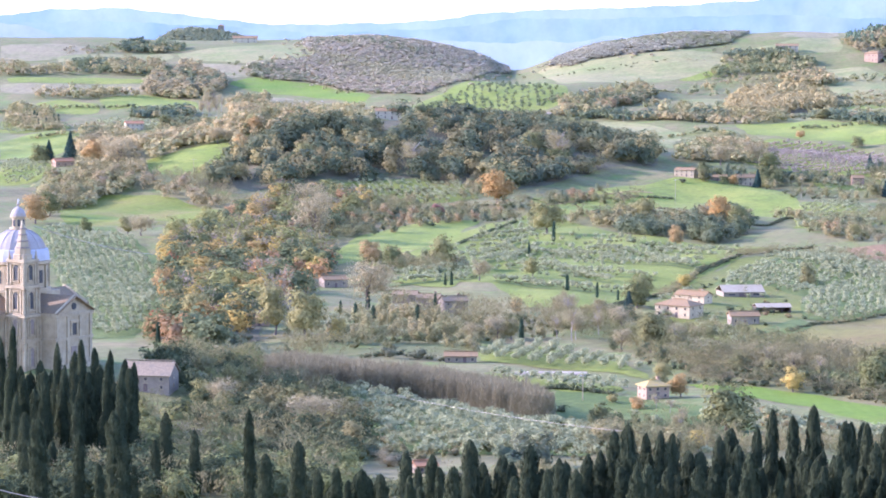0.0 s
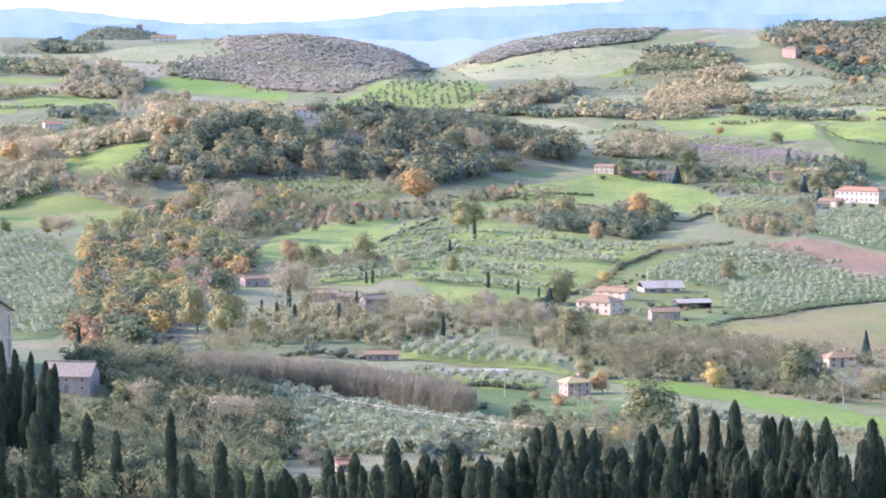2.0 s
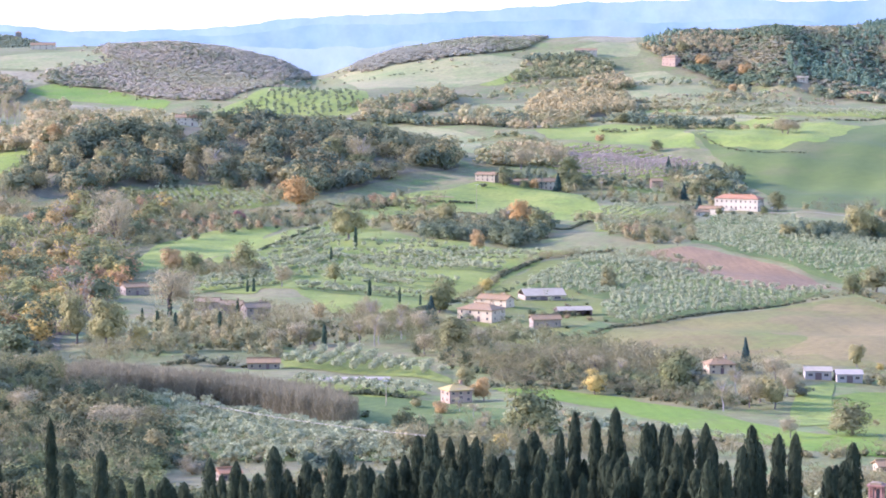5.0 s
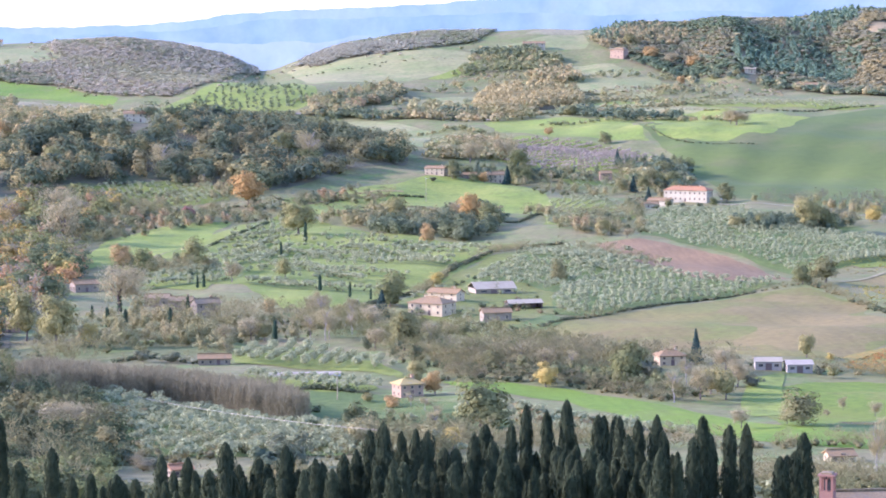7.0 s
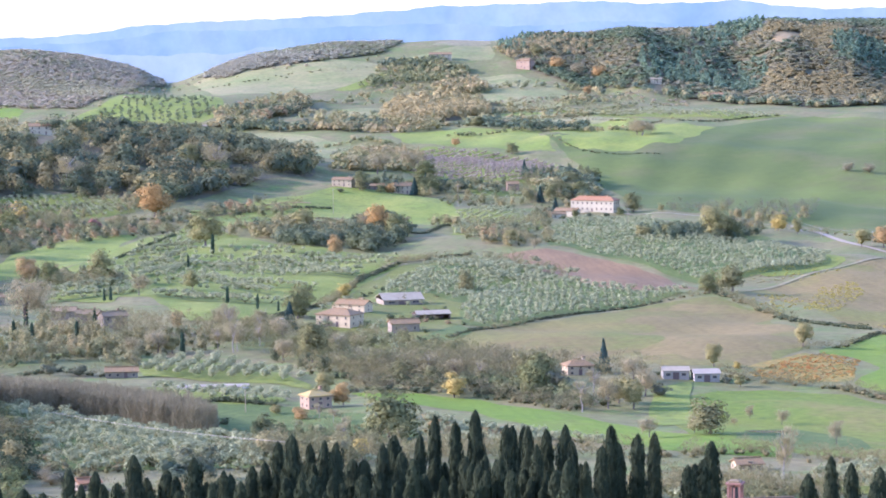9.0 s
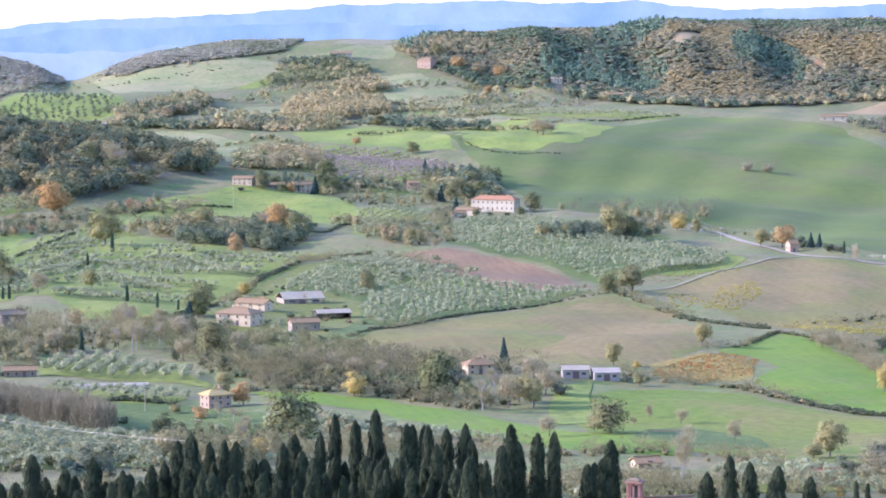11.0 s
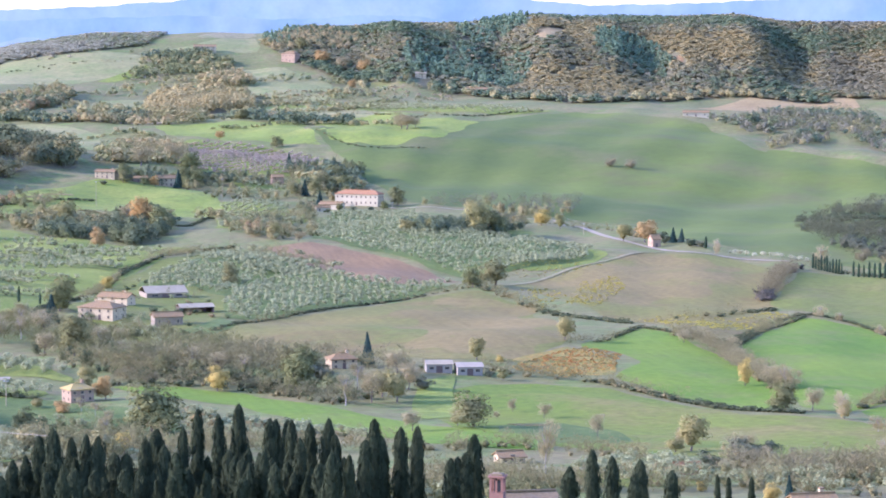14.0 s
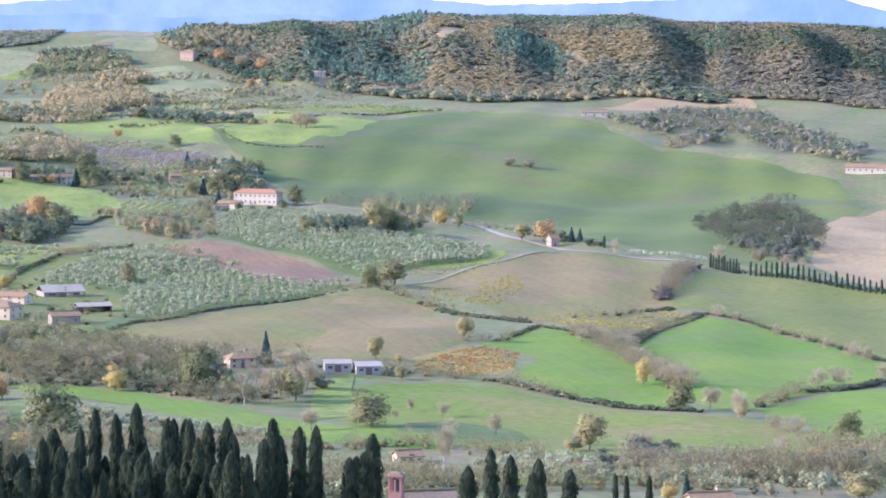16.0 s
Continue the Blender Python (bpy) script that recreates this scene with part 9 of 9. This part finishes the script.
            x0, y0 = tx + face[0] * r, ty + face[1] * r
            if face[1]:
                dims = (x0 - 0.8, x0 + 0.8, *sorted((y0, y0 + face[1] * 0.1)), z0 + 1.4, z0 + 1.4 + h)
            else:
                dims = (*sorted((x0, x0 + face[0] * 0.1)), y0 - 0.8, y0 + 0.8, z0 + 1.4, z0 + 1.4 + h)
            # flat dark slabs: the shade of niches and openings is only colour
            part("belfry_opening" if z0 > 16 else "niche", boxes(dims), GLASS if z0 > 16 else NICHE, tower)
            # arched head, surround and little pediment of each opening
            rot = Matrix.Translation((tx, ty, 0)) @ Matrix.Rotation(math.atan2(face[0], -face[1]), 4, "Z")
            top = z0 + 1.4 + h
            bm = bmesh.new()
            for q in range(8):
                a0, a1 = math.pi * q / 8, math.pi * (q + 1) / 8
                u0, u1 = -0.8 * math.cos(a0), -0.8 * math.cos(a1)
                box(bm, u0, u1, -r - 0.1, -r, top + 0.004, top + 0.01 + 0.8 * min(math.sin(a0), math.sin(a1)))
            bmesh.ops.transform(bm, matrix=rot, verts=bm.verts)
            part("arched_head", bm, GLASS if z0 > 16 else NICHE, tower)
            for nm, u0, u1, w0, w1, g in (("jamb", -1.15, -0.82, z0 + 1.1, top, 0.35), ("jamb", 0.82, 1.15, z0 + 1.1, top, 0.35), ("sill", -1.3, 1.3, z0 + 0.8, z0 + 1.096, 0.45), ("hood", -1.4, 1.4, top + 0.95, top + 1.2, 0.5)):
                bm = boxes((u0, u1, -r - g, -r - 0.003, w0, w1))
                bmesh.ops.transform(bm, matrix=rot, verts=bm.verts)
                part(nm, bm, TRAVERTINE, tower)
            for u in (-1.9, 1.9):
                bm = boxes((u - 0.28, u + 0.28, -r - 0.3, -r - 0.003, z0 + 0.1, z1 - 0.1))
                bmesh.ops.transform(bm, matrix=rot, verts=bm.verts)
                part("pilaster", bm, TRAVERTINE, tower)
    bm = bmesh.new()
    lathe(bm, [(2.7, 31.004), (2.7, 32.4), (2.3, 32.6), (2.3, 34.0), (1.9, 34.3), (1.2, 37.5), (0.5, 40.6), (0.25, 41.0), (0.35, 41.4), (0.1, 41.8)], 8, tx, ty, math.pi / 8)
    spire = part("spire", bm, TRAVERTINE, tower)
    for z, r in ((34.2, 2.05), (36.0, 1.75), (37.8, 1.25), (39.4, 0.85)):
        bm = bmesh.new()
        lathe(bm, [(r, z), (r + 0.12, z + 0.15), (r - 0.1, z + 0.4)], 8, tx, ty, math.pi / 8)
        part("moulding", bm, NICHE, spire)
    for sx in (-1, 1):
        for sy in (-1, 1):
            bm = bmesh.new()
            lathe(bm, [(0.4, 31.1), (0.4, 32.0), (0.22, 32.2), (0.05, 34.0)], 8, tx + sx * 2.6, ty + sy * 2.6)
            part("pinnacle", bm, TRAVERTINE, spire)
    return tagged(root, "domed travertine church with a pinnacled bell tower", "church")


church((-8.66, 795), -41)


def brick_belfry(place, tall):
    """A small brick bell-gable tower with arched openings."""
    b, d = place
    root = new("brick_bell_tower")
    root.matrix_basis = Matrix.Translation(spot(b, d)) @ Euler((0, 0, radians(-b - 12))).to_matrix().to_4x4()
    r, t = 1.0, tall
    part("shaft", boxes((-r, r, -r, r, -1, t - 2.6)), BRICK, root)
    for sx in (-1, 1):
        for sy in (-1, 1):
            part("pier", boxes((*sorted((sx * r, sx * (r - 0.32))), *sorted((sy * r, sy * (r - 0.32))), t - 2.596, t - 0.45)), BRICK, root)
    for sx, sy in ((0, -1), (0, 1), (1, 0), (-1, 0)):
        rot = Matrix.Rotation(math.atan2(sx, -sy), 4, "Z")
        bm = boxes((-0.12, 0.12, -r, -r + 0.3, t - 2.596, t - 0.9))
        bmesh.ops.transform(bm, matrix=rot, verts=bm.verts)
        part("mullion", bm, BRICK, root)
        bm = bmesh.new()
        for c in (-0.4, 0.4):
            for k in range(5):
                a0, a1 = math.pi * k / 5, math.pi * (k + 1) / 5
                x0, x1 = sorted((c - 0.28 * math.cos(a0), c - 0.28 * math.cos(a1)))
                box(bm, x0, x1, -r + 0.02, -r + 0.3, t - 0.9 + 0.26 * min(math.sin(a0), math.sin(a1)), t - 0.45)
        bmesh.ops.transform(bm, matrix=rot, verts=bm.verts)
        part("arch", bm, BRICK, root)
    part("cornice", boxes((-r - 0.2, r + 0.2, -r - 0.2, r + 0.2, t - 0.446, t - 0.2)), BRICK, root)
    bm = bmesh.new()
    lathe(bm, [(1.2, t - 0.196), (1.2, t + 0.02), (0.9, t + 0.1), (0.05, t + 0.2)], 4, 0, 0, math.pi / 4)
    part("roof", bm, OLDTILES, root)
    # dark panel added inside to paint the shade behind the arches
    part("back", boxes((-0.5, 0.5, -0.1, 0.1, t - 2.59, t - 0.47)), GLASS, root)
    return tagged(root, "red brick bell tower with arched openings", "bell tower")


brick_belfry((12.98, 400), 13.2)
house("house", "near roof of old grey-pink tiles under the town", (13.62, 404), 14, 7.5, 6, 9.2, 1.2, STONE, OLDTILES, cols=2, floors=2, side=1, stacks=0)
house("house", "near roof of pale pink tiles under the town", (19.46, 520), 20, 8, 6, 2.9, 1.3, PLASTER, TILES, cols=2, floors=2, side=1, stacks=1)
